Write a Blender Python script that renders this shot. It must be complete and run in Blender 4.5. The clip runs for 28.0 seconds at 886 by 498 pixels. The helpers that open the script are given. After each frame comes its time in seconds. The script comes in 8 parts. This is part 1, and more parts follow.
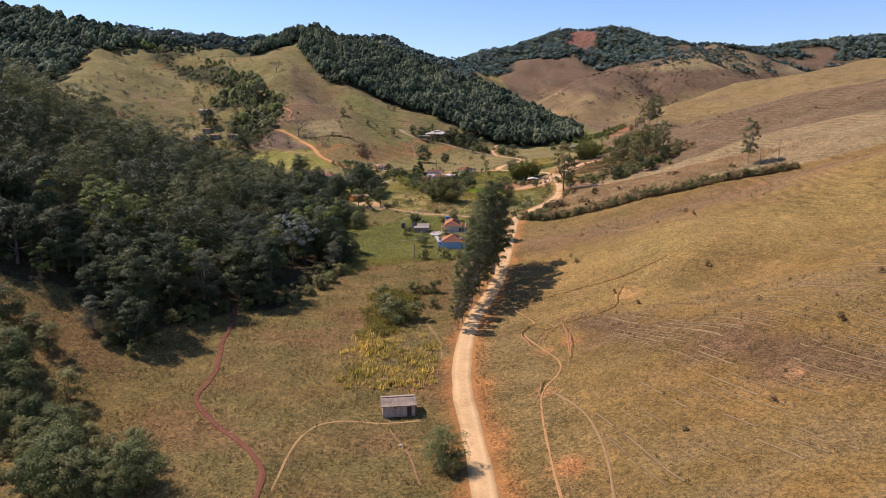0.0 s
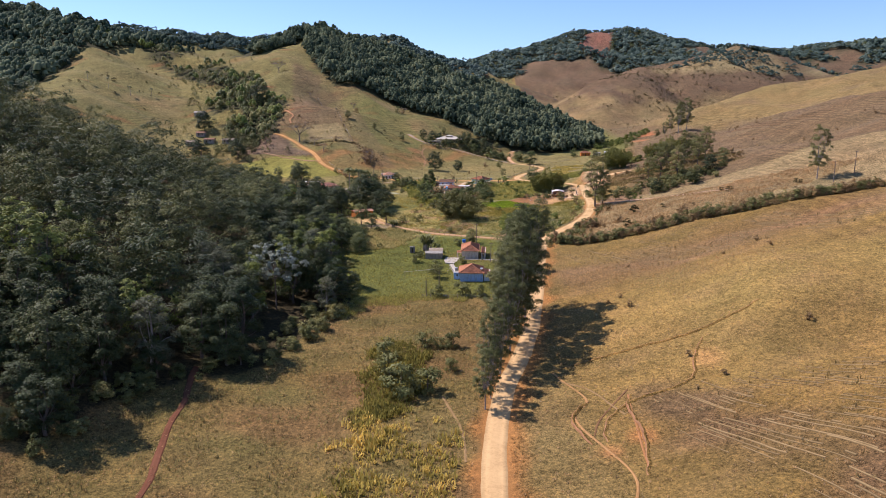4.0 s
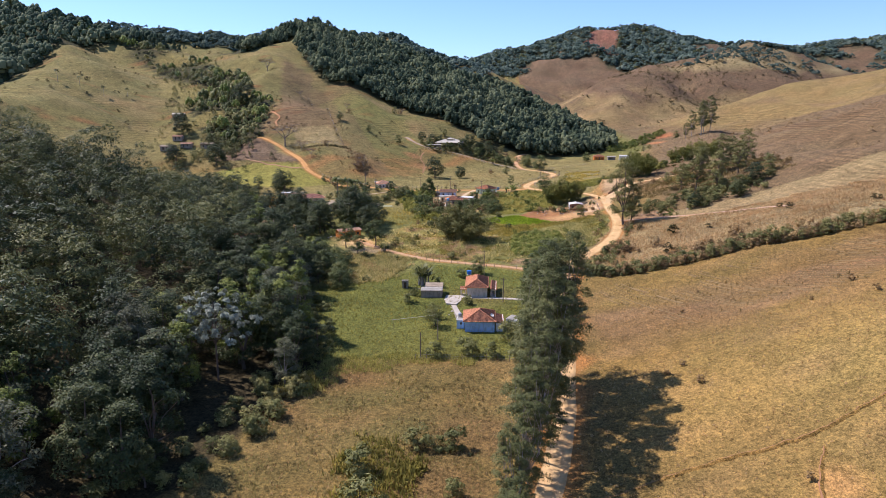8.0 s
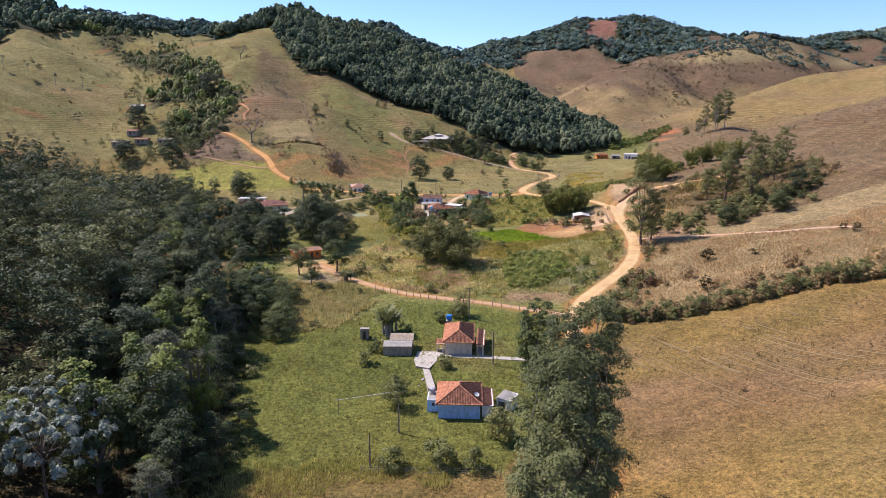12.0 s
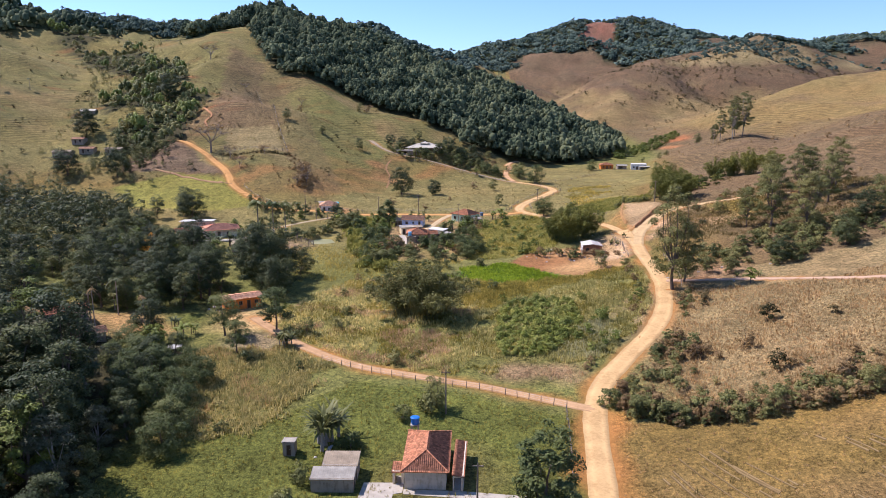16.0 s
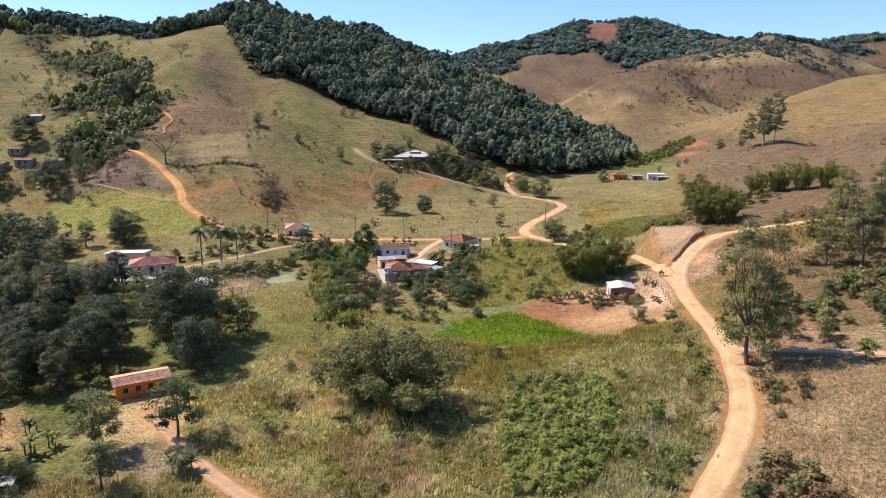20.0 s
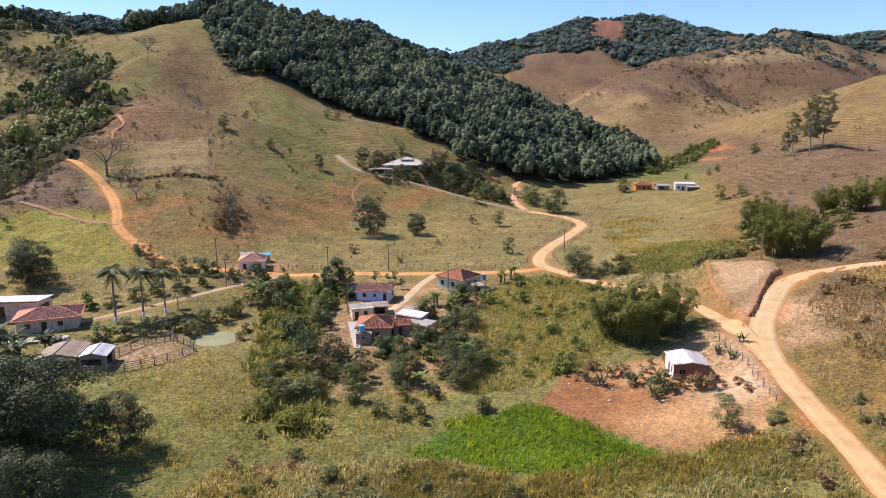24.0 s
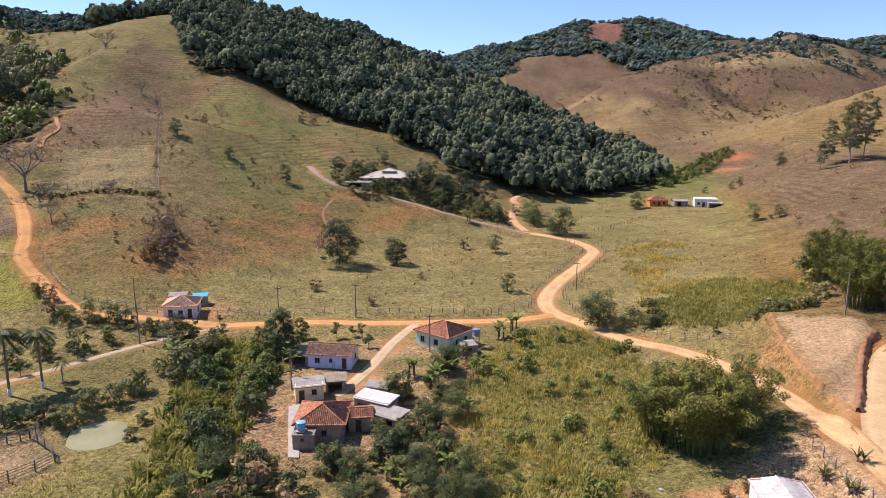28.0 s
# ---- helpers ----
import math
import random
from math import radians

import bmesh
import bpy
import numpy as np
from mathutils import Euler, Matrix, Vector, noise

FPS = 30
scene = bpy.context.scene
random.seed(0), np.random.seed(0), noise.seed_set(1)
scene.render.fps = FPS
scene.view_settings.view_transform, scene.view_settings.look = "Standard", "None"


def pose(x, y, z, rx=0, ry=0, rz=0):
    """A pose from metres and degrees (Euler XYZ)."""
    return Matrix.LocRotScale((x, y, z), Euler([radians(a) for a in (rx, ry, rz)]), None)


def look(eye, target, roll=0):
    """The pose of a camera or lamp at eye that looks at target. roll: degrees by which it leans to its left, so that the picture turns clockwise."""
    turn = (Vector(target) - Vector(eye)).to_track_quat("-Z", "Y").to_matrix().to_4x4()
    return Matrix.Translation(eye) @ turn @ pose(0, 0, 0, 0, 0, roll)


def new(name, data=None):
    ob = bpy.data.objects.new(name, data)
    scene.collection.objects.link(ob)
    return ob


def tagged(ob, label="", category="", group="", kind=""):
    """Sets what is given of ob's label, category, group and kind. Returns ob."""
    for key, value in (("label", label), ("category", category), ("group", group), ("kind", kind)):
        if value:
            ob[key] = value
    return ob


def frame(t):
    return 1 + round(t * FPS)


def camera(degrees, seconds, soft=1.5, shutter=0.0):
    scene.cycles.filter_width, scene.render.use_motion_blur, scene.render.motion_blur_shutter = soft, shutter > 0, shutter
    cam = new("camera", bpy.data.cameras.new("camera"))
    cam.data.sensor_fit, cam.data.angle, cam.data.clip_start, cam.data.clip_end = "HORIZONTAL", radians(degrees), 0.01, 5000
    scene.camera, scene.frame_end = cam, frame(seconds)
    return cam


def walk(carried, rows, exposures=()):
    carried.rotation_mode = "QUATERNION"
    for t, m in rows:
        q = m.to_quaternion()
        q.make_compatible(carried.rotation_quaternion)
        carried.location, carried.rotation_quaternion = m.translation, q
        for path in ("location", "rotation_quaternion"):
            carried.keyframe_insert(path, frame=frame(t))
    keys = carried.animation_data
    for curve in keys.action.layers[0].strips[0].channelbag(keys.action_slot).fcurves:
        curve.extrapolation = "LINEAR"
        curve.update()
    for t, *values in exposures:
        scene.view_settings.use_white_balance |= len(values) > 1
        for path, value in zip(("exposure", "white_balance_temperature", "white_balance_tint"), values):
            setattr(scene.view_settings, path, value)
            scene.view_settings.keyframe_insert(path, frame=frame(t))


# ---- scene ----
cam = camera(66.32, 28.0, soft=0.6)
PATH = [
    (0, (0.00, 0.00, 48.00), (-4.02, 97.77, 27.40), -0.17),
    (0.5, (-0.59, 5.08, 48.05), (-4.10, 102.82, 27.23), -0.13),
    (1, (-1.17, 10.18, 48.11), (-4.31, 107.95, 27.30), -0.09),
    (1.5, (-1.76, 15.34, 48.16), (-5.17, 113.09, 27.34), -0.08),
    (2, (-2.33, 20.56, 48.20), (-6.21, 118.32, 27.52), -0.05),
    (2.5, (-2.89, 25.85, 48.25), (-7.11, 123.62, 27.68), 0.01),
    (3, (-3.44, 31.26, 48.28), (-8.08, 129.05, 27.93), 0.05),
    (3.5, (-3.97, 36.78, 48.31), (-8.94, 134.57, 28.04), 0.05),
    (4, (-4.47, 42.40, 48.33), (-9.70, 140.19, 28.09), 0.07),
    (5, (-5.35, 53.89, 48.37), (-10.86, 151.67, 28.15), 0.14),
    (6, (-6.00, 65.54, 48.41), (-11.46, 163.35, 28.30), 0.25),
    (7, (-6.39, 77.22, 48.46), (-11.85, 175.03, 28.39), 0.18),
    (8, (-6.48, 88.86, 48.52), (-11.97, 186.65, 28.31), -0.12),
    (9, (-6.23, 100.62, 48.58), (-11.72, 198.36, 28.13), -0.04),
    (10, (-5.72, 112.52, 48.65), (-11.03, 210.21, 27.91), -0.02),
    (11, (-5.05, 124.48, 48.71), (-10.02, 222.12, 27.69), 0.08),
    (12, (-4.30, 136.44, 48.75), (-8.93, 234.05, 27.49), 0.20),
    (13, (-3.57, 148.42, 48.76), (-8.09, 246.04, 27.55), 0.19),
    (14, (-2.88, 160.38, 48.76), (-7.35, 258.02, 27.64), 0.14),
    (15, (-2.24, 172.28, 48.74), (-6.52, 269.99, 27.89), 0.19),
    (16, (-1.68, 184.06, 48.71), (-5.67, 281.83, 28.06), 0.20),
    (17, (-1.22, 195.81, 48.66), (-5.10, 293.59, 28.06), 0.07),
    (18, (-0.90, 207.71, 48.59), (-4.72, 305.53, 28.16), 0.07),
    (19, (-0.76, 219.81, 48.50), (-4.62, 317.64, 28.16), 0.02),
    (20, (-0.75, 232.04, 48.43), (-4.56, 329.93, 28.33), 0.01),
    (21, (-0.80, 244.40, 48.36), (-4.64, 342.32, 28.42), -0.12),
    (22, (-0.87, 256.78, 48.28), (-4.77, 354.69, 28.29), -0.21),
    (23, (-0.93, 269.12, 48.18), (-4.85, 367.02, 28.18), -0.23),
    (24, (-0.92, 281.29, 48.11), (-4.85, 379.21, 28.20), -0.19),
    (25, (-0.78, 293.07, 48.08), (-4.42, 391.02, 28.29), -0.14),
    (26, (-0.57, 303.96, 48.08), (-3.76, 401.99, 28.56), -0.19),
    (27, (-0.29, 313.57, 48.09), (-3.42, 411.63, 28.75), -0.12),
    (28, (0.06, 321.95, 48.09), (-2.99, 420.03, 28.82), 0.08),
]
walk(cam, [(t, look(eye, target, roll)) for t, eye, target, roll in PATH], [(0, 0.18, 6500, 25), (6, 0.36, 6200, 21), (14, 0.44, 6120, 20), (21, 0.46, 6180, 21), (28, 0.38, 6450, 24)])

# ---------------------------------------------------------------- world and sun
world = bpy.data.worlds.new("sky")
scene.world = world
world.use_nodes = True
wn = world.node_tree
sky = wn.nodes.new("ShaderNodeTexSky")
sky.sky_type, sky.sun_disc = "NISHITA", False
SUN_EL, SUN_AZ = 52, -66  # degrees over the horizon, and from +y towards +x
sky.sun_elevation, sky.sun_rotation = radians(SUN_EL), radians(SUN_AZ)
sky.altitude, sky.air_density, sky.dust_density, sky.ozone_density = 700, 1.0, 0.25, 2.0
blue = wn.nodes.new("ShaderNodeMix")  # a clear, dry winter sky
blue.data_type, blue.blend_type = "RGBA", "MULTIPLY"
blue.inputs[0].default_value, blue.inputs[7].default_value = 1.0, (0.64, 0.79, 1.0, 1)
wn.links.new(sky.outputs[0], blue.inputs[6])
wn.links.new(blue.outputs[2], wn.nodes["Background"].inputs[0])
wn.nodes["Background"].inputs[1].default_value = 0.14
sun = new("sun", bpy.data.lights.new("sun", "SUN"))
sun.data.energy, sun.data.angle, sun.data.color = 4.8, radians(0.53), (1.0, 0.955, 0.94)
to_sun = Vector((math.sin(radians(SUN_AZ)) * math.cos(radians(SUN_EL)), math.cos(radians(SUN_AZ)) * math.cos(radians(SUN_EL)), math.sin(radians(SUN_EL))))
sun.matrix_world = look(to_sun * 400, (0, 0, 0))


# ---------------------------------------------------------------- materials
class Mat:
    """A small wrapper round a node material."""

    def __init__(self, name, rough=0.8, metal=0.0):
        self.m = bpy.data.materials.new(name)
        self.m.use_nodes = True
        self.t = self.m.node_tree
        self.b = self.t.nodes["Principled BSDF"]
        self.b.inputs["Roughness"].default_value, self.b.inputs["Metallic"].default_value = rough, metal
        self.b.inputs["Specular IOR Level"].default_value = 0.25
        self.co = None

    def node(self, kind, **sockets):
        n = self.t.nodes.new(kind)
        for k, v in sockets.items():
            self.put(n, k.replace("_", " "), v)
        return n

    def put(self, n, key, v):
        s = n.inputs[int(key) if key.isdigit() else key]
        if isinstance(v, bpy.types.NodeSocket):
            self.t.links.new(v, s)
        else:
            s.default_value = v

    def coords(self):
        if self.co is None:
            self.co = self.node("ShaderNodeTexCoord").outputs["Object"]
        return self.co

    def noise(self, scale, detail=4.0, rough=0.6, co=None):
        return self.node("ShaderNodeTexNoise", Vector=co or self.coords(), Scale=scale, Detail=detail, Roughness=rough).outputs["Fac"]

    def ramp(self, fac, stops):
        n = self.node("ShaderNodeValToRGB", Fac=fac)
        e = n.color_ramp.elements
        while len(e) < len(stops):
            e.new(0.5)
        for el, (at, c) in zip(e, stops):
            el.position, el.color = at, (*c, 1)
        return n.outputs["Color"]

    def math(self, op, a, b=0.0, clamp=False):
        n = self.t.nodes.new("ShaderNodeMath")
        n.operation, n.use_clamp = op, clamp
        self.put(n, "0", a), self.put(n, "1", b)
        return n.outputs[0]

    def mix(self, fac, a, b, kind="MIX"):
        n = self.t.nodes.new("ShaderNodeMix")
        n.data_type, n.blend_type = "RGBA", kind
        for key, v in (("0", fac), ("6", a), ("7", b)):
            if isinstance(v, tuple) and len(v) == 3:
                v = (*v, 1)
            self.put(n, key, v)
        return n.outputs[2]

    def color(self, c):
        self.put(self.b, "Base Color", (*c, 1) if isinstance(c, tuple) else c)
        return self

    def bump(self, height, strength, distance=0.1):
        n = self.node("ShaderNodeBump", Strength=strength, Distance=distance, Height=height)
        self.t.links.new(n.outputs[0], self.b.inputs["Normal"])
        return self


def plain(name, c, rough=0.8, metal=0.0, vary=0.25, scale=2.0, bump=0.15):
    """A painted, plastered or wooden surface: blotches, fine grain and a little relief."""
    m = Mat(name, rough, metal)
    big, fine = m.noise(scale, 5), m.noise(scale * 9, 3)
    f = m.math("ADD", m.math("MULTIPLY", big, 0.7), m.math("MULTIPLY", fine, 0.3))
    lo, hi = tuple(v * (1 - vary) for v in c), tuple(min(0.95, v * (1 + vary * 0.6)) for v in c)
    m.color(m.ramp(f, [(0.32, lo), (0.68, hi)]))
    m.bump(fine, bump, 0.03)
    return m.m


def foliage(name, lo, mid, hi, rough=0.55, clear=0.14):
    """Leaves: each clump and each plant has its own tone, and some light passes through."""
    m = Mat(name, rough)
    isle = m.node("ShaderNodeNewGeometry").outputs["Random Per Island"]
    own = m.node("ShaderNodeObjectInfo").outputs["Random"]
    patch = m.noise(0.055, 3)
    each = m.node("ShaderNodeAttribute")  # the tone of each plant where many are joined
    each.attribute_name = "tone"
    f = m.math("ADD", m.math("MULTIPLY", isle, 0.30), m.math("MULTIPLY", own, 0.34))
    f = m.math("ADD", f, m.math("MULTIPLY", each.outputs["Fac"], 0.62))
    f = m.math("ADD", f, m.math("MULTIPLY", m.math("SUBTRACT", patch, 0.33), 1.1))
    lo, mid, hi = (tuple(v * k for v, k in zip(c, (2.15, 1.75, 1.5))) for c in (lo, mid, hi))
    col = m.ramp(f, [(0.1, lo), (0.5, mid), (0.92, hi)])
    m.color(col)
    m.b.inputs["Specular IOR Level"].default_value = 0.14 if rough < 0.6 else 0.05
    trans = m.node("ShaderNodeBsdfTranslucent", Color=col)
    both = m.node("ShaderNodeMixShader", Fac=clear)
    m.t.links.new(m.b.outputs[0], both.inputs[1])
    m.t.links.new(trans.outputs[0], both.inputs[2])
    m.t.links.new(both.outputs[0], m.t.nodes["Material Output"].inputs[0])
    return m.m


def land_material():
    """Earth and turf: the cover of each place, broken up by tussocks, bare spots and cattle terraces."""
    m = Mat("turf_and_earth", 0.95)
    m.b.inputs["Specular IOR Level"].default_value = 0.08
    cover = m.node("ShaderNodeVertexColor")
    cover.layer_name = "cover"
    base = cover.outputs["Color"]
    rough = cover.outputs["Alpha"]
    wide, mid, tuft, fine = m.noise(0.03, 5), m.noise(0.16, 6, 0.65), m.noise(1.7, 4, 0.7), m.noise(4.6, 4, 0.75)
    clump = m.noise(0.55, 3, 0.6)
    f = m.math("ADD", m.math("MULTIPLY", mid, 0.12), m.math("MULTIPLY", tuft, 0.36))
    f = m.math("ADD", f, m.math("MULTIPLY", clump, 0.14))
    f = m.math("ADD", f, m.math("MULTIPLY", fine, 0.38))
    tone = m.ramp(f, [(0.435, (0.29, 0.29, 0.25)), (0.48, (0.77, 0.78, 0.73)), (0.522, (1.06, 1.05, 1.02)), (0.575, (1.85, 1.72, 1.48))])
    tone = m.mix(rough, (1.0, 1.0, 1.0), tone)
    col = m.mix(1.0, base, tone, "MULTIPLY")
    place = m.node("ShaderNodeNewGeometry").outputs["Position"]
    parts = m.node("ShaderNodeSeparateXYZ", Vector=place)
    high = m.math("MULTIPLY", m.math("SUBTRACT", parts.outputs[2], 11.0), 0.12, True)
    grazed = m.math("MULTIPLY", m.math("SUBTRACT", m.noise(0.021, 4, 0.6), 0.46), 9.0, True)
    high = m.math("MULTIPLY", high, grazed)
    bands = m.node("ShaderNodeTexWave", Vector=place, Scale=0.27, Distortion=16.0, Detail=4.0)
    bands.inputs["Detail Scale"].default_value = 0.12
    bands.bands_direction = "Z"
    step = m.ramp(bands.outputs["Fac"], [(0.15, (0.74, 0.74, 0.73)), (0.5, (1.02, 1.02, 1.01)), (0.8, (1.10, 1.09, 1.07))])
    col = m.mix(m.math("MULTIPLY", high, rough), col, m.mix(1.0, col, step, "MULTIPLY"))
    shift = m.ramp(wide, [(0.35, (1.0, 1.0, 0.91)), (0.65, (1.08, 0.99, 0.90))])
    col = m.mix(1.0, col, shift, "MULTIPLY")
    m.color(col)
    n = m.math("ADD", m.math("MULTIPLY", tuft, 0.7), m.math("MULTIPLY", fine, 0.3))
    bump = m.node("ShaderNodeBump", Strength=0.9, Distance=0.55, Height=m.math("MULTIPLY", n, rough))
    m.t.links.new(bump.outputs[0], m.b.inputs["Normal"])
    return m.m


def road_material():
    m = Mat("packed_dirt_road", 0.95)
    m.b.inputs["Specular IOR Level"].default_value = 0.08
    f = m.math("ADD", m.math("MULTIPLY", m.noise(0.25, 6), 0.6), m.math("MULTIPLY", m.noise(2.2, 4), 0.4))
    tint = m.node("ShaderNodeVertexColor")
    tint.layer_name = "cover"
    m.color(m.mix(1.0, tint.outputs["Color"], m.ramp(f, [(0.33, (0.74, 0.70, 0.66)), (0.5, (1.0, 1.0, 1.0)), (0.67, (1.16, 1.17, 1.2))]), "MULTIPLY"))
    m.bump(f, 0.4, 0.12)
    return m.m


LAND, ROADMAT = land_material(), road_material()
BARK = plain("bark", (0.16, 0.12, 0.09), 0.9, vary=0.4, scale=1.5)
PALE_BARK = plain("pale_bark", (0.36, 0.31, 0.26), 0.85, vary=0.35, scale=1.2)
SCRUB_LEAF = foliage("scrub_leaves", (0.022, 0.026, 0.012), (0.052, 0.050, 0.026), (0.095, 0.085, 0.042), 0.8)
LEAF_HILL = foliage("hill_leaves", (0.011, 0.020, 0.013), (0.032, 0.053, 0.034), (0.088, 0.116, 0.068), 0.8)
# distant leaves made bluer and lighter: aerial haze put into their colour
LEAF_HAZY = foliage("hazy_leaves", (0.014, 0.028, 0.024), (0.036, 0.060, 0.052), (0.074, 0.108, 0.088), 1.0, 0.0)
LEAF_DARK = foliage("dark_leaves", (0.022, 0.038, 0.014), (0.056, 0.080, 0.028), (0.125, 0.145, 0.052))
LEAF_FOREST = foliage("forest_leaves", (0.012, 0.021, 0.010), (0.031, 0.048, 0.020), (0.090, 0.108, 0.042))
LEAF_OLIVE = foliage("olive_leaves", (0.040, 0.054, 0.019), (0.088, 0.106, 0.038), (0.170, 0.176, 0.070))
LEAF_EUC = foliage("eucalyptus_leaves", (0.028, 0.040, 0.015), (0.066, 0.084, 0.032), (0.140, 0.155, 0.068))
LEAF_SILVER = foliage("silver_leaves", (0.035, 0.050, 0.036), (0.11, 0.145, 0.115), (0.25, 0.31, 0.265), 0.5)
LEAF_LIGHT = foliage("light_leaves", (0.045, 0.070, 0.016), (0.085, 0.120, 0.028), (0.155, 0.185, 0.05))
LEAF_DRY = foliage("dry_leaves", (0.075, 0.055, 0.028), (0.135, 0.105, 0.050), (0.23, 0.19, 0.09))
LEAF_BAMBOO = foliage("bamboo_leaves", (0.034, 0.050, 0.012), (0.090, 0.108, 0.025), (0.195, 0.195, 0.052))
# ---------------------------------------------------------------- lie of the land
FLOOR_Y = [-400, 60, 116, 240, 290, 410, 530, 630, 760, 950, 1700, 4500]
FLOOR_Z = [-20, -9, -7, -2.5, 0, 3.5, 7, 10, 18, 32, 70, 60]

RIDGES = [  # crest line (x, y, z), fall of the flanks, rounding of the crest
    ([(-420, -100, 90), (-330, 60, 83), (-230, 200, 66), (-198, 258, 53), (-216, 300, 28), (-216, 345, 0)], 0.44, 12),
    ([(300, -200, 56), (300, 250, 64), (310, 420, 70), (380, 640, 72), (430, 720, 84), (490, 830, 104), (800, 900, 140)], 0.245, 8),
    ([(150, 560, 28), (165, 605, 33), (190, 660, 34), (260, 640, 46)], 0.40, 8),
    ([(172, 765, 8), (240, 790, 50), (310, 820, 68), (490, 830, 104)], 0.42, 14),
    ([(-70, 462, 7), (-108, 520, 26), (-135, 600, 50), (-185, 690, 78), (-205, 820, 119), (-205, 900, 138), (-150, 900, 119), (-71, 870, 88)], 0.36, 10),
    ([(-135, 600, 46), (-75, 590, 30), (-31, 585, 23), (10, 592, 12)], 0.36, 8),
    ([(-71, 870, 88), (-23, 850, 69), (45, 800, 36), (100, 770, 5), (125, 745, -6)], 0.40, 10),
    ([(-205, 820, 112), (-307, 817, 103), (-420, 860, 128), (-550, 900, 160), (-1200, 980, 220)], 0.38, 14),
    ([(-550, 900, 158), (-356, 676, 92), (-300, 640, 68), (-251, 600, 41), (-188, 540, 13), (-165, 515, 2)], 0.42, 10),
    ([(-356, 676, 92), (-333, 570, 66), (-330, 480, 46)], 0.42, 10),
    ([(140, 900, 28), (155, 950, 52), (200, 1060, 90), (277, 1200, 116), (351, 1197, 132), (470, 1330, 155)], 0.44, 18),
    ([(-1200, 1300, 230), (-400, 1400, 172), (-230, 1310, 162), (-160, 1303, 162), (-125, 1310, 147), (-85, 1330, 131), (-32, 1640, 130), (92, 1650, 180), (230, 1650, 210), (367, 1650, 213),
      (505, 1650, 178), (634, 1600, 172), (800, 1600, 184), (1400, 1650, 215)], 0.36, 20),
]


def crest(x, y, line, fall, soft):
    """The height over (x, y) of the flank that falls away from a crest line."""
    best = np.full(x.shape, -1e3)
    for (ax, ay, az), (bx, by, bz) in zip(line, line[1:]):
        dx, dy = bx - ax, by - ay
        s = np.clip(((x - ax) * dx + (y - ay) * dy) / (dx * dx + dy * dy), 0, 1)
        d = np.hypot(x - ax - s * dx, y - ay - s * dy)
        best = np.maximum(best, az + s * (bz - az) - fall * (np.sqrt(d * d + soft * soft) - soft))
    return best


def waves(x, y, size, seed):
    """Smooth undulation between about -1 and 1."""
    r = np.random.RandomState(seed)
    out = 0 * x
    for k in range(7):
        a, p, s = r.uniform(0, 6.283), r.uniform(0, 6.283), size * r.uniform(0.6, 1.7)
        out = out + np.sin((x * np.cos(a) + y * np.sin(a)) * 6.283 / s + p)
    return out / 4


def raw_height(x, y):
    x, y = np.asarray(x, float), np.asarray(y, float)
    floor = np.interp(y, FLOOR_Y, FLOOR_Z)
    soft = 1.8
    total = np.exp(floor * 0 + 0.0)
    for line, fall, rnd in RIDGES:
        total = total + np.exp(np.clip((crest(x, y, line, fall, rnd) - floor) / soft, -40, 300))
    h = floor + soft * np.log(total)
    up = np.clip((h - floor) / 12, 0, 1)
    hills = np.clip((h - floor - 8) / 25, 0, 1)
    h = h + hills * (3.2 - 6.5 * np.abs(waves(x, y, 120, 13)) + 1.6 * waves(x, y, 45, 14))
    far = np.clip((y - 850) / 200, 0, 1) * hills
    h = h + far * (6 - 13 * np.abs(waves(x, y, 230, 17)) + 2.0 * waves(x, y, 90, 18))
    h = h + up * (1.3 * waves(x, y, 70, 3) + np.clip((h - 25) / 30, 0, 1) * 3.0 * waves(x, y, 190, 5))
    # folds of the ploughed slope beside the road
    right = np.clip((x - 16) / 40, 0, 1.3) * np.clip((330 - y) / 60, 0, 1)
    for at, width, lift in ((128, 17, 2.6), (166, 14, -3.4), (203, 20, 3.0), (246, 18, -1.6)):
        h = h + right * lift * np.exp(-(((y - at - 0.25 * (x - 40)) / width) ** 2))
    return h + 0.25 * waves(x, y, 22, 8)

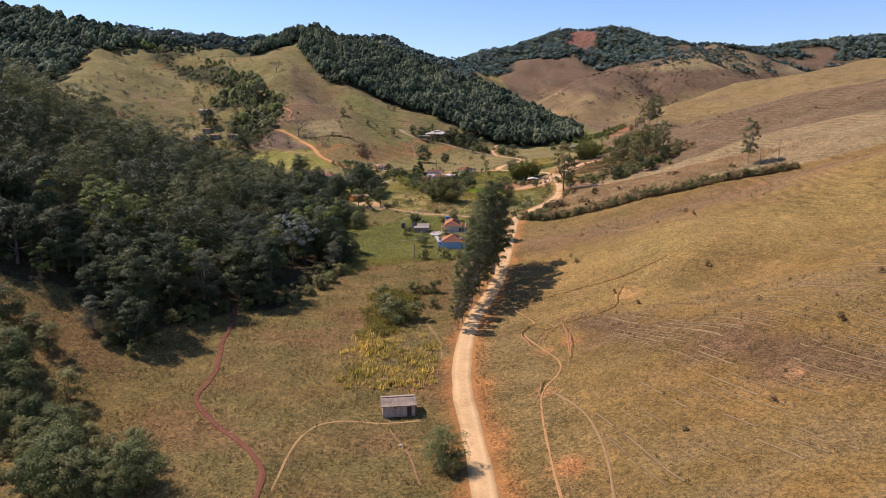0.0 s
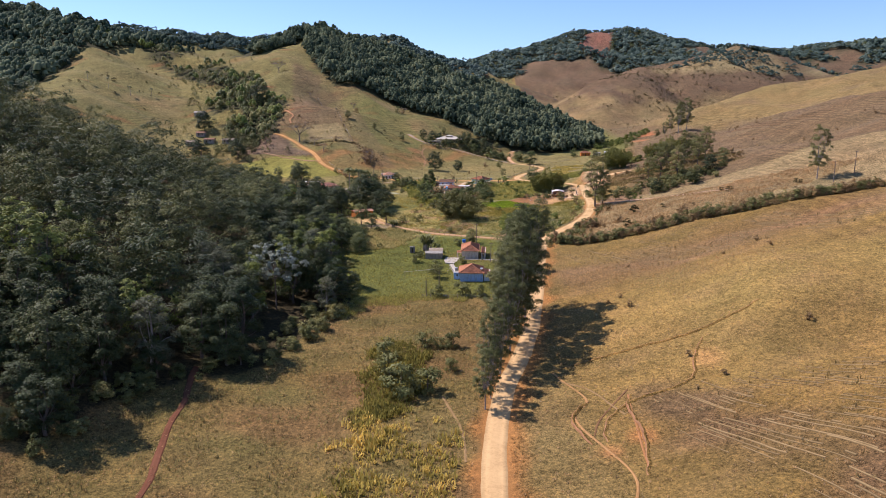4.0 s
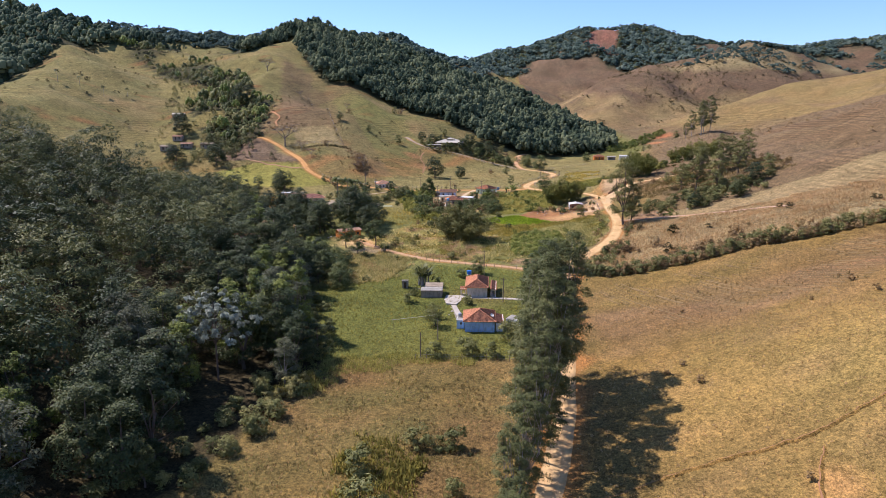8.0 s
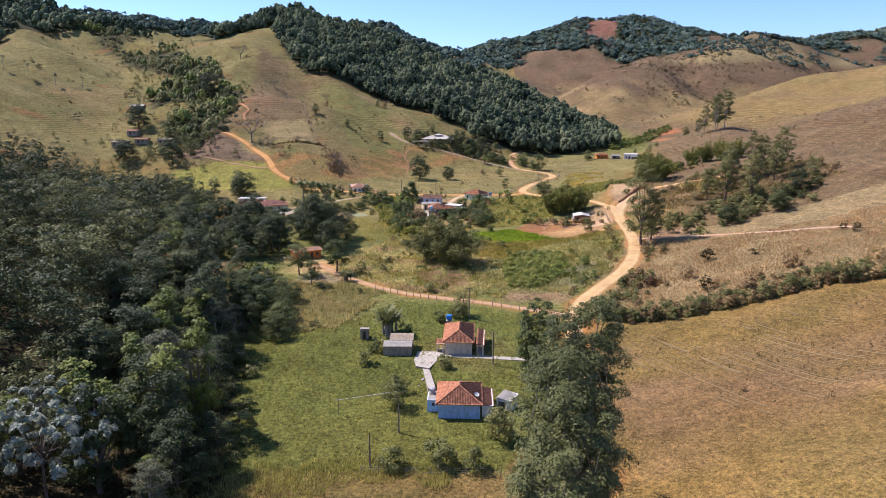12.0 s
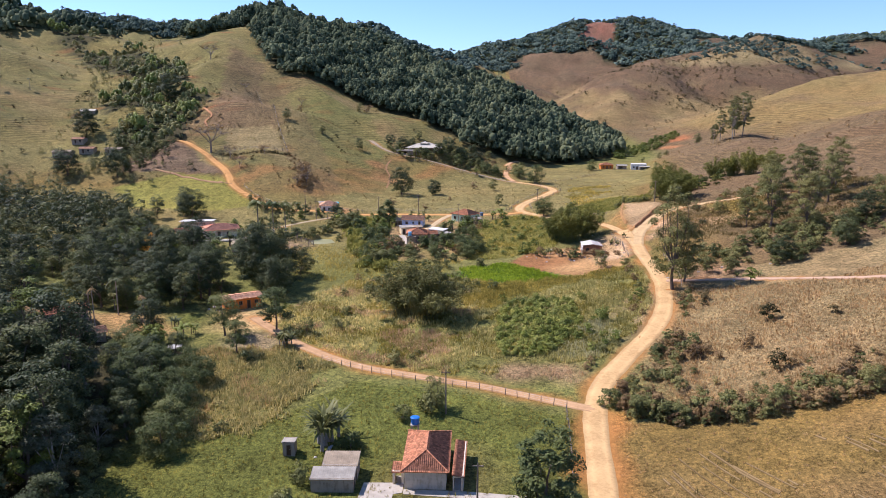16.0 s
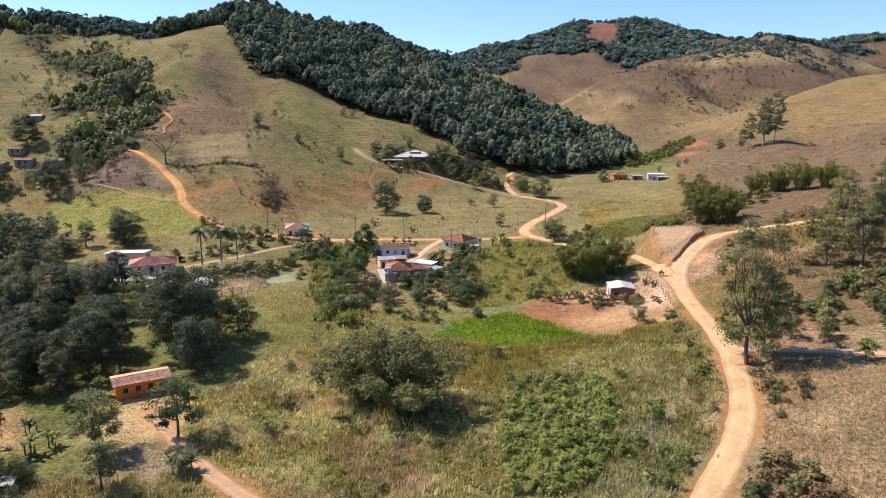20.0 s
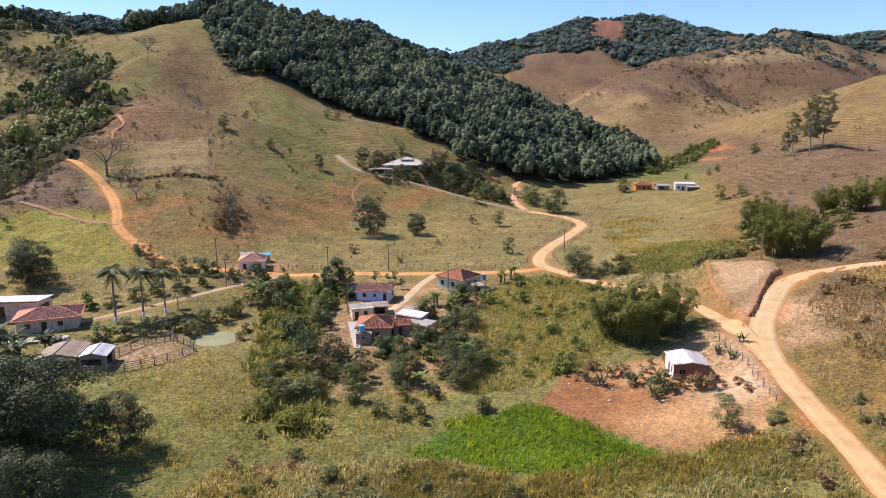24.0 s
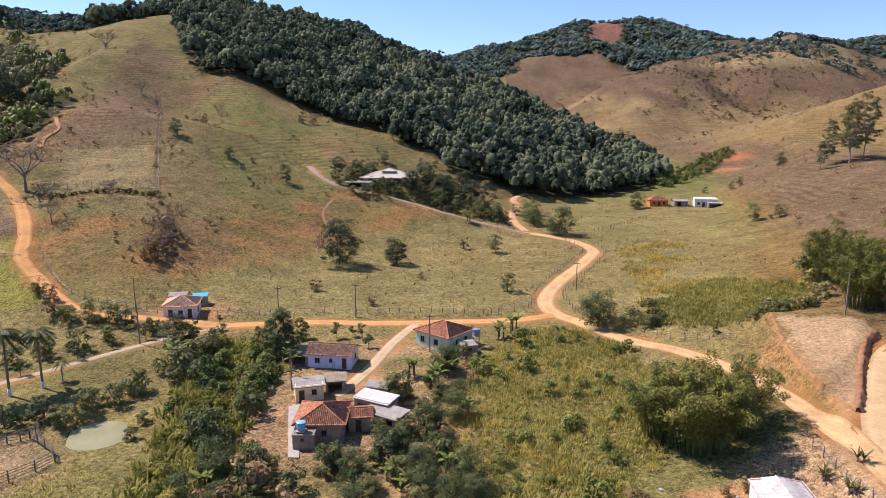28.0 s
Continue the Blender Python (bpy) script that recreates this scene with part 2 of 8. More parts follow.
ROADS = {  # centre line (x, y), width
    "main": ([(14, -80), (10, -10), (6, 40), (3.5, 75), (1.4, 100), (-1.4, 125), (-1.4, 145), (1, 166), (5.2, 183), (9.2, 205), (13, 236), (15.8, 262), (18.4, 284),
              (22, 297), (29, 309), (39, 325), (44.5, 341), (47, 358), (48, 378), (49, 392), (48.5, 408), (46, 425), (40, 440), (33, 448),
              (26, 459), (19.5, 470), (20.5, 482), (25, 494), (35.5, 517), (40.5, 532), (36, 545), (23.6, 556)], 4.3),
    "branch": ([(48.6, 388), (53, 403), (60.5, 416), (67, 424.5), (76, 427), (88, 422), (104, 412)], 4.6),
    "side": ([(19, 288), (10, 292.5), (0, 297), (-11.3, 300.5), (-23.6, 305.4), (-34.7, 313.6), (-44, 323), (-51, 331)], 2.6),
    "lane": ([(20, 466), (9.9, 462.5), (-11.9, 459.8), (-31.2, 459.8), (-50, 456.5), (-66, 456), (-81, 458.5), (-97, 470.5), (-107, 479.5), (-112, 489), (-121, 503), (-132, 517), (-143, 526), (-150, 531.5), (-157, 534)], 3.6),
    "driveway": ([(-48, 456), (-55, 451), (-64, 441), (-74, 430), (-85, 419), (-94, 411)], 1.9),
    "spur": ([(-10, 458.5), (-13.5, 448), (-17, 433), (-20.5, 424)], 2.5),
    "farm_drive": ([(23.6, 556), (8, 562), (-12.4, 565), (-33, 570), (-47, 571), (-56, 580), (-62, 593)], 2.8),
    "right_track": ([(47, 349), (57.7, 344), (68.4, 336), (80, 325), (96, 314)], 2.4),
    "hill_track": ([(22, 560), (18.5, 580), (22, 604), (21.6, 616), (28, 627)], 3.0),
}


def along(line, step):
    """Points every so many metres along a smooth curve through the line."""
    p = [np.array(q, float) for q in line]
    p = [2 * p[0] - p[1]] + p + [2 * p[-1] - p[-2]]
    out = []
    for a, b, c, d in zip(p, p[1:], p[2:], p[3:]):
        n = max(2, int(np.linalg.norm(c - b) / step))
        for k in range(n):
            t = k / n
            out.append(0.5 * (2 * b + (c - a) * t + (2 * a - 5 * b + 4 * c - d) * t * t + (3 * b - a - 3 * c + d) * t ** 3))
    return np.array(out + [p[-2]])


def road_lines():
    lines = {}
    for name, (line, width) in ROADS.items():
        c = along(line, 1.6)
        z = raw_height(c[:, 0], c[:, 1])
        pad = np.pad(z, 6, mode="edge")
        lines[name] = (c, np.convolve(pad, np.ones(13) / 13, "valid") - 0.15, width)
    return lines


ROAD_LINES = road_lines()
PADS = [  # levelled yards: x, y, radius, height
    (-5, 243, 9, -2.4), (-6, 268, 11, -1.0), (-19, 267, 7, -1.0), (-57, 340, 9, 1.4), (35, 390, 9, 4.6), (-5, 450, 10, 4.5), (-24, 438, 8, 4.3),
    (-19, 413, 12, 3.6), (-60, 461, 8, 5.8), (-96, 422, 16, 3.7), (-55, 413, 6, 3.4), (-30, 586, 15, 22.6), (92, 610, 15, 10.6), (-72, 397, 8, 3.0),
    (-52.4, 411.3, 4.4, 2.3), (-12, 116, 6, -7.0), (-98, 338, 10, 1.0)]


SPUR = [  # edges of the earth platform between the roads, with the run of each flank
    ((52.0, 407.2), (64.2, 427.6), 0.6), ((64.2, 427.6), (67.5, 431), 0.8), ((67.5, 431), (66, 438), 6.0), ((66, 438), (56.5, 444), 8.0), ((56.5, 444), (51.4, 424), 2.6),
    ((51.4, 424), (52.0, 407.2), 1.8)]


def ground(x, y):
    """The height of the land, with its roads and yards cut in."""
    x, y = np.asarray(x, float), np.asarray(y, float)
    h = raw_height(x, y)
    for px, py, r, pz in PADS:
        k = np.clip(1.6 - np.hypot(x - px, y - py) / r, 0, 1)
        h = h + (pz - h) * k * k * (3 - 2 * k)
    for c, z, width in ROAD_LINES.values():
        near = (x > c[:, 0].min() - 9) & (x < c[:, 0].max() + 9) & (y > c[:, 1].min() - 9) & (y < c[:, 1].max() + 9)
        if not near.any():
            continue
        qx, qy = np.atleast_1d(x)[np.atleast_1d(near)], np.atleast_1d(y)[np.atleast_1d(near)]
        d2 = (qx[:, None] - c[None, :, 0]) ** 2 + (qy[:, None] - c[None, :, 1]) ** 2
        k = d2.argmin(1)
        w = np.clip(1 - (np.sqrt(d2.min(1)) - width / 2 - 0.9) / 3.2, 0, 1)
        w = w * w * (3 - 2 * w)
        if h.ndim:
            h[near] += (z[k] - h[near]) * w
        else:
            h = h + (z[k][0] - h) * w[0]
    # the earth platform between the two roads, cut off steeply on one side
    keep = np.ones(np.shape(x))
    for (ax, ay), (bx, by), run in SPUR:
        dx, dy = bx - ax, by - ay
        keep = np.minimum(keep, np.clip(1 + ((y - ay) * dx - (x - ax) * dy) / math.hypot(dx, dy) / run, 0, 1))
    top = 9.7 + 0.05 * (y - 403) + 0.2 * (x - 52) + 0.12 * waves(x, y, 6, 55)
    return h + np.maximum(top - h, 0) * keep


def road_distance(x, y):
    """How far each place lies from the nearest road's edge."""
    best = np.full(x.shape, 1e3)
    for c, z, width in ROAD_LINES.values():
        near = (x > c[:, 0].min() - 12) & (x < c[:, 0].max() + 12) & (y > c[:, 1].min() - 12) & (y < c[:, 1].max() + 12)
        if near.any():
            d = np.sqrt(((x[near][:, None] - c[None, :, 0]) ** 2 + (y[near][:, None] - c[None, :, 1]) ** 2).min(1)) - width / 2
            best[near] = np.minimum(best[near], d)
    return best

# ---------------------------------------------------------------- mesh helpers
def mesh_from(name, verts, faces, mats, smooth=False, mat_index=None):
    """A mesh from arrays; faces is an (n, 3) or (n, 4) array."""
    me = bpy.data.meshes.new(name)
    verts, faces = np.asarray(verts, np.float32), np.asarray(faces, np.int32)
    n, k = faces.shape
    me.vertices.add(len(verts))
    me.vertices.foreach_set("co", verts.ravel())
    me.loops.add(n * k)
    me.loops.foreach_set("vertex_index", faces.ravel())
    me.polygons.add(n)
    me.polygons.foreach_set("loop_start", np.arange(0, n * k, k, dtype=np.int32))
    me.polygons.foreach_set("loop_total", np.full(n, k, np.int32))
    if smooth:
        me.polygons.foreach_set("use_smooth", np.ones(n, bool))
    if mat_index is not None:
        me.polygons.foreach_set("material_index", np.asarray(mat_index, np.int32))
    for m in mats:
        me.materials.append(m)
    me.update(calc_edges=True)
    return me


def paint(me, rgba):
    a = me.color_attributes.new("cover", "FLOAT_COLOR", "POINT")
    a.data.foreach_set("color", np.asarray(rgba, np.float32).ravel())


def axis(core, reach, step, grow, far):
    """Even steps through the core, then ever wider ones out to the reach."""
    a, b = core
    out = list(np.arange(a, b, step))
    s, p = step, b
    while p < reach[1]:
        out.append(p)
        s = min(s * grow, far)
        p += s
    s, p, low = step, a, []
    while p > reach[0]:
        s = min(s * grow, far)
        p -= s
        low.append(p)
    return np.array(low[::-1] + out + [reach[1]])


def inside(x, y, poly):
    """Whether each place lies in a polygon of the plan."""
    hit = np.zeros(np.shape(x), bool)
    for (ax, ay), (bx, by) in zip(poly, poly[1:] + poly[:1]):
        hit ^= ((ay > y) != (by > y)) & (x < (bx - ax) * (y - ay) / (by - ay + 1e-9) + ax)
    return hit


def line_distance(x, y, line):
    best = np.full(np.shape(x), 1e4)
    for (ax, ay), (bx, by) in zip(line, line[1:]):
        dx, dy = bx - ax, by - ay
        s = np.clip(((x - ax) * dx + (y - ay) * dy) / (dx * dx + dy * dy), 0, 1)
        best = np.minimum(best, np.hypot(x - ax - s * dx, y - ay - s * dy))
    return best


# ---------------------------------------------------------------- what covers the land
FOREST_EDGE_Y = [-100, 60, 133, 151, 165, 173, 181, 202, 223, 250, 268, 285, 305, 325]
FOREST_EDGE_X = [-190, -116, -72, -68, -59, -48, -45, -41, -37.5, -45, -51, -53, -66, -82]
FOREST_FOOT_X = [-420, -260, -160, -105, -93, -84, -73, -40]
FOREST_FOOT_Y = [170, 155, 146, 143, 148, 136, 133, 120]


def in_forest(x, y, back=0.0):
    return (x < np.interp(y, FOREST_EDGE_Y, FOREST_EDGE_X) - back) & (y > np.interp(x, FOREST_FOOT_X, FOREST_FOOT_Y) + back) & (y < 323)


HILL_WOOD = [(-212, 850), (-190, 790), (-163, 722), (-140, 688), (-100, 690), (-64, 674), (-36, 660), (-17, 642), (4, 628), (20, 626), (36, 628), (62, 643), (79, 656),
             (97, 674), (108, 692), (124, 760), (118, 800), (60, 900), (-60, 960), (-240, 980)]
CLEARINGS = ((-252, 655, 20), (-205, 575, 11), (-312, 790, 25), (-228, 690, 9))  # open grass among the gully's trees: x, y, radius
SADDLE_WOOD = [(-215, 850), (-232, 768), (-272, 790), (-300, 830), (-300, 930), (-215, 960)]
GULLY_WOOD = [(-268, 712), (-222, 714), (-190, 640), (-202, 622), (-197, 600), (-175, 618), (-165, 612), (-162, 587), (-157, 557), (-152, 536), (-166, 524), (-190, 540), (-226, 597), (-236, 645)]
RIDGE_WOOD = [(-560, 900), (-420, 862), (-330, 806), (-291, 772), (-250, 712), (-244, 672), (-262, 684), (-297, 716), (-346, 774), (-406, 832), (-520, 870)]
LEFT_WOOD = [(-365, 560), (-362, 595), (-378, 655), (-395, 720), (-408, 800), (-330, 850), (-420, 930), (-900, 980), (-700, 500), (-380, 520)]
PINK_PATCH = [(196, 1500), (238, 1640), (292, 1640), (240, 1440)]
MEADOW = [(-50, 232), (-42, 222), (-24, 224), (0, 224), (10, 240), (14, 262), (16, 284), (0, 293), (-14, 297), (-22, 298), (-31, 285), (-52, 272)]
GREEN_CROP = [(-9, 366), (-6, 371), (6, 381), (11, 381), (17, 375), (25, 367), (22, 363), (2, 362)]
RED_PLOT = [(11, 381), (9, 383), (13, 390), (19, 395), (26, 396), (34, 398), (44, 391), (44, 376), (38, 366), (26, 366), (17, 375)]
YELLOW_PLOT = [(-165, 486), (-139, 498), (-113, 485), (-95, 470), (-90, 462), (-104, 453), (-140, 460)]
PALE_FIELD = [(-113, 565), (-137, 556), (-125, 524), (-96, 530.5)]
SCRUB_FIELD = [(-150, 531), (-112, 487), (-139, 499), (-172, 505), (-178, 528)]
BROWN_FIELD = [(-153, 678), (-113, 566), (-97, 532), (-79, 486), (-60, 490), (-74, 530), (-96, 580), (-130, 660)]
BROWN_HILL = [(186, 960), (200, 1010), (225, 1090), (300, 1130), (330, 1100), (315, 1000), (260, 950), (214, 930)]
SPUR_TOP = [(51, 405), (65, 428), (68, 432), (66, 438), (57, 443), (52, 424)]

SOIL, DRY, TAN = (0.36, 0.15, 0.065), (0.218, 0.148, 0.049), (0.236, 0.144, 0.045)


def land_cover(x, y, z):
    """Colour of the ground cover, and how tussocky it is."""
    col = np.empty((len(x), 4))
    n1, n2, n3 = waves(x, y, 45, 21), waves(x, y, 14, 22), waves(x, y, 130, 23)

    def lay(mask, c, k=1.0):
        w = (np.clip(mask, 0, 1) * k)[:, None]
        col[:, :3] += (np.array(c) - col[:, :3]) * w

    def poly(p, c, k=1.0, tuft=None):
        m = inside(x + 1.2 * n2, y + 1.2 * n1, p)
        lay(m.astype(float), c, k)
        if tuft is not None:
            col[m, 3] = tuft

    col[:] = (*DRY, 1.0)
    lay(0.5 + 0.6 * n1, (0.20, 0.142, 0.064), 0.6)
    floor = np.interp(y, FLOOR_Y, FLOOR_Z)
    low = np.clip(1.3 - (z - floor) / 5, 0, 1)
    lay(low * np.clip((y - 225) / 40, 0, 1), (0.162, 0.172, 0.054), 0.85)          # greener valley floor
    lay(low * np.clip((150 - np.abs(y - 520)) / 60, 0, 1), (0.245, 0.195, 0.080), 0.85)
    foot = np.clip((z - floor) / 3 - 0.5, 0, 1) * np.clip((34 - z) / 14, 0, 1) * (y > 466) * (y < 580) * (x < 10) * (x > -110)
    left = (x < -2) & (y < 225)
    lay(left * np.clip(0.6 + 0.6 * n2, 0, 1), (0.134, 0.108, 0.038), 0.85)
    lay(left * np.clip(waves(x, y, 28, 27) * 1.5, 0, 1), (0.20, 0.112, 0.050), 0.6)
    right = np.clip((x - 14) / 8, 0, 1) * (y < 283)
    lay(right, TAN, 0.75)
    lay(right * np.clip(np.exp(-(((y - 188 - 0.3 * (x - 40)) / 16) ** 2)), 0, 1), (0.285, 0.205, 0.070), 0.9)
    lay(right * np.clip(np.exp(-(((y - 192 - 0.2 * (x - 40)) / 34) ** 2)) + 0.15 * n1, 0, 1), (0.290, 0.192, 0.064), 0.75)
    old = line_distance(x, y, [(31, 156), (38, 140), (46, 128), (56, 116), (67, 106), (84, 96), (120, 84)])  # the band that was ploughed last
    lay(right * np.clip(1.35 - old / 8.5 + 0.35 * n2, 0, 1), (0.150, 0.094, 0.050), 0.85)
    col[:, 3] -= 0.22 * np.clip((x - 14) / 8, 0, 1) * (y > 70) * (y < 283) * np.clip((old - 6) / 6, 0, 1)
    lay(right * np.clip(1.5 * waves(x, y, 34, 29) - 0.1, 0, 1), (0.185, 0.128, 0.046), 0.5)
    lay(right * np.clip((112 - y) / 25, 0, 1) * np.clip(0.6 + n2, 0, 1), (0.19, 0.135, 0.055), 0.7)
    lay(right * np.clip(np.exp(-(((y - 245 - 0.15 * (x - 40)) / 15) ** 2)) * 0.9 + 0.3 * n2, 0, 1), (0.20, 0.118, 0.064), 0.75)
    beyond = np.clip((x - 24) / 10, 0, 1) * (y > 284) * (y < 350) * (x > 20)
    lay(beyond, (0.275, 0.202, 0.106), 0.85)
    east = np.clip((x - np.interp(y, [350, 450, 500, 620, 700], [60, 64, 88, 112, 130])) / 15, 0, 1) * (y > 350) * (y < 900)
    lay(east, (0.165, 0.112, 0.066), 0.85)
    lay(east * np.clip((z - 26) / 8 + 0.6 * n1, 0, 1) * np.clip((y - 600) / 60, 0, 1), (0.25, 0.178, 0.074), 0.9)
    lay(east * np.clip(1.4 * n1 - 0.4, 0, 1), (0.15, 0.105, 0.062), 0.6)
    hill = np.clip((z - 12) / 10, 0, 1) * (y > 440) * (x < 60)
    lay(hill, (0.186, 0.168, 0.064), 0.85)
    lay(hill * np.clip(n1 + 0.2, 0, 1), (0.222, 0.160, 0.073), 0.85)
    n4 = waves(x, y, 30, 24)
    lay(hill * np.clip(1.4 * n4 - 0.2, 0, 1), (0.155, 0.138, 0.056), 0.8)
    lay(hill * np.clip(-1.4 * n4 - 0.3, 0, 1) * (z < 60), (0.250, 0.195, 0.086), 0.8)
    lay(hill * np.clip(1.5 * n3 - 0.3, 0, 1), (0.19, 0.115, 0.070), 0.7)
    lay(hill * (x < -170) * np.clip(0.6 + n3, 0, 1), (0.225, 0.195, 0.074), 0.8)
    far = np.clip((y - 850) / 60, 0, 1) * (x > 60)
    lay(far, (0.155, 0.105, 0.068), 0.9)
    rise = np.clip((72 - z + 14 * n1) / 22, 0, 1)
    lay(far * rise, (0.28, 0.205, 0.095), 0.8)
    lay(far * np.clip(1.6 * waves(x, y, 55, 26), 0, 1), (0.13, 0.085, 0.052), 0.6)
    lay(far * (y < 1300) * (z > 104) * (x > 255) * np.clip(n3 + 0.6, 0, 1), (0.33, 0.26, 0.13), 0.8)
    lay(np.clip(-n1 - n2 - 0.8, 0, 1) * hill, SOIL, 0.6)
    lay(foot * np.clip(1.3 * waves(x, y, 24, 28) - 0.25, 0, 1), (0.33, 0.175, 0.07), 0.75)
    poly([(-145, 555), (-168, 640), (-186, 722), (-156, 705), (-148, 655), (-109, 562), (-129, 556)], (0.195, 0.132, 0.074), 0.65)  # brown spur above the pale field
    poly([(-98, 543), (-140, 650), (-120, 668), (-70, 640), (-48, 590), (-52, 538), (-78, 511)], (0.172, 0.168, 0.056), 0.55)  # greener face beside it
    dry = inside(x + 3 * n2, y + 3 * n1, [(-79, 505), (-64, 526), (-45, 524), (-42, 509), (-55, 492), (-71, 484)])
    lay(dry * np.clip(0.55 + 0.8 * n2, 0, 1), (0.31, 0.175, 0.068), 0.7)
    poly(BROWN_FIELD, (0.185, 0.130, 0.066), 0.5)
    poly(SCRUB_FIELD, (0.17, 0.115, 0.085), 0.8)
    poly(MEADOW, (0.120, 0.130, 0.031), 0.9, 1.0)
    poly(GREEN_CROP, (0.085, 0.15, 0.022), 1.0)
    poly(RED_PLOT, (0.27, 0.125, 0.056), 0.95, 0.6)
    lay(inside(x, y, RED_PLOT) * np.clip((x - 20) / 10 + 0.4 * n2, 0, 1), (0.43, 0.26, 0.12), 0.9)
    poly(YELLOW_PLOT, (0.235, 0.215, 0.055), 1.0)
    poly(PALE_FIELD, (0.27, 0.205, 0.100), 1.0)
    poly(SPUR_TOP, (0.40, 0.275, 0.155), 0.9, 0.6)
    worn = inside(x + 9 * n2, y + 16 * n1, PINK_PATCH)  # cleared ground high on the mountain
    lay(worn * np.clip(0.8 + 0.4 * n2, 0, 1), (0.27, 0.125, 0.088), 1.0)
    # ground under the woods painted dark, so gaps between the crowns look dark
    lay(np.clip((y - 1270) / 20, 0, 1) * (z > 93) * (waves(x, y, 260, 41) + 0.5 * waves(x, y, 70, 42) + (z - 140) / 60 > -0.15) * ~worn, (0.040, 0.050, 0.026), 0.9)
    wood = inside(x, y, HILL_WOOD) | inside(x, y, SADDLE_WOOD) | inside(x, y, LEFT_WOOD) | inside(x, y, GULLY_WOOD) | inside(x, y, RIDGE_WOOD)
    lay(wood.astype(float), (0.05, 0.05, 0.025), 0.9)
    for px, py, r in CLEARINGS:
        lay(np.clip(3.5 - 3 * (np.hypot(x - px, y - py) + 5 * waves(x, y, 16, 36)) / r, 0, 1), (0.225, 0.185, 0.066), 0.9)
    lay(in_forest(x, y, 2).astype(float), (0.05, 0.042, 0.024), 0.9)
    orchard = inside(x, y, [(-38, 388), (-28, 381), (-4, 386), (3, 394), (4, 440), (-4, 446), (-30, 446), (-36, 420)])
    lay(orchard * np.clip(0.7 + 0.6 * n2, 0, 1), (0.30, 0.20, 0.10), 0.7)
    for px, py, r, c in ((-6, 268, 8, (0.16, 0.13, 0.05)), (-53, 330, 7, (0.50, 0.35, 0.17)), (8, 303, 4.5, (0.33, 0.22, 0.13)), (15.5, 303, 4.5, (0.33, 0.22, 0.13)), (-80, 327, 6.5, (0.46, 0.275, 0.125)), (-73, 322, 6, (0.46, 0.275, 0.125)), (-46, 316, 6, (0.27, 0.20, 0.125)), (-65, 329, 4, (0.115, 0.135, 0.032)), (-49, 326, 4, (0.50, 0.35, 0.17)), (-20, 416, 14, (0.33, 0.21, 0.12)), (-14, 444, 6, (0.36, 0.24, 0.13)),
                         (-62, 402, 7, (0.34, 0.23, 0.14)), (-62, 432, 11, (0.17, 0.15, 0.055)), (42, 384, 7, (0.48, 0.34, 0.21)), (43, 391, 6, (0.46, 0.32, 0.19)), (44, 399, 5, (0.44, 0.30, 0.17)), (39, 397, 5, (0.38, 0.25, 0.14)), (-60, 462, 8, (0.36, 0.20, 0.10)),
                         (-98, 330, 9, (0.36, 0.23, 0.12)), (165, 744, 9, (0.42, 0.16, 0.07)), (151, 713, 7, (0.44, 0.19, 0.085)), (-45, 530, 7, (0.32, 0.17, 0.075)), (-52, 545, 5, (0.32, 0.17, 0.075)), (57, 396, 5, (0.40, 0.26, 0.15)), (60, 410, 7, (0.44, 0.29, 0.17)), (58, 352, 8, (0.30, 0.18, 0.11)),
                         (22.6, 146, 2.2, (0.45, 0.20, 0.075)), (14.5, 121.5, 2.0, (0.45, 0.22, 0.09)), (15.3, 94.5, 2.6, (0.45, 0.20, 0.075)), (16.8, 142, 1.8, (0.42, 0.20, 0.08)), (55, 110, 1.1, (0.40, 0.22, 0.10)), (41, 173, 3.2, (0.42, 0.24, 0.09)),
                         (77, 397, 8, (0.36, 0.24, 0.13)), (86, 411, 9, (0.26, 0.20, 0.05))):
        lay(np.clip(1.5 - np.hypot(x - px, y - py) / r + 0.3 * n2, 0, 1), c, 0.85)
    flank = np.clip(1 - np.hypot((x - 51.5) / 3.5, (y - 425) / 20), 0, 1) * 2
    lay(flank * (0.7 + 0.4 * n2), (0.33, 0.19, 0.075), 0.8)
    d = road_distance(x, y)
    lay(np.clip(np.where(y < 288, 1.2, 0.75) - d / np.where(y < 288, 2.6, 1.7) + 0.6 * n2, 0, 1), (0.36, 0.162, 0.052), 0.85)
    verge = (y < 142) * (x > np.interp(y, [-80, 40, 100, 125, 145], [14, 6, 1.4, -1.4, -1.4]))
    lay(np.clip(1.4 - d / 3.2 + 0.6 * n2, 0, 1) * verge, (0.34, 0.160, 0.055), 0.75)
    col[:, 3] *= np.clip(0.3 + d / 2.5, 0, 1)
    col[:, :3] *= (1 + 0.10 * n2 + 0.08 * n1)[:, None]
    return np.clip(col, 0.005, 0.9)


def build_ground():
    gx = axis((-150, 100), (-2600, 2600), 1.5, 1.05, 32)
    gy = axis((60, 600), (-700, 4600), 1.6, 1.035, 28)
    xx, yy = np.meshgrid(gx, gy)
    x, y = xx.ravel(), yy.ravel()
    z = ground(x, y)
    nx, ny = len(gx), len(gy)
    i = (np.arange(ny - 1)[:, None] * nx + np.arange(nx - 1)[None, :]).ravel()
    me = mesh_from("ground", np.stack([x, y, z], 1), np.stack([i, i + 1, i + nx + 1, i + nx], 1), [LAND], True)
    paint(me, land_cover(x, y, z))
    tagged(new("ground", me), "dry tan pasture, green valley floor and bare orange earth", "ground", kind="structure")


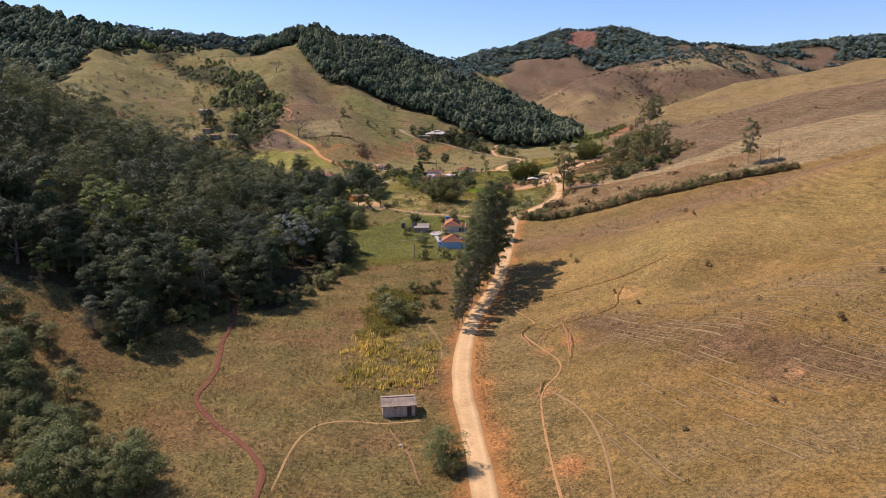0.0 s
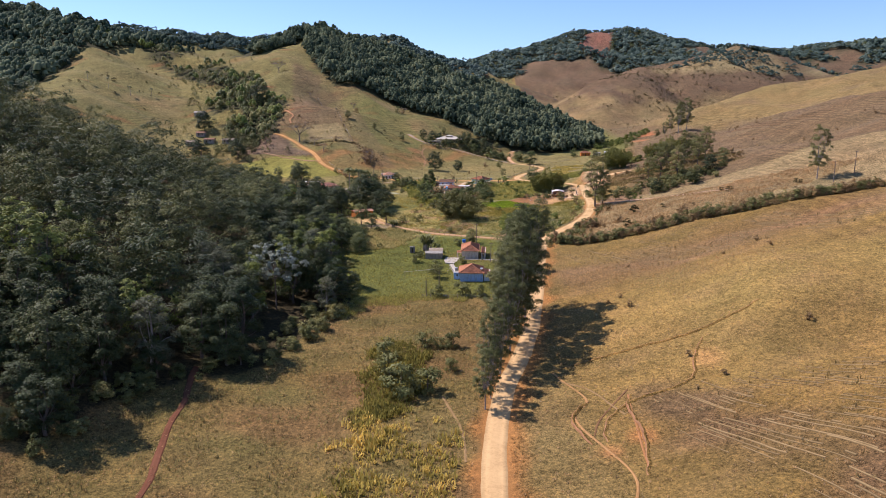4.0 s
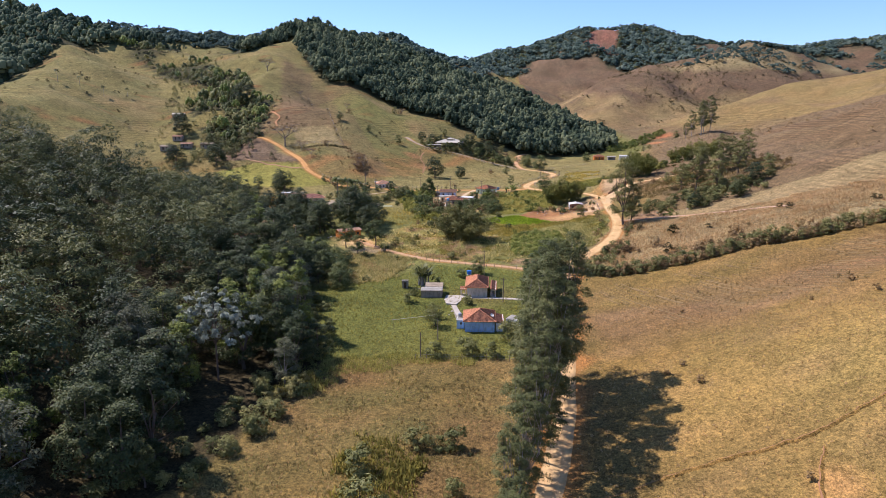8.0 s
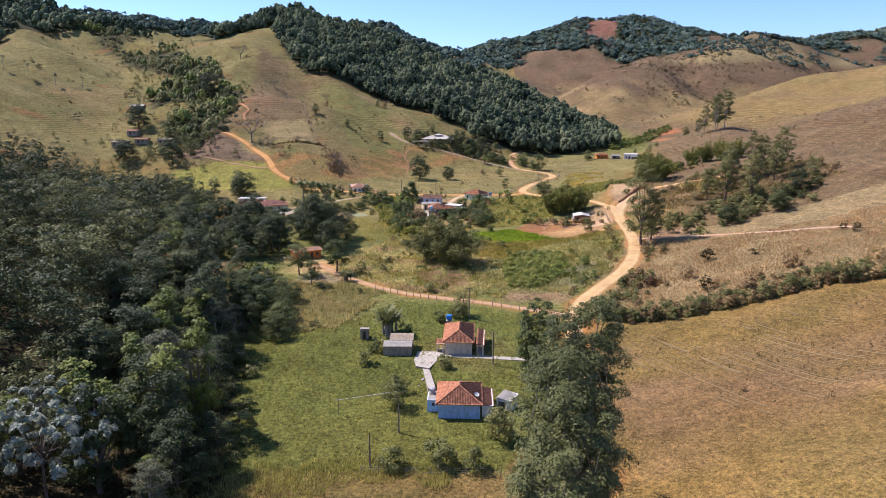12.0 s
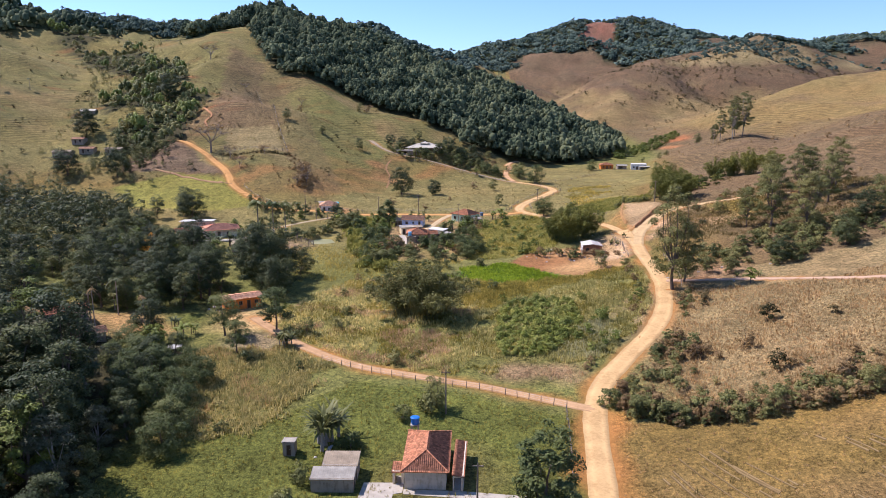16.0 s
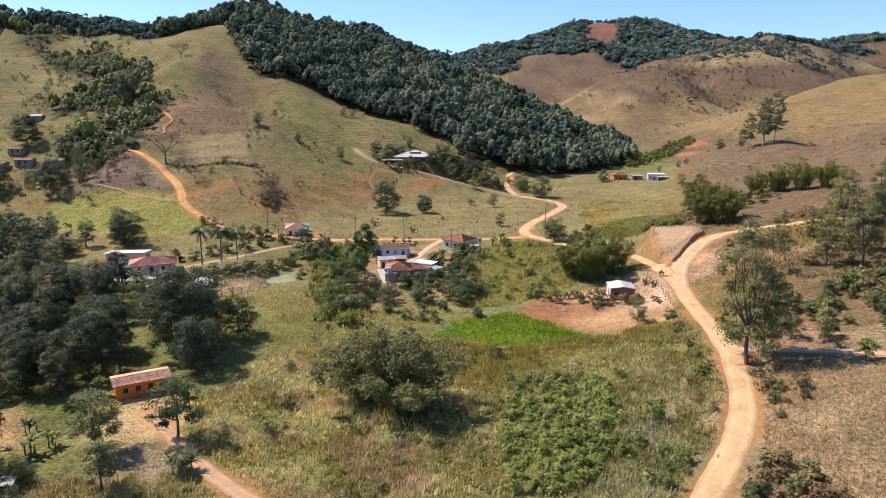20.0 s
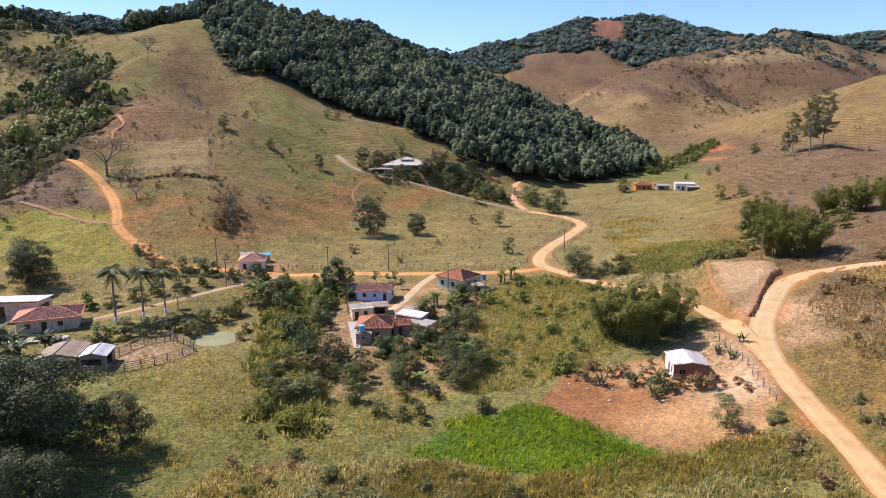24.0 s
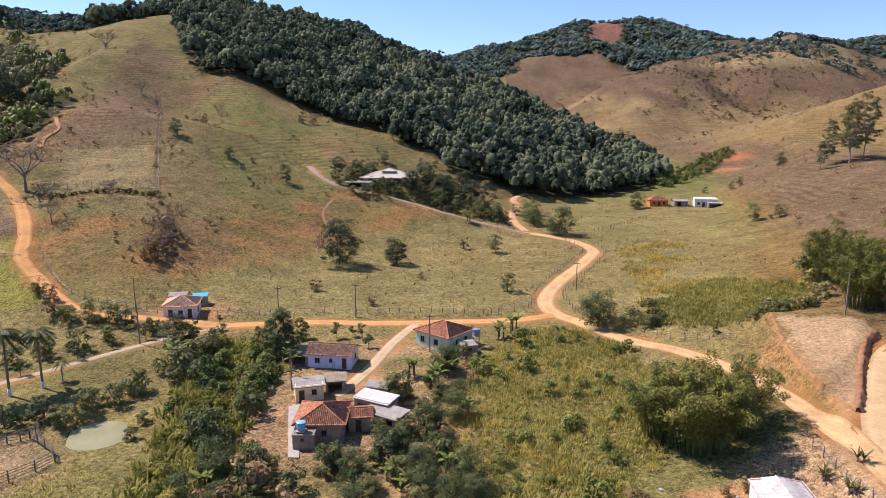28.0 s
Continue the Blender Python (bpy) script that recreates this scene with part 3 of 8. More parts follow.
def ribbon(name, centre, z, width, colour, label, kind="structure", lift=0.10, crown=0.05, mat=None, rough=0.35, seed=1):
    """A track: a cambered strip with ragged edges that dips into the ground on both sides."""
    rnd = np.random.RandomState(seed)
    n = len(centre)
    t = np.gradient(centre, axis=0)
    t /= np.linalg.norm(t, axis=1)[:, None] + 1e-9
    side = np.stack([t[:, 1], -t[:, 0]], 1)
    wob = np.convolve(rnd.uniform(-1, 1, n + 6), np.ones(4) / 4, "same")[3:-3]
    wob2 = np.convolve(rnd.uniform(-1, 1, n + 6), np.ones(4) / 4, "same")[3:-3]
    cols = []
    offs = (-0.5, -0.42, -0.26, -0.12, 0.0, 0.12, 0.26, 0.42, 0.5)
    for o in offs:
        w = width * (1 + rough * 0.35 * (wob if o < 0 else wob2))
        p = centre + side * (o * w)[:, None]
        rut = -0.05 if abs(abs(o) - 0.26) < 0.02 else 0
        edge = -0.16 if abs(o) == 0.5 else 0
        cols.append(np.column_stack([p, ground(p[:, 0], p[:, 1]) + lift + 0.25 * np.clip(np.maximum(np.abs(p[:, 0]) - 100, p[:, 1] - 600) / 40, 0, 2) + crown * (1 - 4 * o * o) + rut + edge]))
    v = np.stack(cols, 1).reshape(-1, 3)
    k = len(offs)
    i = (np.arange(n - 1)[:, None] * k + np.arange(k - 1)[None, :]).ravel()
    me = mesh_from(name, v, np.stack([i, i + 1, i + k + 1, i + k], 1), [mat or ROADMAT], True)
    c = np.tile(np.array([*colour, 1.0]), (n, k, 1))
    for j, o in enumerate(offs):
        f = 1.08 if abs(abs(o) - 0.26) < 0.02 else (0.80 if abs(o) > 0.4 else 0.97)
        c[:, j, :3] *= f
    paint(me, c.reshape(-1, 4))
    return tagged(new(name, me), label, "road", kind=kind)


def build_roads():
    tones = {"main": (0.575, 0.36, 0.155), "branch": (0.55, 0.365, 0.172), "side": (0.48, 0.285, 0.14), "lane": (0.57, 0.295, 0.10), "driveway": (0.42, 0.33, 0.19),
             "spur": (0.52, 0.375, 0.20), "farm_drive": (0.33, 0.25, 0.16), "right_track": (0.50, 0.32, 0.20), "hill_track": (0.55, 0.32, 0.16)}
    for k, (name, (c, z, width)) in enumerate(ROAD_LINES.items()):
        label = "pale packed dirt road with low orange banks" if name in ("main", "branch") else "narrow orange dirt track across the valley"
        ribbon("road" if name == "main" else "track", c, z, width, tones[name], label, seed=k + 3, lift=0.07 + 0.007 * k)


def drape(line, step=1.0, up=0.0):
    c = along(line, step)
    return c, ground(c[:, 0], c[:, 1]) + up


build_ground()
build_roads()

# ---------------------------------------------------------------- plants: shapes
def tubes(paths, sides=6):
    """Tapered tubes: each path is a list of (x, y, z, radius). Returns vertices and quads."""
    vs, fs, base = [], [], 0
    for path in paths:
        p = np.array(path, float)
        d = np.gradient(p[:, :3], axis=0)
        d /= np.linalg.norm(d, axis=1)[:, None] + 1e-9
        u = np.cross(d, [0.31, 0.92, 0.23])
        u /= np.linalg.norm(u, axis=1)[:, None] + 1e-9
        v = np.cross(d, u)
        a = np.arange(sides) * 2 * np.pi / sides
        ring = p[:, None, :3] + p[:, None, 3:] * (np.cos(a)[None, :, None] * u[:, None] + np.sin(a)[None, :, None] * v[:, None])
        vs.append(ring.reshape(-1, 3))
        n = len(p)
        i = (np.arange(n - 1)[:, None] * sides + np.arange(sides)[None, :]).ravel()
        j = (np.arange(n - 1)[:, None] * sides + (np.arange(sides)[None, :] + 1) % sides).ravel()
        fs.append(np.stack([i, j, j + sides, i + sides], 1) + base)
        base += n * sides
    return np.concatenate(vs), np.concatenate(fs)


def leaves(at, out, size, rnd, slim=0.45, flat=0.35, droop=0.0):
    """Diamond leaf sprays at the places given, turned more or less outwards."""
    n = len(at)
    nor = out + rnd.normal(0, 0.45, (n, 3)) + [0, 0, flat]
    nor /= np.linalg.norm(nor, axis=1)[:, None] + 1e-9
    t = rnd.normal(0, 1, (n, 3)) - [0, 0, droop]
    t -= nor * (t * nor).sum(1)[:, None]
    t /= np.linalg.norm(t, axis=1)[:, None] + 1e-9
    b = np.cross(nor, t)
    s = (size * rnd.uniform(0.6, 1.35, n))[:, None]
    lift = nor * s * 0.12
    v = np.stack([at - t * s, at - b * s * slim + lift, at + t * s, at + b * s * slim + lift], 1).reshape(-1, 3)
    return v, np.arange(4 * n).reshape(n, 4)


def clumps(centres, radii, count, size, rnd, slim=0.45, flat=0.35, droop=0.0, squash=0.75, core=None):
    """Leaf sprays in a shell round each clump's centre."""
    c = np.repeat(np.asarray(centres, float), count, 0)
    r = np.repeat(np.asarray(radii, float), count)
    d = rnd.normal(0, 1, (len(c), 3))
    d /= np.linalg.norm(d, axis=1)[:, None]
    d[:, 2] = np.where(d[:, 2] < -0.35, -d[:, 2], d[:, 2])
    k = rnd.uniform(0.55, 1.05, len(c)) * r
    at = c + d * k[:, None] * [1, 1, squash]
    if core is not None:
        away = at - np.asarray(core, float)
        d = 0.65 * d + 0.6 * away / (np.linalg.norm(away, axis=1)[:, None] + 1e-9)
    return leaves(at, d, size, rnd, slim, flat, droop)


def limb(a, b, r0, r1, rnd, bend=0.08):
    a, b = np.array(a, float), np.array(b, float)
    side = rnd.normal(0, bend, 3) * np.linalg.norm(b - a)
    return [(*(a + (b - a) * t + side * math.sin(math.pi * t)), r0 + (r1 - r0) * t) for t in (0, 0.35, 0.7, 1.0)]


def tree_shape(seed, high, wide, bole, count, per, size, lump=0.30, thick=0.022, top=0.8, slim=0.45, droop=0.0, spread=1.0, limbs=6):
    """Trunk with limbs, and a crown of leafy clumps with an uneven outline. Heights in metres."""
    r = np.random.RandomState(seed)
    half = (high - bole) / 2
    u, a = r.uniform(0.02, 0.96, count), r.uniform(0, 6.283, count)
    w = wide / 2 * (top * np.sqrt(np.clip(1 - ((u - 0.42) / 0.62) ** 2, 0.02, 1)) + (1 - top) * (1.02 - u))
    q = w * np.sqrt(r.uniform(0.12, 1, count)) * r.uniform(0.75, 1.12, count)
    c = np.stack([np.cos(a) * q, np.sin(a) * q, bole + (high - bole) * u * r.uniform(0.9, 1.06, count)], 1)
    rad = wide * lump * r.uniform(0.6, 1.15, count) * 0.62
    lv, lf = clumps(c, rad, per, size, r, slim, droop=droop, core=(0, 0, bole + 0.7 * half))
    t0 = high * thick
    lean = r.normal(0, 0.03, 2) * high
    fork = (lean[0] * 0.6, lean[1] * 0.6, bole + 0.25 * half)
    paths = [limb((0, 0, -0.4), fork, t0 * 1.25, t0 * 0.75, r, 0.03), limb(fork, (lean[0], lean[1], bole + 1.55 * half), t0 * 0.75, t0 * 0.15, r, 0.05)]
    for j in r.choice(count, min(limbs, count), replace=False):
        z0 = r.uniform(0.75, 1.0) * fork[2]
        paths.append(limb((fork[0] * z0 / fork[2], fork[1] * z0 / fork[2], z0), c[j], t0 * 0.42, t0 * 0.08, r))
    tv, tf = tubes(paths)
    return (tv, tf), (lv, lf)


class Plant:
    """One kind of plant: its meshes are made once and shared by every one that is set out."""

    def __init__(self, name, label, category, parts, group=""):
        self.name, self.label, self.category, self.parts, self.group = name, label, category, parts, group

    def at(self, x, y, scale=1.0, turn=None, sink=0.0, tall=1.0, label=""):
        e = new(self.name)
        e.empty_display_size = 0.2
        turn = random.uniform(0, 6.28) if turn is None else turn
        e.matrix_world = Matrix.Translation((x, y, float(ground(float(x), float(y))) - sink)) @ Matrix.Rotation(turn, 4, "Z") @ Matrix.Diagonal((scale, scale, scale * tall, 1))
        for name, me, lab in self.parts:
            o = new(name, me)
            o.parent = e
            if lab:
                o["label"] = lab
        return tagged(e, label or self.label, self.category, self.group)


def plant(name, label, category, shape, bark, leaf, group="", crown="crown", stem="trunk"):
    (tv, tf), (lv, lf) = shape
    parts = [(stem, mesh_from(name + "_" + stem, tv, tf, [bark], True), ""), (crown, mesh_from(name + "_" + crown, lv, lf, [leaf]), "")]
    return Plant(name, label, category, parts, group)


def palm_shape(seed, high, fronds, length, thick):
    """A smooth trunk with a round head of arching, feathered fronds."""
    r = np.random.RandomState(seed)
    tv, tf = tubes([[(0, 0, -0.3, thick * 1.2), (0.03, 0, high * 0.3, thick), (0.06, 0, high * 0.75, thick * 0.9), (0.06, 0, high, thick * 0.6)]], 8)
    at, along_, out = [], [], []
    for k in range(fronds):
        a, rise = k * 2.4 + r.uniform(-0.2, 0.2), r.uniform(-0.55, 1.25)
        reach = length * (0.95 - 0.35 * max(0, rise - 0.5))
        for s in np.linspace(0.10, 1, 13):
            x = reach * s * (1 - 0.18 * s)
            z = high + length * (rise * s * 0.62 - 0.62 * s * s)
            for side in (-1, 1):
                w = 0.20 * length * math.sin(math.pi * min(0.97, s * 0.82 + 0.12)) * side
                at.append((math.cos(a) * x - math.sin(a) * w * 0.5, math.sin(a) * x + math.cos(a) * w * 0.5, z - abs(w) * 0.30))
                along_.append((math.cos(a) * 0.35 * length * 0.2 - math.sin(a) * w * 0.55, math.sin(a) * 0.35 * length * 0.2 + math.cos(a) * w * 0.55, -abs(w) * 0.45))
                out.append((-math.cos(a) * 0.2, -math.sin(a) * 0.2, 1.0))
    at, t, nor = np.array(at), np.array(along_), np.array(out)
    b = np.cross(nor, t)
    b = b / (np.linalg.norm(b, axis=1)[:, None] + 1e-9) * 0.045 * length
    v = np.stack([at - t * 0.9, at - b, at + t, at + b], 1).reshape(-1, 3)
    return (tv, tf), (v, np.arange(len(v)).reshape(-1, 4))


def blade_leaf(a, base, length, width, rise, rnd, n=5):
    """One long arching leaf as a strip of quads."""
    pts, ca, sa = [], math.cos(a), math.sin(a)
    for k in range(n + 1):
        s = k / n
        x, z = length * s * 0.8, base + length * (rise * s - 0.75 * s * s)
        w = width * math.sin(math.pi * (0.12 + 0.86 * s)) * 0.5
        for side in (-1, 1):
            pts.append((ca * x - sa * w * side, sa * x + ca * w * side, z - 0.15 * w))
    i = np.arange(n) * 2
    return np.array(pts), np.stack([i, i + 1, i + 3, i + 2], 1)


def rosette_shape(seed, stems, count, length, width, base, spread=0.4, rise=(0.5, 1.3)):
    """Banana, agave or yucca: long leaves from one or several stems."""
    r = np.random.RandomState(seed)
    vs, fs, off, paths = [], [], 0, []
    for s in range(stems):
        ox, oy = (r.normal(0, spread, 2) if stems > 1 else (0, 0))
        h = base * r.uniform(0.7, 1.15)
        paths.append([(ox, oy, -0.2, 0.16), (ox, oy, h * 0.6, 0.12), (ox, oy, h + 0.1, 0.07)])
        for k in range(count):
            v, f = blade_leaf(k * 2.4 + r.uniform(-0.3, 0.3), h, length * r.uniform(0.75, 1.15), width, r.uniform(*rise), r)
            vs.append(v + [ox, oy, 0])
            fs.append(f + off)
            off += len(v)
    return paths, (np.concatenate(vs), np.concatenate(fs))


def rosette(name, label, shape, bark, leaf):
    paths, crown = shape
    parts = [("stem", mesh_from(name + "_stem", *tubes([p], 6), [bark], True), "") for p in paths]
    return Plant(name, label, "plant", parts + [("foliage", mesh_from(name + "_foliage", *crown, [leaf]), "")])


def bamboo_shape(seed, wide, high, plumes, per, size):
    """Bamboo: bundles of culms that arch outwards, each bundle ending in feathery plumes."""
    r = np.random.RandomState(seed)
    paths, at, out = [], [], []
    for k in range(plumes):
        a, q = r.uniform(0, 6.28), math.sqrt(r.uniform(0, 1))
        tall = high * (1.08 - 0.42 * q * q) * r.uniform(0.78, 1.12)
        for c in range(5):
            b = a + r.normal(0, 0.16)
            bx, by = math.cos(b) * q * wide * 0.20 + r.normal(0, 0.3), math.sin(b) * q * wide * 0.20 + r.normal(0, 0.3)
            lx, ly = bx + math.cos(b) * q * wide * 0.30, by + math.sin(b) * q * wide * 0.30
            h = tall * r.uniform(0.85, 1.05)
            paths.append([(bx + (lx - bx) * s * s, by + (ly - by) * s * s, h * (s - 0.16 * q * s ** 3) - 0.2, 0.05 * (1.1 - s)) for s in (0, 0.35, 0.7, 1.0)])
        for s in (0.3, 0.5, 0.68, 0.84, 0.98):
            b = a + r.normal(0, 0.2)
            x, y = math.cos(b) * q * wide * (0.20 + 0.30 * s * s), math.sin(b) * q * wide * (0.20 + 0.30 * s * s)
            at.append((x, y, max(0.6, tall * (s - 0.16 * q * s ** 3))))
            out.append(r.uniform(0.75, 1.25) * (0.8 + 0.5 * math.sin(s * 3)))
    return tubes(paths, 4), clumps(np.array(at), np.array(out), per, size, r, 0.30, 0.35, 0.8, 1.0)


def bare_shape(seed, high, wide):
    """A leafless tree: limbs that fork twice."""
    r = np.random.RandomState(seed)
    t = high * 0.03
    paths = [limb((0, 0, -0.3), (0, 0, high * 0.4), t * 1.2, t * 0.8, r, 0.03)]
    tips = []
    for k in range(6):
        a = k * 1.05 + r.uniform(-0.3, 0.3)
        e = (math.cos(a) * wide * 0.3, math.sin(a) * wide * 0.3, high * r.uniform(0.6, 0.85))
        paths.append(limb((0, 0, high * r.uniform(0.3, 0.4)), e, t * 0.6, t * 0.25, r, 0.06))
        for m in range(10):
            f = (e[0] + r.normal(0, wide * 0.16), e[1] + r.normal(0, wide * 0.16), e[2] + r.uniform(0.02, 0.25) * high)
            paths.append(limb(e, f, t * 0.25, t * 0.07, r))
            tips.append(f)
    lv, lf = clumps(np.array(tips), np.full(len(tips), wide * 0.09), 5, 0.25, r)
    return tubes(paths, 5), (lv, lf)


# ---------------------------------------------------------------- plants: kinds
ROUND = [plant("tree", "dense dark green broadleaf tree on the pasture", "tree", tree_shape(s, 7.6, 8.4, 0.5, 54, 130, 0.17, lump=0.29, top=0.95), BARK, LEAF_DARK) for s in (1, 2)]
OLIVE = [plant("tree", "grey-green tree with an open crown", "tree", tree_shape(s, 6.5, 6.5, 0.8, 34, 100, 0.16, lump=0.28), BARK, LEAF_OLIVE) for s in (3, 4)]
LIGHT = [plant("tree", "light green leafy tree", "tree", tree_shape(s, 8, 6, 2.5, 22, 42, 0.36), BARK, LEAF_LIGHT) for s in (5,)]
BIG = [plant("tree", "tall broad tree with a deep green crown", "tree", tree_shape(s, 13, 14, 1.0, 84, 160, 0.21, lump=0.22, top=0.92), BARK, LEAF_FOREST) for s in (6, 7)]
WOOD = [plant("forest_tree", "tall forest tree with a mottled dark crown", "tree", tree_shape(s, 13, 8.4, 1.6, 40, 150, 0.19, lump=0.27), BARK, LEAF_FOREST, "forest edge trees") for s in (8, 9, 10)]
WOOD_GREY = [plant("forest_tree", "forest tree with a pale grey-green crown", "tree", tree_shape(13, 13, 9, 2.5, 40, 150, 0.18, lump=0.25), PALE_BARK, foliage("grey_forest_leaves", (0.026, 0.037, 0.022), (0.062, 0.077, 0.046), (0.120, 0.136, 0.086)), "forest edge trees")]
WOOD_LIGHT = [plant("forest_tree", "forest tree with a fresh light green crown", "tree", tree_shape(14, 13, 6.5, 2, 34, 120, 0.2, lump=0.28), BARK, LEAF_LIGHT, "forest edge trees")]
CECROPIA = plant("cecropia_tree", "forest tree with large silver-white leaves on bare limbs", "tree", tree_shape(15, 18, 16, 8.5, 120, 30, 0.42, lump=0.068, thick=0.010, top=0.98, slim=0.36, droop=0.9, limbs=16), BARK, LEAF_SILVER)
EUC = [plant("eucalyptus_tree", "tall slender eucalyptus beside the dirt road", "tree", tree_shape(s, 27, 10.8, 5.5, 92, 190, 0.21, lump=0.20, thick=0.009, top=0.85, slim=0.32, droop=1.0, limbs=24), PALE_BARK, LEAF_EUC, "row of eucalyptus") for s in (16, 17, 18)]
SHRUB = [plant("shrub", "low dusty green shrub", "shrub", tree_shape(s, 2.3, 2.8, 0.1, 18, 60, 0.14, lump=0.34, thick=0.02), BARK, LEAF_OLIVE) for s in (19, 20)]
DARK_SHRUB = [plant("shrub", "dense dark green shrub", "shrub", tree_shape(21, 2.6, 3.0, 0.1, 18, 66, 0.14, lump=0.34, thick=0.03), BARK, LEAF_DARK)]
LIGHT_SHRUB = [plant("shrub", "bright green leafy garden shrub", "shrub", tree_shape(42, 2.5, 2.6, 0.1, 16, 60, 0.17, lump=0.36, thick=0.02), BARK, LEAF_LIGHT)]
DRY_SHRUB = [plant("shrub", "dry brown shrub with few leaves", "shrub", tree_shape(22, 2.2, 2.6, 0.2, 11, 26, 0.18, lump=0.34, thick=0.03), BARK, LEAF_DRY)]
CONE = plant("cypress_tree", "dark conical evergreen beside the houses", "tree", tree_shape(23, 9, 6.6, 0.2, 80, 90, 0.20, lump=0.24, top=0.45), BARK, LEAF_DARK)
BALL = plant("topiary_tree", "small round clipped tree on a thin trunk", "tree", tree_shape(24, 2.9, 2.2, 0.9, 16, 46, 0.14, lump=0.42), BARK, LEAF_DARK)
PALM = Plant("palm_tree", "tall royal palm with a white-painted trunk base", "palm", [], "row of palms")
pt, pl = palm_shape(25, 10.6, 30, 4.0, 0.20)
PALM.parts = [("trunk", mesh_from("palm_trunk", *pt, [plain("palm_bark", (0.25, 0.205, 0.16), 0.9)], True), ""), ("crown", mesh_from("palm_crown", *pl, [LEAF_DARK]), ""),
              ("painted_base", mesh_from("palm_base", *tubes([[(0, 0, -0.2, 0.30), (0, 0, 0.4, 0.29), (0, 0, 1.25, 0.25), (0, 0, 1.3, 0.1)]], 10), [plain("limewash", (0.78, 0.77, 0.74), 0.9)], True), "white limewashed trunk base")]
SMALL_PALM = plant("palm_tree", "young palm with arching fronds", "palm", palm_shape(26, 3.4, 11, 2.0, 0.12), PALE_BARK, LEAF_OLIVE)
WILD_PALM = plant("palm_tree", "slim wild palm among the trees", "palm", palm_shape(27, 9, 13, 2.8, 0.13), PALE_BARK, LEAF_FOREST)
YARD_PALM = plant("palm_tree", "slim palm with a ragged dry head in the yard", "palm", palm_shape(36, 9, 9, 1.5, 0.12), PALE_BARK, LEAF_DRY)
BANANA = rosette("banana_plant", "banana plant with broad torn leaves", rosette_shape(28, 3, 7, 2.4, 0.55, 2.0, 0.6), BARK, LEAF_LIGHT)
DARK_BANANA = rosette("banana_plant", "clump of dark banana plants", rosette_shape(29, 4, 8, 2.6, 0.6, 2.6, 0.9), BARK, LEAF_FOREST)
YUCCA = rosette("yucca", "large spiky yucca with drooping leaves", rosette_shape(30, 8, 24, 1.9, 0.22, 1.4, 0.6, (0.6, 1.8)), PALE_BARK, LEAF_EUC)
AGAVE = rosette("agave", "spiky grey-green agave on bare soil", rosette_shape(31, 2, 18, 1.25, 0.13, 0.25, 0.5, (0.8, 1.9)), PALE_BARK, LEAF_EUC)
BAMBOO = plant("bamboo_clump", "large arching clump of green and yellow bamboo", "bamboo", bamboo_shape(32, 18, 9.0, 52, 110, 0.22), plain("bamboo_culm", (0.22, 0.19, 0.07), 0.6), foliage("olive_bamboo_leaves", (0.042, 0.054, 0.018), (0.100, 0.112, 0.038), (0.21, 0.205, 0.08)), crown="foliage", stem="stem")
GREEN_BAMBOO = plant("bamboo_clump", "dense dark green bamboo clump", "bamboo", bamboo_shape(33, 14, 11, 36, 110, 0.22), plain("green_culm", (0.13, 0.15, 0.05), 0.6), LEAF_BAMBOO, crown="foliage", stem="stem")
BARE = plant("bare_tree", "leafless grey tree on the dry hillside", "tree", bare_shape(34, 7, 9), plain("grey_bark", (0.22, 0.18, 0.15), 0.9, vary=0.35, scale=1.2), LEAF_DRY)
ORANGE_TREE = plant("tree", "tree in orange-yellow blossom", "tree", tree_shape(35, 8, 6, 2, 20, 44, 0.34), BARK, foliage("blossom", (0.09, 0.07, 0.02), (0.24, 0.15, 0.02), (0.42, 0.24, 0.03)))

# ---------------------------------------------------------------- plants: where they stand
random.seed(11)


def scatter(box, step, keep, seed, jitter=0.48):
    """Jittered places in a box of the plan, where keep(x, y) holds."""
    r = np.random.RandomState(seed)
    gx, gy = np.meshgrid(np.arange(box[0], box[1], step), np.arange(box[2], box[3], step))
    px, py = gx.ravel() + r.uniform(-1, 1, gx.size) * step * jitter, gy.ravel() + r.uniform(-1, 1, gx.size) * step * jitter
    ok = keep(px, py)
    return px[ok], py[ok]


def road_x(y):
    line = ROADS["main"][0]
    return float(np.interp(y, [p[1] for p in line], [p[0] for p in line]))


for k, (py, size, off) in enumerate(((158, 0.47, 3.0), (162.5, 0.42, 2.4), (168, 0.55, 3.4), (173.5, 0.62, 2.6), (179, 0.72, 3.6), (184.5, 0.84, 2.6), (190, 0.93, 3.8), (195.5, 1.0, 2.4),
                                     (201, 1.06, 3.6), (206.5, 1.10, 2.0), (211, 1.08, 3.2), (215.5, 1.10, 1.2))):
    EUC[k % 3].at(road_x(py) - off, py, size, tall=random.uniform(0.97, 1.03))  # the row along the near side of the road

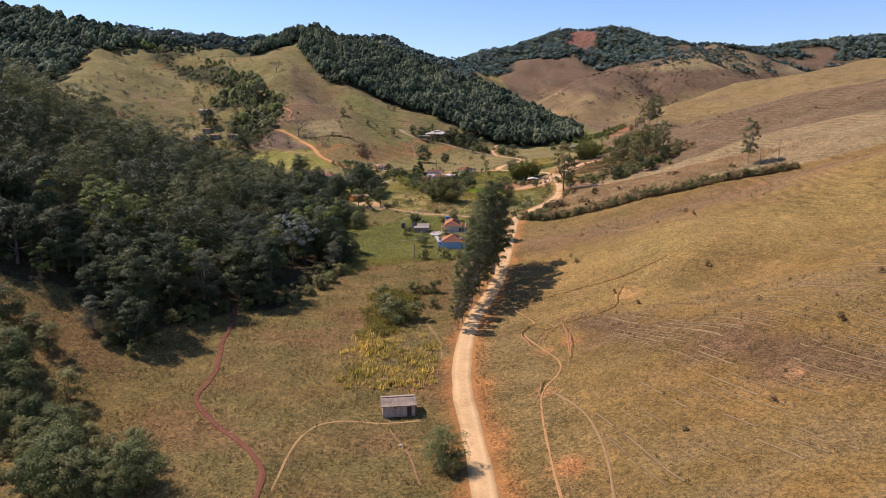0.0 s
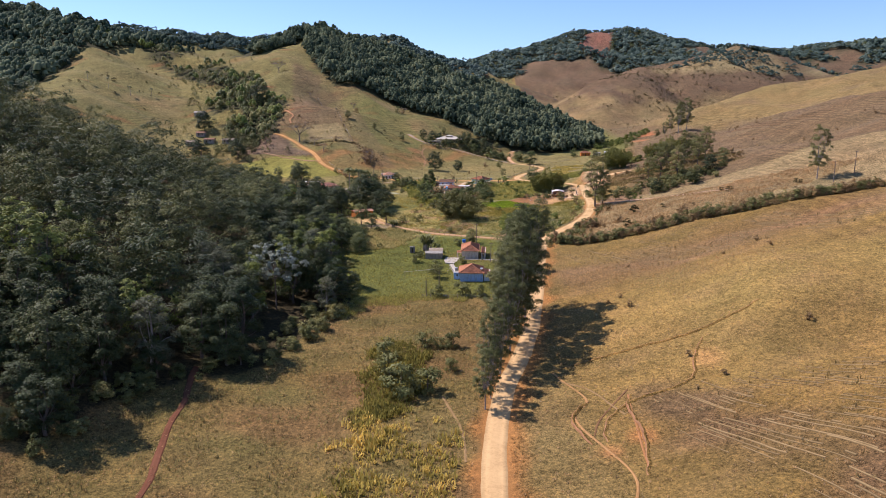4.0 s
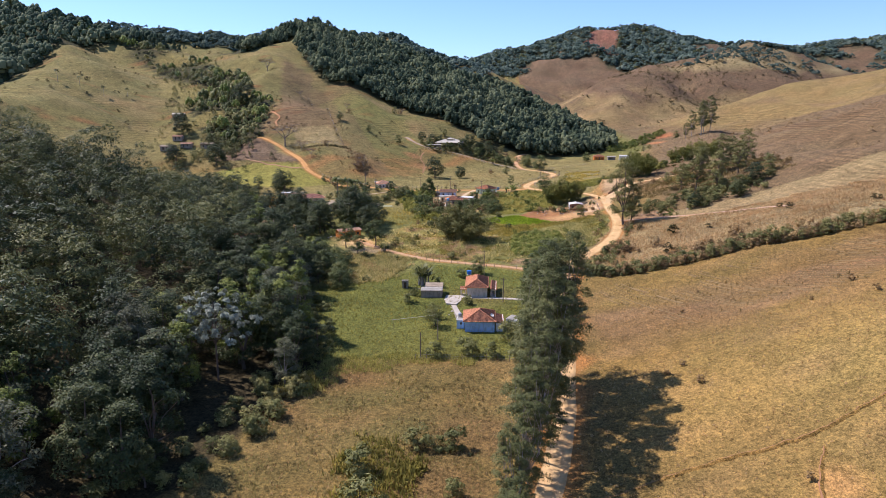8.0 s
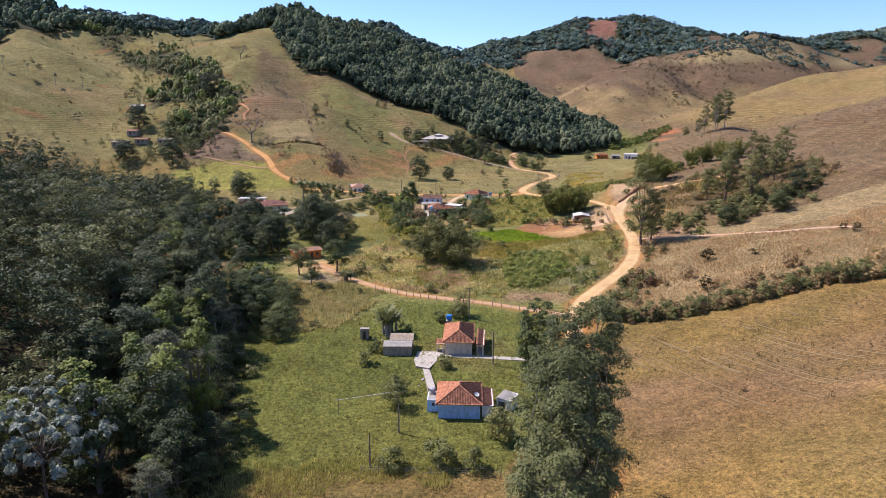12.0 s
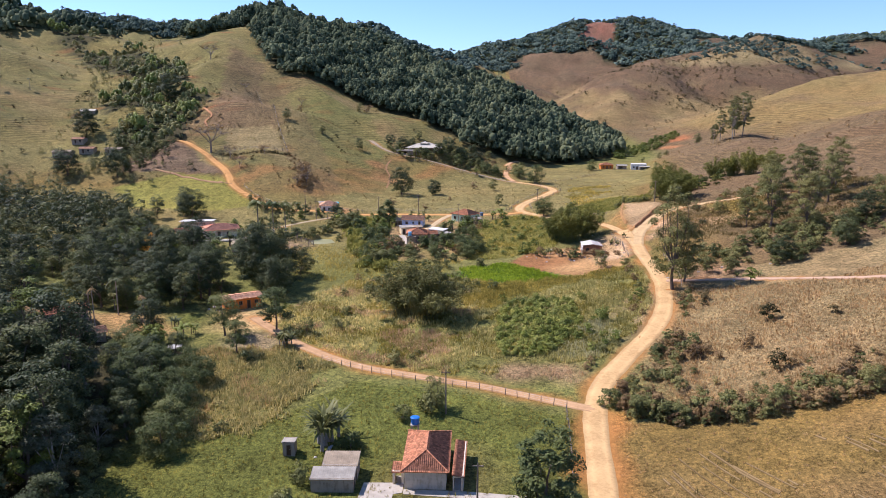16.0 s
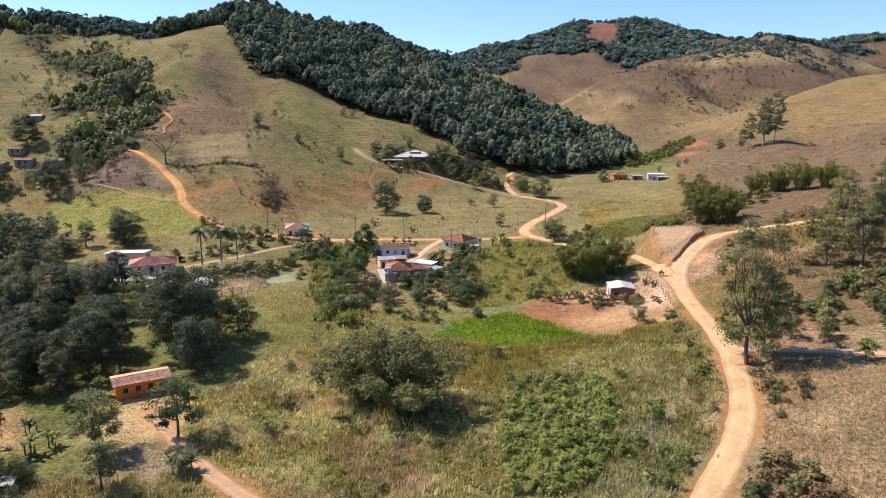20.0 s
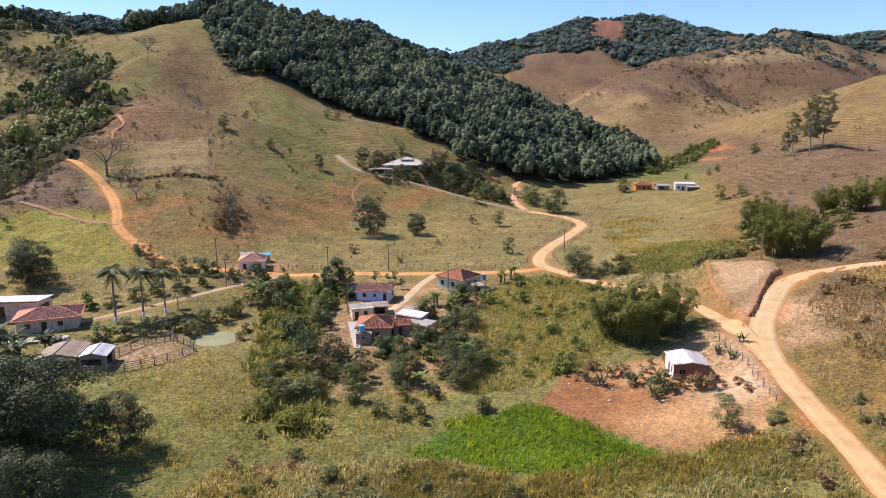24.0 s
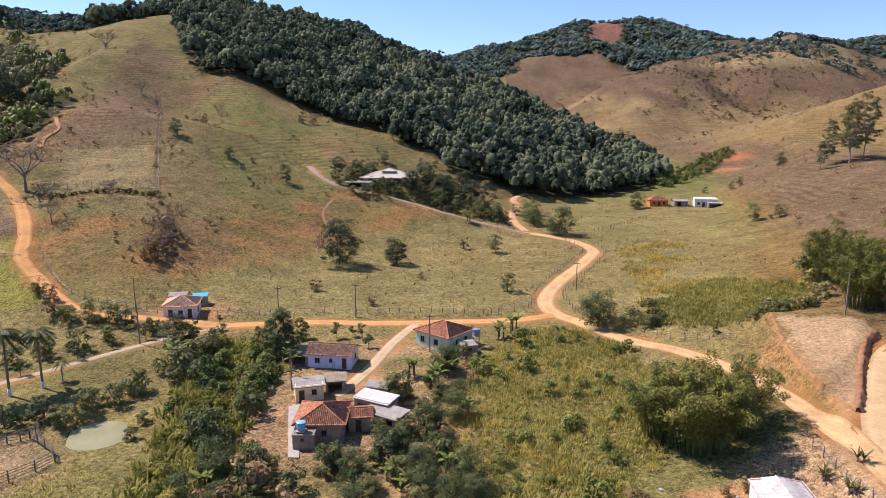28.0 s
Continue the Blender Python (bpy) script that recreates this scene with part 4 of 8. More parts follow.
for kind, spots in (
    (ROUND, [(-3.5, 97, 0.85), (8.3, 255, 1.05), (33, 554, 1.2), (26, 571, 0.95), (73, 609, 0.75), (28, 458, 1.05), (-82, 380, 0.9)]),
    (OLIVE, [(-12, 577, 0.7), (2.6, 578, 0.75), (12.5, 580, 0.7), (24, 577, 0.9), (20, 585, 0.6), (-3, 602, 0.7), (-16, 611, 0.8), (9, 614, 0.9), (-8, 594, 0.6), (28, 590, 0.9), (149, 650, 1.1), (119, 627, 0.6), (125, 633, 0.6), (112, 640, 0.5), (10, 526, 0.9), (11, 484, 0.75), (-17, 244, 0.85), (35, 371, 0.75), (61, 348, 0.6), (57, 350, 0.55), (-106, 573, 0.95), (-64, 564, 0.85), (-85, 567, 0.7),
             (-77, 648, 0.8), (-34, 617, 0.8), (-7, 288, 0.75), (-36, 320, 0.6), (98, 553, 0.9), (105, 549, 0.7), (86.4, 404, 1.0), (80, 408, 0.7), (93, 380, 0.9), (84, 368, 0.8), (96, 362, 0.8), (75.5, 385, 0.4), (112, 376, 1.0), (88, 424, 0.6)]),
    (BIG, [(-35, 508, 0.84), (-19, 511, 0.55), (-57, 357, 1.1), (-50, 348, 0.75), (-71, 356, 0.75), (-63, 366, 0.6), (75, 350, 0.42), (91, 352, 0.5), (103, 366, 0.55), (-115, 449, 0.7), (-53.5, 442, 0.46), (-111, 443, 0.9), (-168, 497, 0.9), (-197, 505, 1.0), (-213, 553, 1.1), (-185, 600, 1.2)]),
    (LIGHT, [(-62, 336, 0.5), (62, 336, 0.5), (-45, 331, 0.6)]),
    (DARK_SHRUB, [(-19, 275.6, 1.1), (-32, 416, 1.6), (-34, 407, 1.8), (-26, 400, 1.7), (-10, 423, 1.7), (-5, 411, 1.5), (-12, 397, 1.3), (-3, 404, 1.5), (-17, 401, 1.5),
                  (-10, 403, 1.4), (-8, 407, 1.3), (-36, 408, 1.8), (-62, 414, 1.5), (-66, 411, 1.6), (-70, 409, 1.7), (-74, 406, 1.6), (30, 384, 1.2), (-43, 427, 1.9)]),
    (SHRUB, [(-16, 225, 1.6), (-9, 226, 1.8), (-4, 225, 1.4), (0, 234, 2.0), (-24, 266, 1.1), (-9.6, 258.6, 1.0), (-17, 249, 1.2), (-25, 260, 1.2), (-19, 163, 2.4), (-14, 165, 2.2), (-22, 170, 2.2),
             (-24, 180, 1.8), (-16, 188, 1.5), (-10, 188, 1.5), (-13, 188, 1.1), (-10, 175, 1.2), (-8, 287, 1.6), (-12, 284, 1.1), (-49, 432, 2.6), (-46, 436, 2.2), (-53, 424, 1.6), (-29, 382, 1.8)]),
    (DRY_SHRUB, [(-36, 483, 1.5), (-21, 473, 1.1), (-107, 524, 1.3), (-80, 497, 2.4), (-78, 490, 2.2), (-77, 484, 2.2), (-82, 503, 1.8), (-73, 651, 1.8), (-104, 594, 1.8), (-11, 495, 0.9),
                 (0, 531, 1.6), (46, 335, 1.4), (57, 287, 1.8), (70, 296, 1.5), (49, 305, 1.4), (-26, 396, 2.4), (-28, 390, 2.2), (-20, 391, 2.0)]),
    ([BARE], [(-197, 702, 1.7), (-132, 522, 2.2), (-109, 496, 0.8), (-80, 500, 0.8), (-78, 494, 0.9), (-76, 488, 0.9), (-79, 484, 0.7), (-119, 512, 0.9), (-103, 515, 0.6), (-115, 642, 0.7), (-72, 655, 0.7), (-155, 651, 0.8), (-88, 112, 0.8)]),
    ([BANANA], [(-31, 436, 1.0), (-8, 432, 1.0), (-5, 428, 1.1), (-2, 432, 1.0), (7, 452, 1.1), (11, 455, 1.2), (-52, 437, 1.3), (-50, 434, 1.2), (-9, 400, 0.7), (-7, 398, 0.7), (1, 560, 1.0), (78, 452, 0.9), (84, 455, 1.0)]),
    ([DARK_BANANA], [(-88, 398, 1.4), (-84, 396, 1.3), (-92, 402, 1.3), (-79, 400, 1.2), (-96, 396, 1.3)]),
    ([AGAVE], [(21, 388, 1.5), (26, 387, 1.5), (28, 382, 1.4), (23, 391, 1.3), (31, 384, 1.2), (19, 390, 1.2), (44, 393, 1.2), (47, 397, 1.1), (43, 397, 1.2), (62, 344, 1.0), (66, 341, 1.0), (52, 352, 0.9)]),
    ([SMALL_PALM], [(-67.5, 428, 1.0), (-39, 313, 1.0), (-85, 334, 1.1), (-93, 337, 1.0), (-58, 446, 0.7)]),
    ([WILD_PALM], [(-325, 597, 1.0), (-310, 600, 0.9), (-293, 602, 0.9), (-280, 612, 0.8), (-140, 330, 1.0), (-122, 318, 1.0)]),
    ([BALL], [(-76, 430, 1.0), (-70, 437, 0.95), (-66, 442, 0.7), (-62, 447, 1.0), (-60, 449.5, 1.0), (-55, 454, 0.7), (-51, 457, 0.65), (-25, 450, 1.0), (-20, 450, 0.9), (-18, 445, 0.9), (-22, 451, 0.8)]),
    ([GREEN_BAMBOO], [(31.4, 406.5, 1.15), (37.8, 409.5, 0.9), (27.4, 411, 0.85), (77, 462, 1.0), (84, 466, 0.8), (72.5, 443, 0.9), (77, 439, 0.95), (103, 481, 0.7), (108, 474, 0.85), (112, 467, 0.8), (117, 459, 0.9)]),
    ([ORANGE_TREE], [(-97, 380, 1.0)]),
):
    for n, (px, py, s) in enumerate(spots):
        kind[n % len(kind)].at(px, py, s * random.uniform(0.95, 1.05), tall=random.uniform(0.92, 1.1))

vx, vy = scatter((-40, 4, 378, 446), 4.3, lambda x, y: inside(x, y, [(-40, 386), (-30, 379), (-6, 384), (2, 392), (3, 412), (4, 436), (0, 444), (-3, 436), (-12, 424), (-13, 404), (-26, 400), (-34, 404)]), 83, 0.75)
for px, py in zip(vx, vy):  # orchard bushes among the village houses, each apart from the next
    v = random.random()
    kind = DARK_SHRUB if v < 0.14 else SHRUB if v < 0.26 else DRY_SHRUB if v < 0.38 else [BANANA] if v < 0.43 else OLIVE if v < 0.62 else ROUND
    random.choice(kind).at(float(px), float(py), random.uniform(0.8, 1.45) * (0.42 if kind in (OLIVE, ROUND) else 0.6 if kind == [BANANA] else 1.0), tall=random.uniform(0.9, 1.2))
for j in range(40):
    random.choice(SHRUB + LIGHT_SHRUB + LIGHT_SHRUB).at(random.uniform(-54, -31), random.uniform(418, 454), random.uniform(0.7, 1.5))
for j in range(18):  # bushes in the rank growth between the bamboo and the crop
    px, py = random.choice(((random.uniform(-40, 4), random.uniform(318, 362)), (random.uniform(-14, 8), random.uniform(352, 384)), (random.uniform(-34, -14), random.uniform(356, 388))))
    if not inside(np.array(px), np.array(py), GREEN_CROP):
        random.choice(SHRUB + SHRUB + DRY_SHRUB + DARK_SHRUB).at(px, py, random.uniform(0.5, 1.15), tall=random.uniform(0.8, 1.2))
CONE.at(-33, 440, 1.05)
CONE.at(-36, 443, 0.7)
YUCCA.at(-23.2, 276.8, 1.9)
BAMBOO.at(-12.5, 335, 1.45, turn=0.4, tall=0.85)
for n, (px, py) in enumerate(((-77, 418.5), (-72.6, 422), (-69, 425))):
    PALM.at(px, py, (1.1, 1.0, 0.9)[n], turn=n * 1.3)
big = plant("eucalyptus_tree", "large open eucalyptus at the bend of the road", "tree", tree_shape(40, 19, 11, 3.0, 80, 180, 0.19, lump=0.21, thick=0.016, slim=0.35, droop=0.8, limbs=14), BARK, LEAF_OLIVE)
big.at(47.2, 344, 1.2, tall=1.1)
big.at(50.5, 346.5, 0.72)
for px, py, k in ((83, 377, 0.95), (88.5, 368, 0.85), (79, 383, 0.6), (95, 407, 0.8), (101, 399, 0.9), (104, 388, 0.75), (110, 396, 0.85), (98, 417, 0.6), (108, 408, 0.7)):
    big.at(px, py, k, label="grey-green eucalyptus with an open crown on the dry slope")
for px, py, s in ((153, 598, 0.95), (160, 601, 1.0), (148, 604, 0.7), (157, 606, 0.85), (142, 598, 0.45), (120, 300, 0.75)):
    EUC[0].at(px, py, s, label="tall lone eucalyptus on the dry slope")
for px, py, s in ((-76, 106, 0.55), (-63, 101, 0.5), (-65, 89, 0.6), (-56, 90, 0.6), (-52, 87, 0.6), (-87, 120, 0.6), (-58, 95, 0.45), (-70, 96, 0.5), (-88, 121, 0.8), (-93, 124, 0.7), (-84, 112, 0.75), (-80, 104, 0.8), (-72, 99, 0.7), (-68, 106, 0.6), (-55, 100, 0.5),
                  (-60, 88, 0.75), (-50, 92, 0.55), (-90, 130, 0.6), (-97, 133, 0.7), (-61, 90, 0.9), (-50, 90, 0.8), (-52, 97, 0.75), (-66, 99, 0.9), (-81, 110, 1.0), (-74, 114, 0.8), (-86, 112, 1.0), (-85, 127, 0.7),
                  (-57, 87, 0.8), (-64, 94, 0.7), (-70, 104, 0.6), (-78, 105, 0.8), (-88, 118, 0.9), (-92, 115, 0.9), (-55, 93, 0.8)):
    random.choice(OLIVE + OLIVE + ROUND).at(px, py, s * 1.3)
MANGO = plant("tree", "tall dense dark tree beside the road", "tree", tree_shape(41, 17, 9.6, 1.0, 110, 110, 0.23, lump=0.19), BARK, LEAF_DARK)
MANGO.at(7.6, 254, 0.95)
CECROPIA.at(-57, 210, 1.0)
CECROPIA.at(-62.5, 202, 0.55)
for px, py, s in ((-67, 199, 1.0), (-62, 197, 0.9), (-72, 203, 0.95)):
    WOOD_GREY[0].at(px, py, s * 1.15)
for px, py, s in ((-92, 186, 1.0), (-70, 172, 0.9), (-76, 180, 0.8), (-100, 193, 1.0)):
    WOOD_LIGHT[0].at(px, py, s)


def strewn(name, label, category, protos, px, py, scales, mats, seed, sink=0.0, tall=None):
    """Many plants joined into one object that nobody could count."""
    r = np.random.RandomState(seed)
    pz = ground(px, py) - sink
    pick = r.randint(0, len(protos), len(px))
    own = r.uniform(-0.5, 0.5, len(px))
    vs, fs, tones, base = [], [], [], 0
    for k, (pv, pf) in enumerate(protos):
        i = np.where(pick == k)[0]
        if not len(i):
            continue
        a = r.uniform(0, 6.28, len(i))
        s, c, q = np.sin(a)[:, None], np.cos(a)[:, None], scales[i][:, None]
        h = q * (r.uniform(0.85, 1.2, len(i))[:, None] if tall is None else tall)
        x = (pv[None, :, 0] * c - pv[None, :, 1] * s) * q + px[i][:, None]
        y = (pv[None, :, 0] * s + pv[None, :, 1] * c) * q + py[i][:, None]
        z = pv[None, :, 2] * h + pz[i][:, None]
        vs.append(np.stack([x, y, z], 2).reshape(-1, 3))
        fs.append((pf[None] + (np.arange(len(i)) * len(pv))[:, None, None]).reshape(-1, pf.shape[1]) + base)
        tones.append(np.repeat(own[i], len(pv)))
        base += len(i) * len(pv)
    me = mesh_from(name, np.concatenate(vs), np.concatenate(fs), mats)
    me.attributes.new("tone", "FLOAT", "POINT").data.foreach_set("value", np.concatenate(tones).astype(np.float32))
    return tagged(new(name, me), label, category, kind="stuff")


def forest_keep(x, y):
    clear = (np.hypot(x + 57, y - 209) > 6.5) & ~((np.abs(x + 51) < 8) & (np.abs(y - 195) < 11))
    clear &= (np.hypot(x + 92, y - 326) > 11) & (np.hypot(x + 84, y - 314) > 10) & (np.hypot(x + 77, y - 304) > 9) & (np.hypot(x + 72, y - 297) > 6) & (np.hypot(x + 77, y - 322) > 9)  # yard of the cottage
    return in_forest(x, y, 2.5) & clear


# the forest's edge, tree by tree, and the wood behind it
fx, fy = scatter((-260, -36, 96, 322), 6.3, forest_keep, 5, 0.6)
edge = np.minimum(np.interp(fy, FOREST_EDGE_Y, FOREST_EDGE_X) - fx, 0.9 * (fy - np.interp(fx, FOREST_FOOT_X, FOREST_FOOT_Y)))
order = np.argsort(edge + 0.05 * np.abs(fy - 200))
for j in order[:230]:
    v = random.random()
    kind = WOOD_GREY if v < 0.12 else WOOD_LIGHT if v < 0.27 else WOOD
    random.choice(kind).at(float(fx[j]), float(fy[j]), random.uniform(0.55, 1.0) if edge[j] < 7 else random.uniform(0.7, 1.5), tall=random.uniform(0.8, 1.05))
rest = order[230:]
canopy = [tree_shape(50 + s, 13, 9, 2, 26, 30, 0.40, lump=0.27)[1] for s in range(4)]
rr = np.random.RandomState(6)
canopy_fine = [tree_shape(55 + s, 13, 9, 2, 30, 44, 0.25, lump=0.27)[1] for s in range(4)]
strewn("forest", "dense dark green forest over the hillside", "forest", canopy_fine, fx[rest], fy[rest], rr.gamma(18, 0.055, len(rest)) + 0.05, [LEAF_FOREST], 7)


def dome_shape(seed, sides=7, rings=3):
    """The lumpy top of one crown, seen from far off."""
    r = np.random.RandomState(seed)
    v, f = [(0, 0, 1.0)], []
    for k in range(1, rings + 1):
        a = k / rings * 1.75
        for j in range(sides):
            b, q = (j + 0.5 * (k % 2)) * 2 * math.pi / sides, r.uniform(0.78, 1.18)
            v.append((math.sin(a) * math.cos(b) * q, math.sin(a) * math.sin(b) * q, math.cos(a) * q * r.uniform(0.9, 1.1)))
    for j in range(sides):
        f.append((0, 1 + j, 1 + (j + 1) % sides))
        for k in range(rings - 1):
            p, q = 1 + k * sides + j, 1 + k * sides + (j + 1) % sides
            f += [(p, p + sides, q + sides), (p, q + sides, q)]
    return np.array(v), np.array(f)


def crown_shape(seed, lumps=11, sprays=0, sides=6, rings=3):
    """A crown seen from far off: many leafy bosses heaped into one uneven dome, about one metre in radius."""
    r = np.random.RandomState(seed)
    vs, fs, off, bosses, sizes = [], [], 0, [], []
    for k in range(lumps):
        a, u = k * 2.4 + r.uniform(-0.4, 0.4), math.sqrt((k + 0.4) / lumps)
        size = r.uniform(0.24, 0.42) * math.sqrt(11 / lumps)
        v, f = dome_shape(seed * 31 + k, sides, rings)
        v = v * r.uniform(0.85, 1.2, (len(v), 1)) * [size, size, size * r.uniform(0.8, 1.3)]
        bosses.append((math.cos(a) * u * 0.82, math.sin(a) * u * 0.82, (1 - 0.75 * u * u) * r.uniform(0.85, 1.15)))
        sizes.append(size)
        vs.append(v * 0.82 + bosses[-1])
        fs.append(f + off)
        off += len(v)
    if sprays:
        v, f = clumps(np.array(bosses), np.array(sizes) * 1.12, sprays, 0.105, r, 0.5, 0.3, 0.0, 1.0, core=(0, 0, 0.2))
        vs.append(v)
        fs.append(np.concatenate([f[:, [0, 1, 2]], f[:, [0, 2, 3]]]) + off)
    return np.concatenate(vs), np.concatenate(fs)


DOMES = [dome_shape(s) for s in range(5)]
CROWNS = [crown_shape(s, 7, 0, 5, 2) for s in range(1, 8)]
LEAFY = [crown_shape(s, 11, 16) for s in range(11, 18)]


def gully_keep(x, y):
    ok = inside(x, y, GULLY_WOOD) | (inside(x, y, RIDGE_WOOD) & (waves(x, y, 18, 35) > 0.1))
    for px, py, r in CLEARINGS:
        ok &= np.hypot(x - px, y - py) + 5 * waves(x, y, 16, 36) > r
    return ok


far_canopy = [tree_shape(60 + s, 10, 9.5, 1.0, 13, 16, 0.62, lump=0.30)[1] for s in range(4)]
for n, (box, step, area, lo, hi) in enumerate((
        ((-250, 165, 615, 985), 5.4, lambda x, y: inside(x + 6 * waves(x, y, 25, 33), y, HILL_WOOD) | inside(x, y, SADDLE_WOOD), 0.6, 1.2),
        ((-560, -150, 515, 910), 6.4, gully_keep, 0.36, 0.66),
        ((-900, -310, 560, 990), 9.5, lambda x, y: inside(x, y, LEFT_WOOD) & (waves(x, y, 120, 31) > -0.75), 0.8, 1.4))):
    px, py = scatter(box, step, area, 12 + n)
    leaf = LEAF_OLIVE if n == 1 else LEAF_HILL
    strewn("woodland", "dark green woodland covering the hill", "forest", LEAFY if n < 2 else CROWNS, px, py, np.random.RandomState(n).gamma(6, (lo + hi) / 2 * 4.5 / 6, len(px)).clip(1.2, 8), [leaf], 20 + n, sink=-2.2 * (lo + hi) / 1.8, tall=1.35)
    px, py = scatter(box, step * 0.72, lambda x, y: area(x, y) & area(x, y - 9) & area(x + 8, y) & area(x - 8, y), 42 + n, 0.8)
    strewn("woodland", "closed dark canopy of the wooded hill", "forest", DOMES, px, py, np.random.RandomState(50 + n).gamma(22, 0.13, len(px)) * ((step / 6.6) if n != 1 else 0.5), [leaf], 60 + n, sink=-0.6)


px, py = scatter((-560, -150, 515, 910), 7.0, lambda x, y: gully_keep(x, y) & (waves(x, y, 24, 37) > 0.15), 19, 0.8)
strewn("woodland", "lighter green trees among the dark ones in the gully", "forest", LEAFY, px, py, np.random.RandomState(19).gamma(7, 0.42, len(px)).clip(1.2, 5), [LEAF_LIGHT], 25, sink=-2.6, tall=1.4)


def far_woods(x, y):
    z = ground(x, y)
    high = ((y > 1280) | ((y > 1120) & (x > -420) & (x < 0))) & ~inside(x + 9 * waves(x, y, 14, 22), y + 16 * waves(x, y, 45, 21), PINK_PATCH) & (z > np.where(x < 0, 60, 95))
    return high & (waves(x, y, 260, 41) + 0.5 * waves(x, y, 70, 42) + (z - 140) / 60 + 3 * (x < 0) > -0.15)


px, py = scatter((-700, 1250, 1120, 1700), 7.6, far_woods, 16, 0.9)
strewn("woodland", "distant wooded mountain under a clear sky", "forest", CROWNS, px, py, np.random.RandomState(3).gamma(16, 0.33, len(px)), [LEAF_HAZY], 30, sink=-0.2, tall=0.9)
tiny = [tree_shape(70 + s, 9, 9, 0.5, 8, 8, 1.5, lump=0.32)[1] for s in range(3)]
px, py = scatter((-700, 1250, 1290, 1700), 24, far_woods, 17, 0.9)
strewn("woodland", "taller trees on the distant mountain", "forest", tiny, px, py, np.random.RandomState(5).uniform(0.7, 1.2, len(px)), [LEAF_FOREST], 31)


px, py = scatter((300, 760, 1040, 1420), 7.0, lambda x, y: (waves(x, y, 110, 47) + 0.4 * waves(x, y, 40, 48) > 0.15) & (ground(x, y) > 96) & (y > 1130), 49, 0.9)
strewn("woodland", "patches of wood on the ridge behind the brown hill", "forest", CROWNS, px, py, np.random.RandomState(8).gamma(8, 0.34, len(px)), [LEAF_HAZY], 50, sink=-0.1, tall=1.1)


def bushy(x, y):
    """Where scrub dots the hillsides."""
    z = ground(x, y)
    open_hill = (z > 14) & ~inside(x, y, HILL_WOOD) & ~inside(x, y, GULLY_WOOD) & ~inside(x, y, LEFT_WOOD) & ~inside(x, y, YELLOW_PLOT) & ~inside(x, y, PALE_FIELD) & (road_distance(x, y) > 2.5)
    thick = waves(x, y, 40, 43) + 0.5 * waves(x, y, 15, 44) + 1.2 * inside(x, y, SCRUB_FIELD) + 1.3 * ((y > 900) & (z > 88)) + 1.6 * inside(x, y, BROWN_HILL) + 0.4 * inside(x, y, BROWN_FIELD)
    return open_hill & (np.random.RandomState(12).uniform(0, 1, len(x)) < np.clip(0.05 + 0.22 * thick, 0.012, 0.6))


low = [tree_shape(74 + s, 1.2, 1.9, 0.05, 8, 14, 0.17, lump=0.34)[1] for s in range(3)]
for n, (box, step, lo, hi) in enumerate((((-260, 60, 480, 720), 3.4, 0.35, 1.0), ((62, 240, 380, 880), 4.2, 0.4, 1.1), ((120, 520, 880, 1280), 4.6, 0.7, 1.8), ((-420, -250, 500, 860), 6.0, 0.6, 1.7))):
    px, py = scatter(box, step, bushy, 46 + n, 0.9)
    strewn("scrub", "low brown-green scrub dotted over the hillside", "scrub", low, px, py, np.random.RandomState(n).gamma(2, 0.33, len(px)) * (hi - lo) + lo, [SCRUB_LEAF if n != 1 else LEAF_DRY], 90 + n)

gr = np.random.RandomState(77)
gl = along([(-300, 780), (-250, 670), (-215, 600), (-185, 548), (-172, 520), (-190, 500), (-230, 480)], 3.0)
gp = np.repeat(gl, 3, 0) + gr.normal(0, 17, (len(gl) * 3, 2))
gp = gp[(road_distance(gp[:, 0], gp[:, 1]) > 4) & (np.hypot(gp[:, 0] + 204, gp[:, 1] - 527) > 17)]
strewn("woodland", "ragged trees along the gully", "forest", canopy, gp[:, 0], gp[:, 1], gr.uniform(0.16, 0.42, len(gp)), [LEAF_OLIVE], 78)

tr = np.random.RandomState(79)
tx, ty = scatter((-205, -146, 488, 546), 4.4, lambda x, y: inside(x, y, [(-190, 543), (-152, 527), (-158, 514), (-158, 500), (-187, 508), (-204, 520)]) & (road_distance(x, y) > 3) & (np.hypot(x + 204, y - 527) > 14), 80, 0.7)
strewn("woodland", "low mixed thicket beside the hamlet", "forest", canopy, tx, ty, tr.uniform(0.25, 0.55, len(tx)), [LEAF_OLIVE], 84)

# trees and gardens round the farmsteads
GARDENS = [(-56, 296), (-58, 306), (-70, 318), (-66, 326), (-72, 330), (-66, 345), (-74, 372), (-76, 390), (-100, 402), (-118, 412), (-124, 446), (-160, 462), (-250, 500), (-260, 380), (-200, 330), (-110, 322), (-80, 318), (-66, 300), (-60, 290)]
YARDS = [(-57, 338, 11), (-78, 325, 9), (-71, 321, 7), (-64, 325, 6), (-92, 326, 11), (-84, 314, 10), (-77, 304, 9), (-72, 297, 6), (-96, 422, 20), (-72, 397, 11), (-99, 381, 5), (-57, 328, 8), (-204, 527, 16)]


def garden_keep(x, y):
    ok = inside(x, y, GARDENS)
    for px, py, r in YARDS:
        ok &= np.hypot(x - px, y - py) > r
    return ok & (road_distance(x, y) > 2.5)


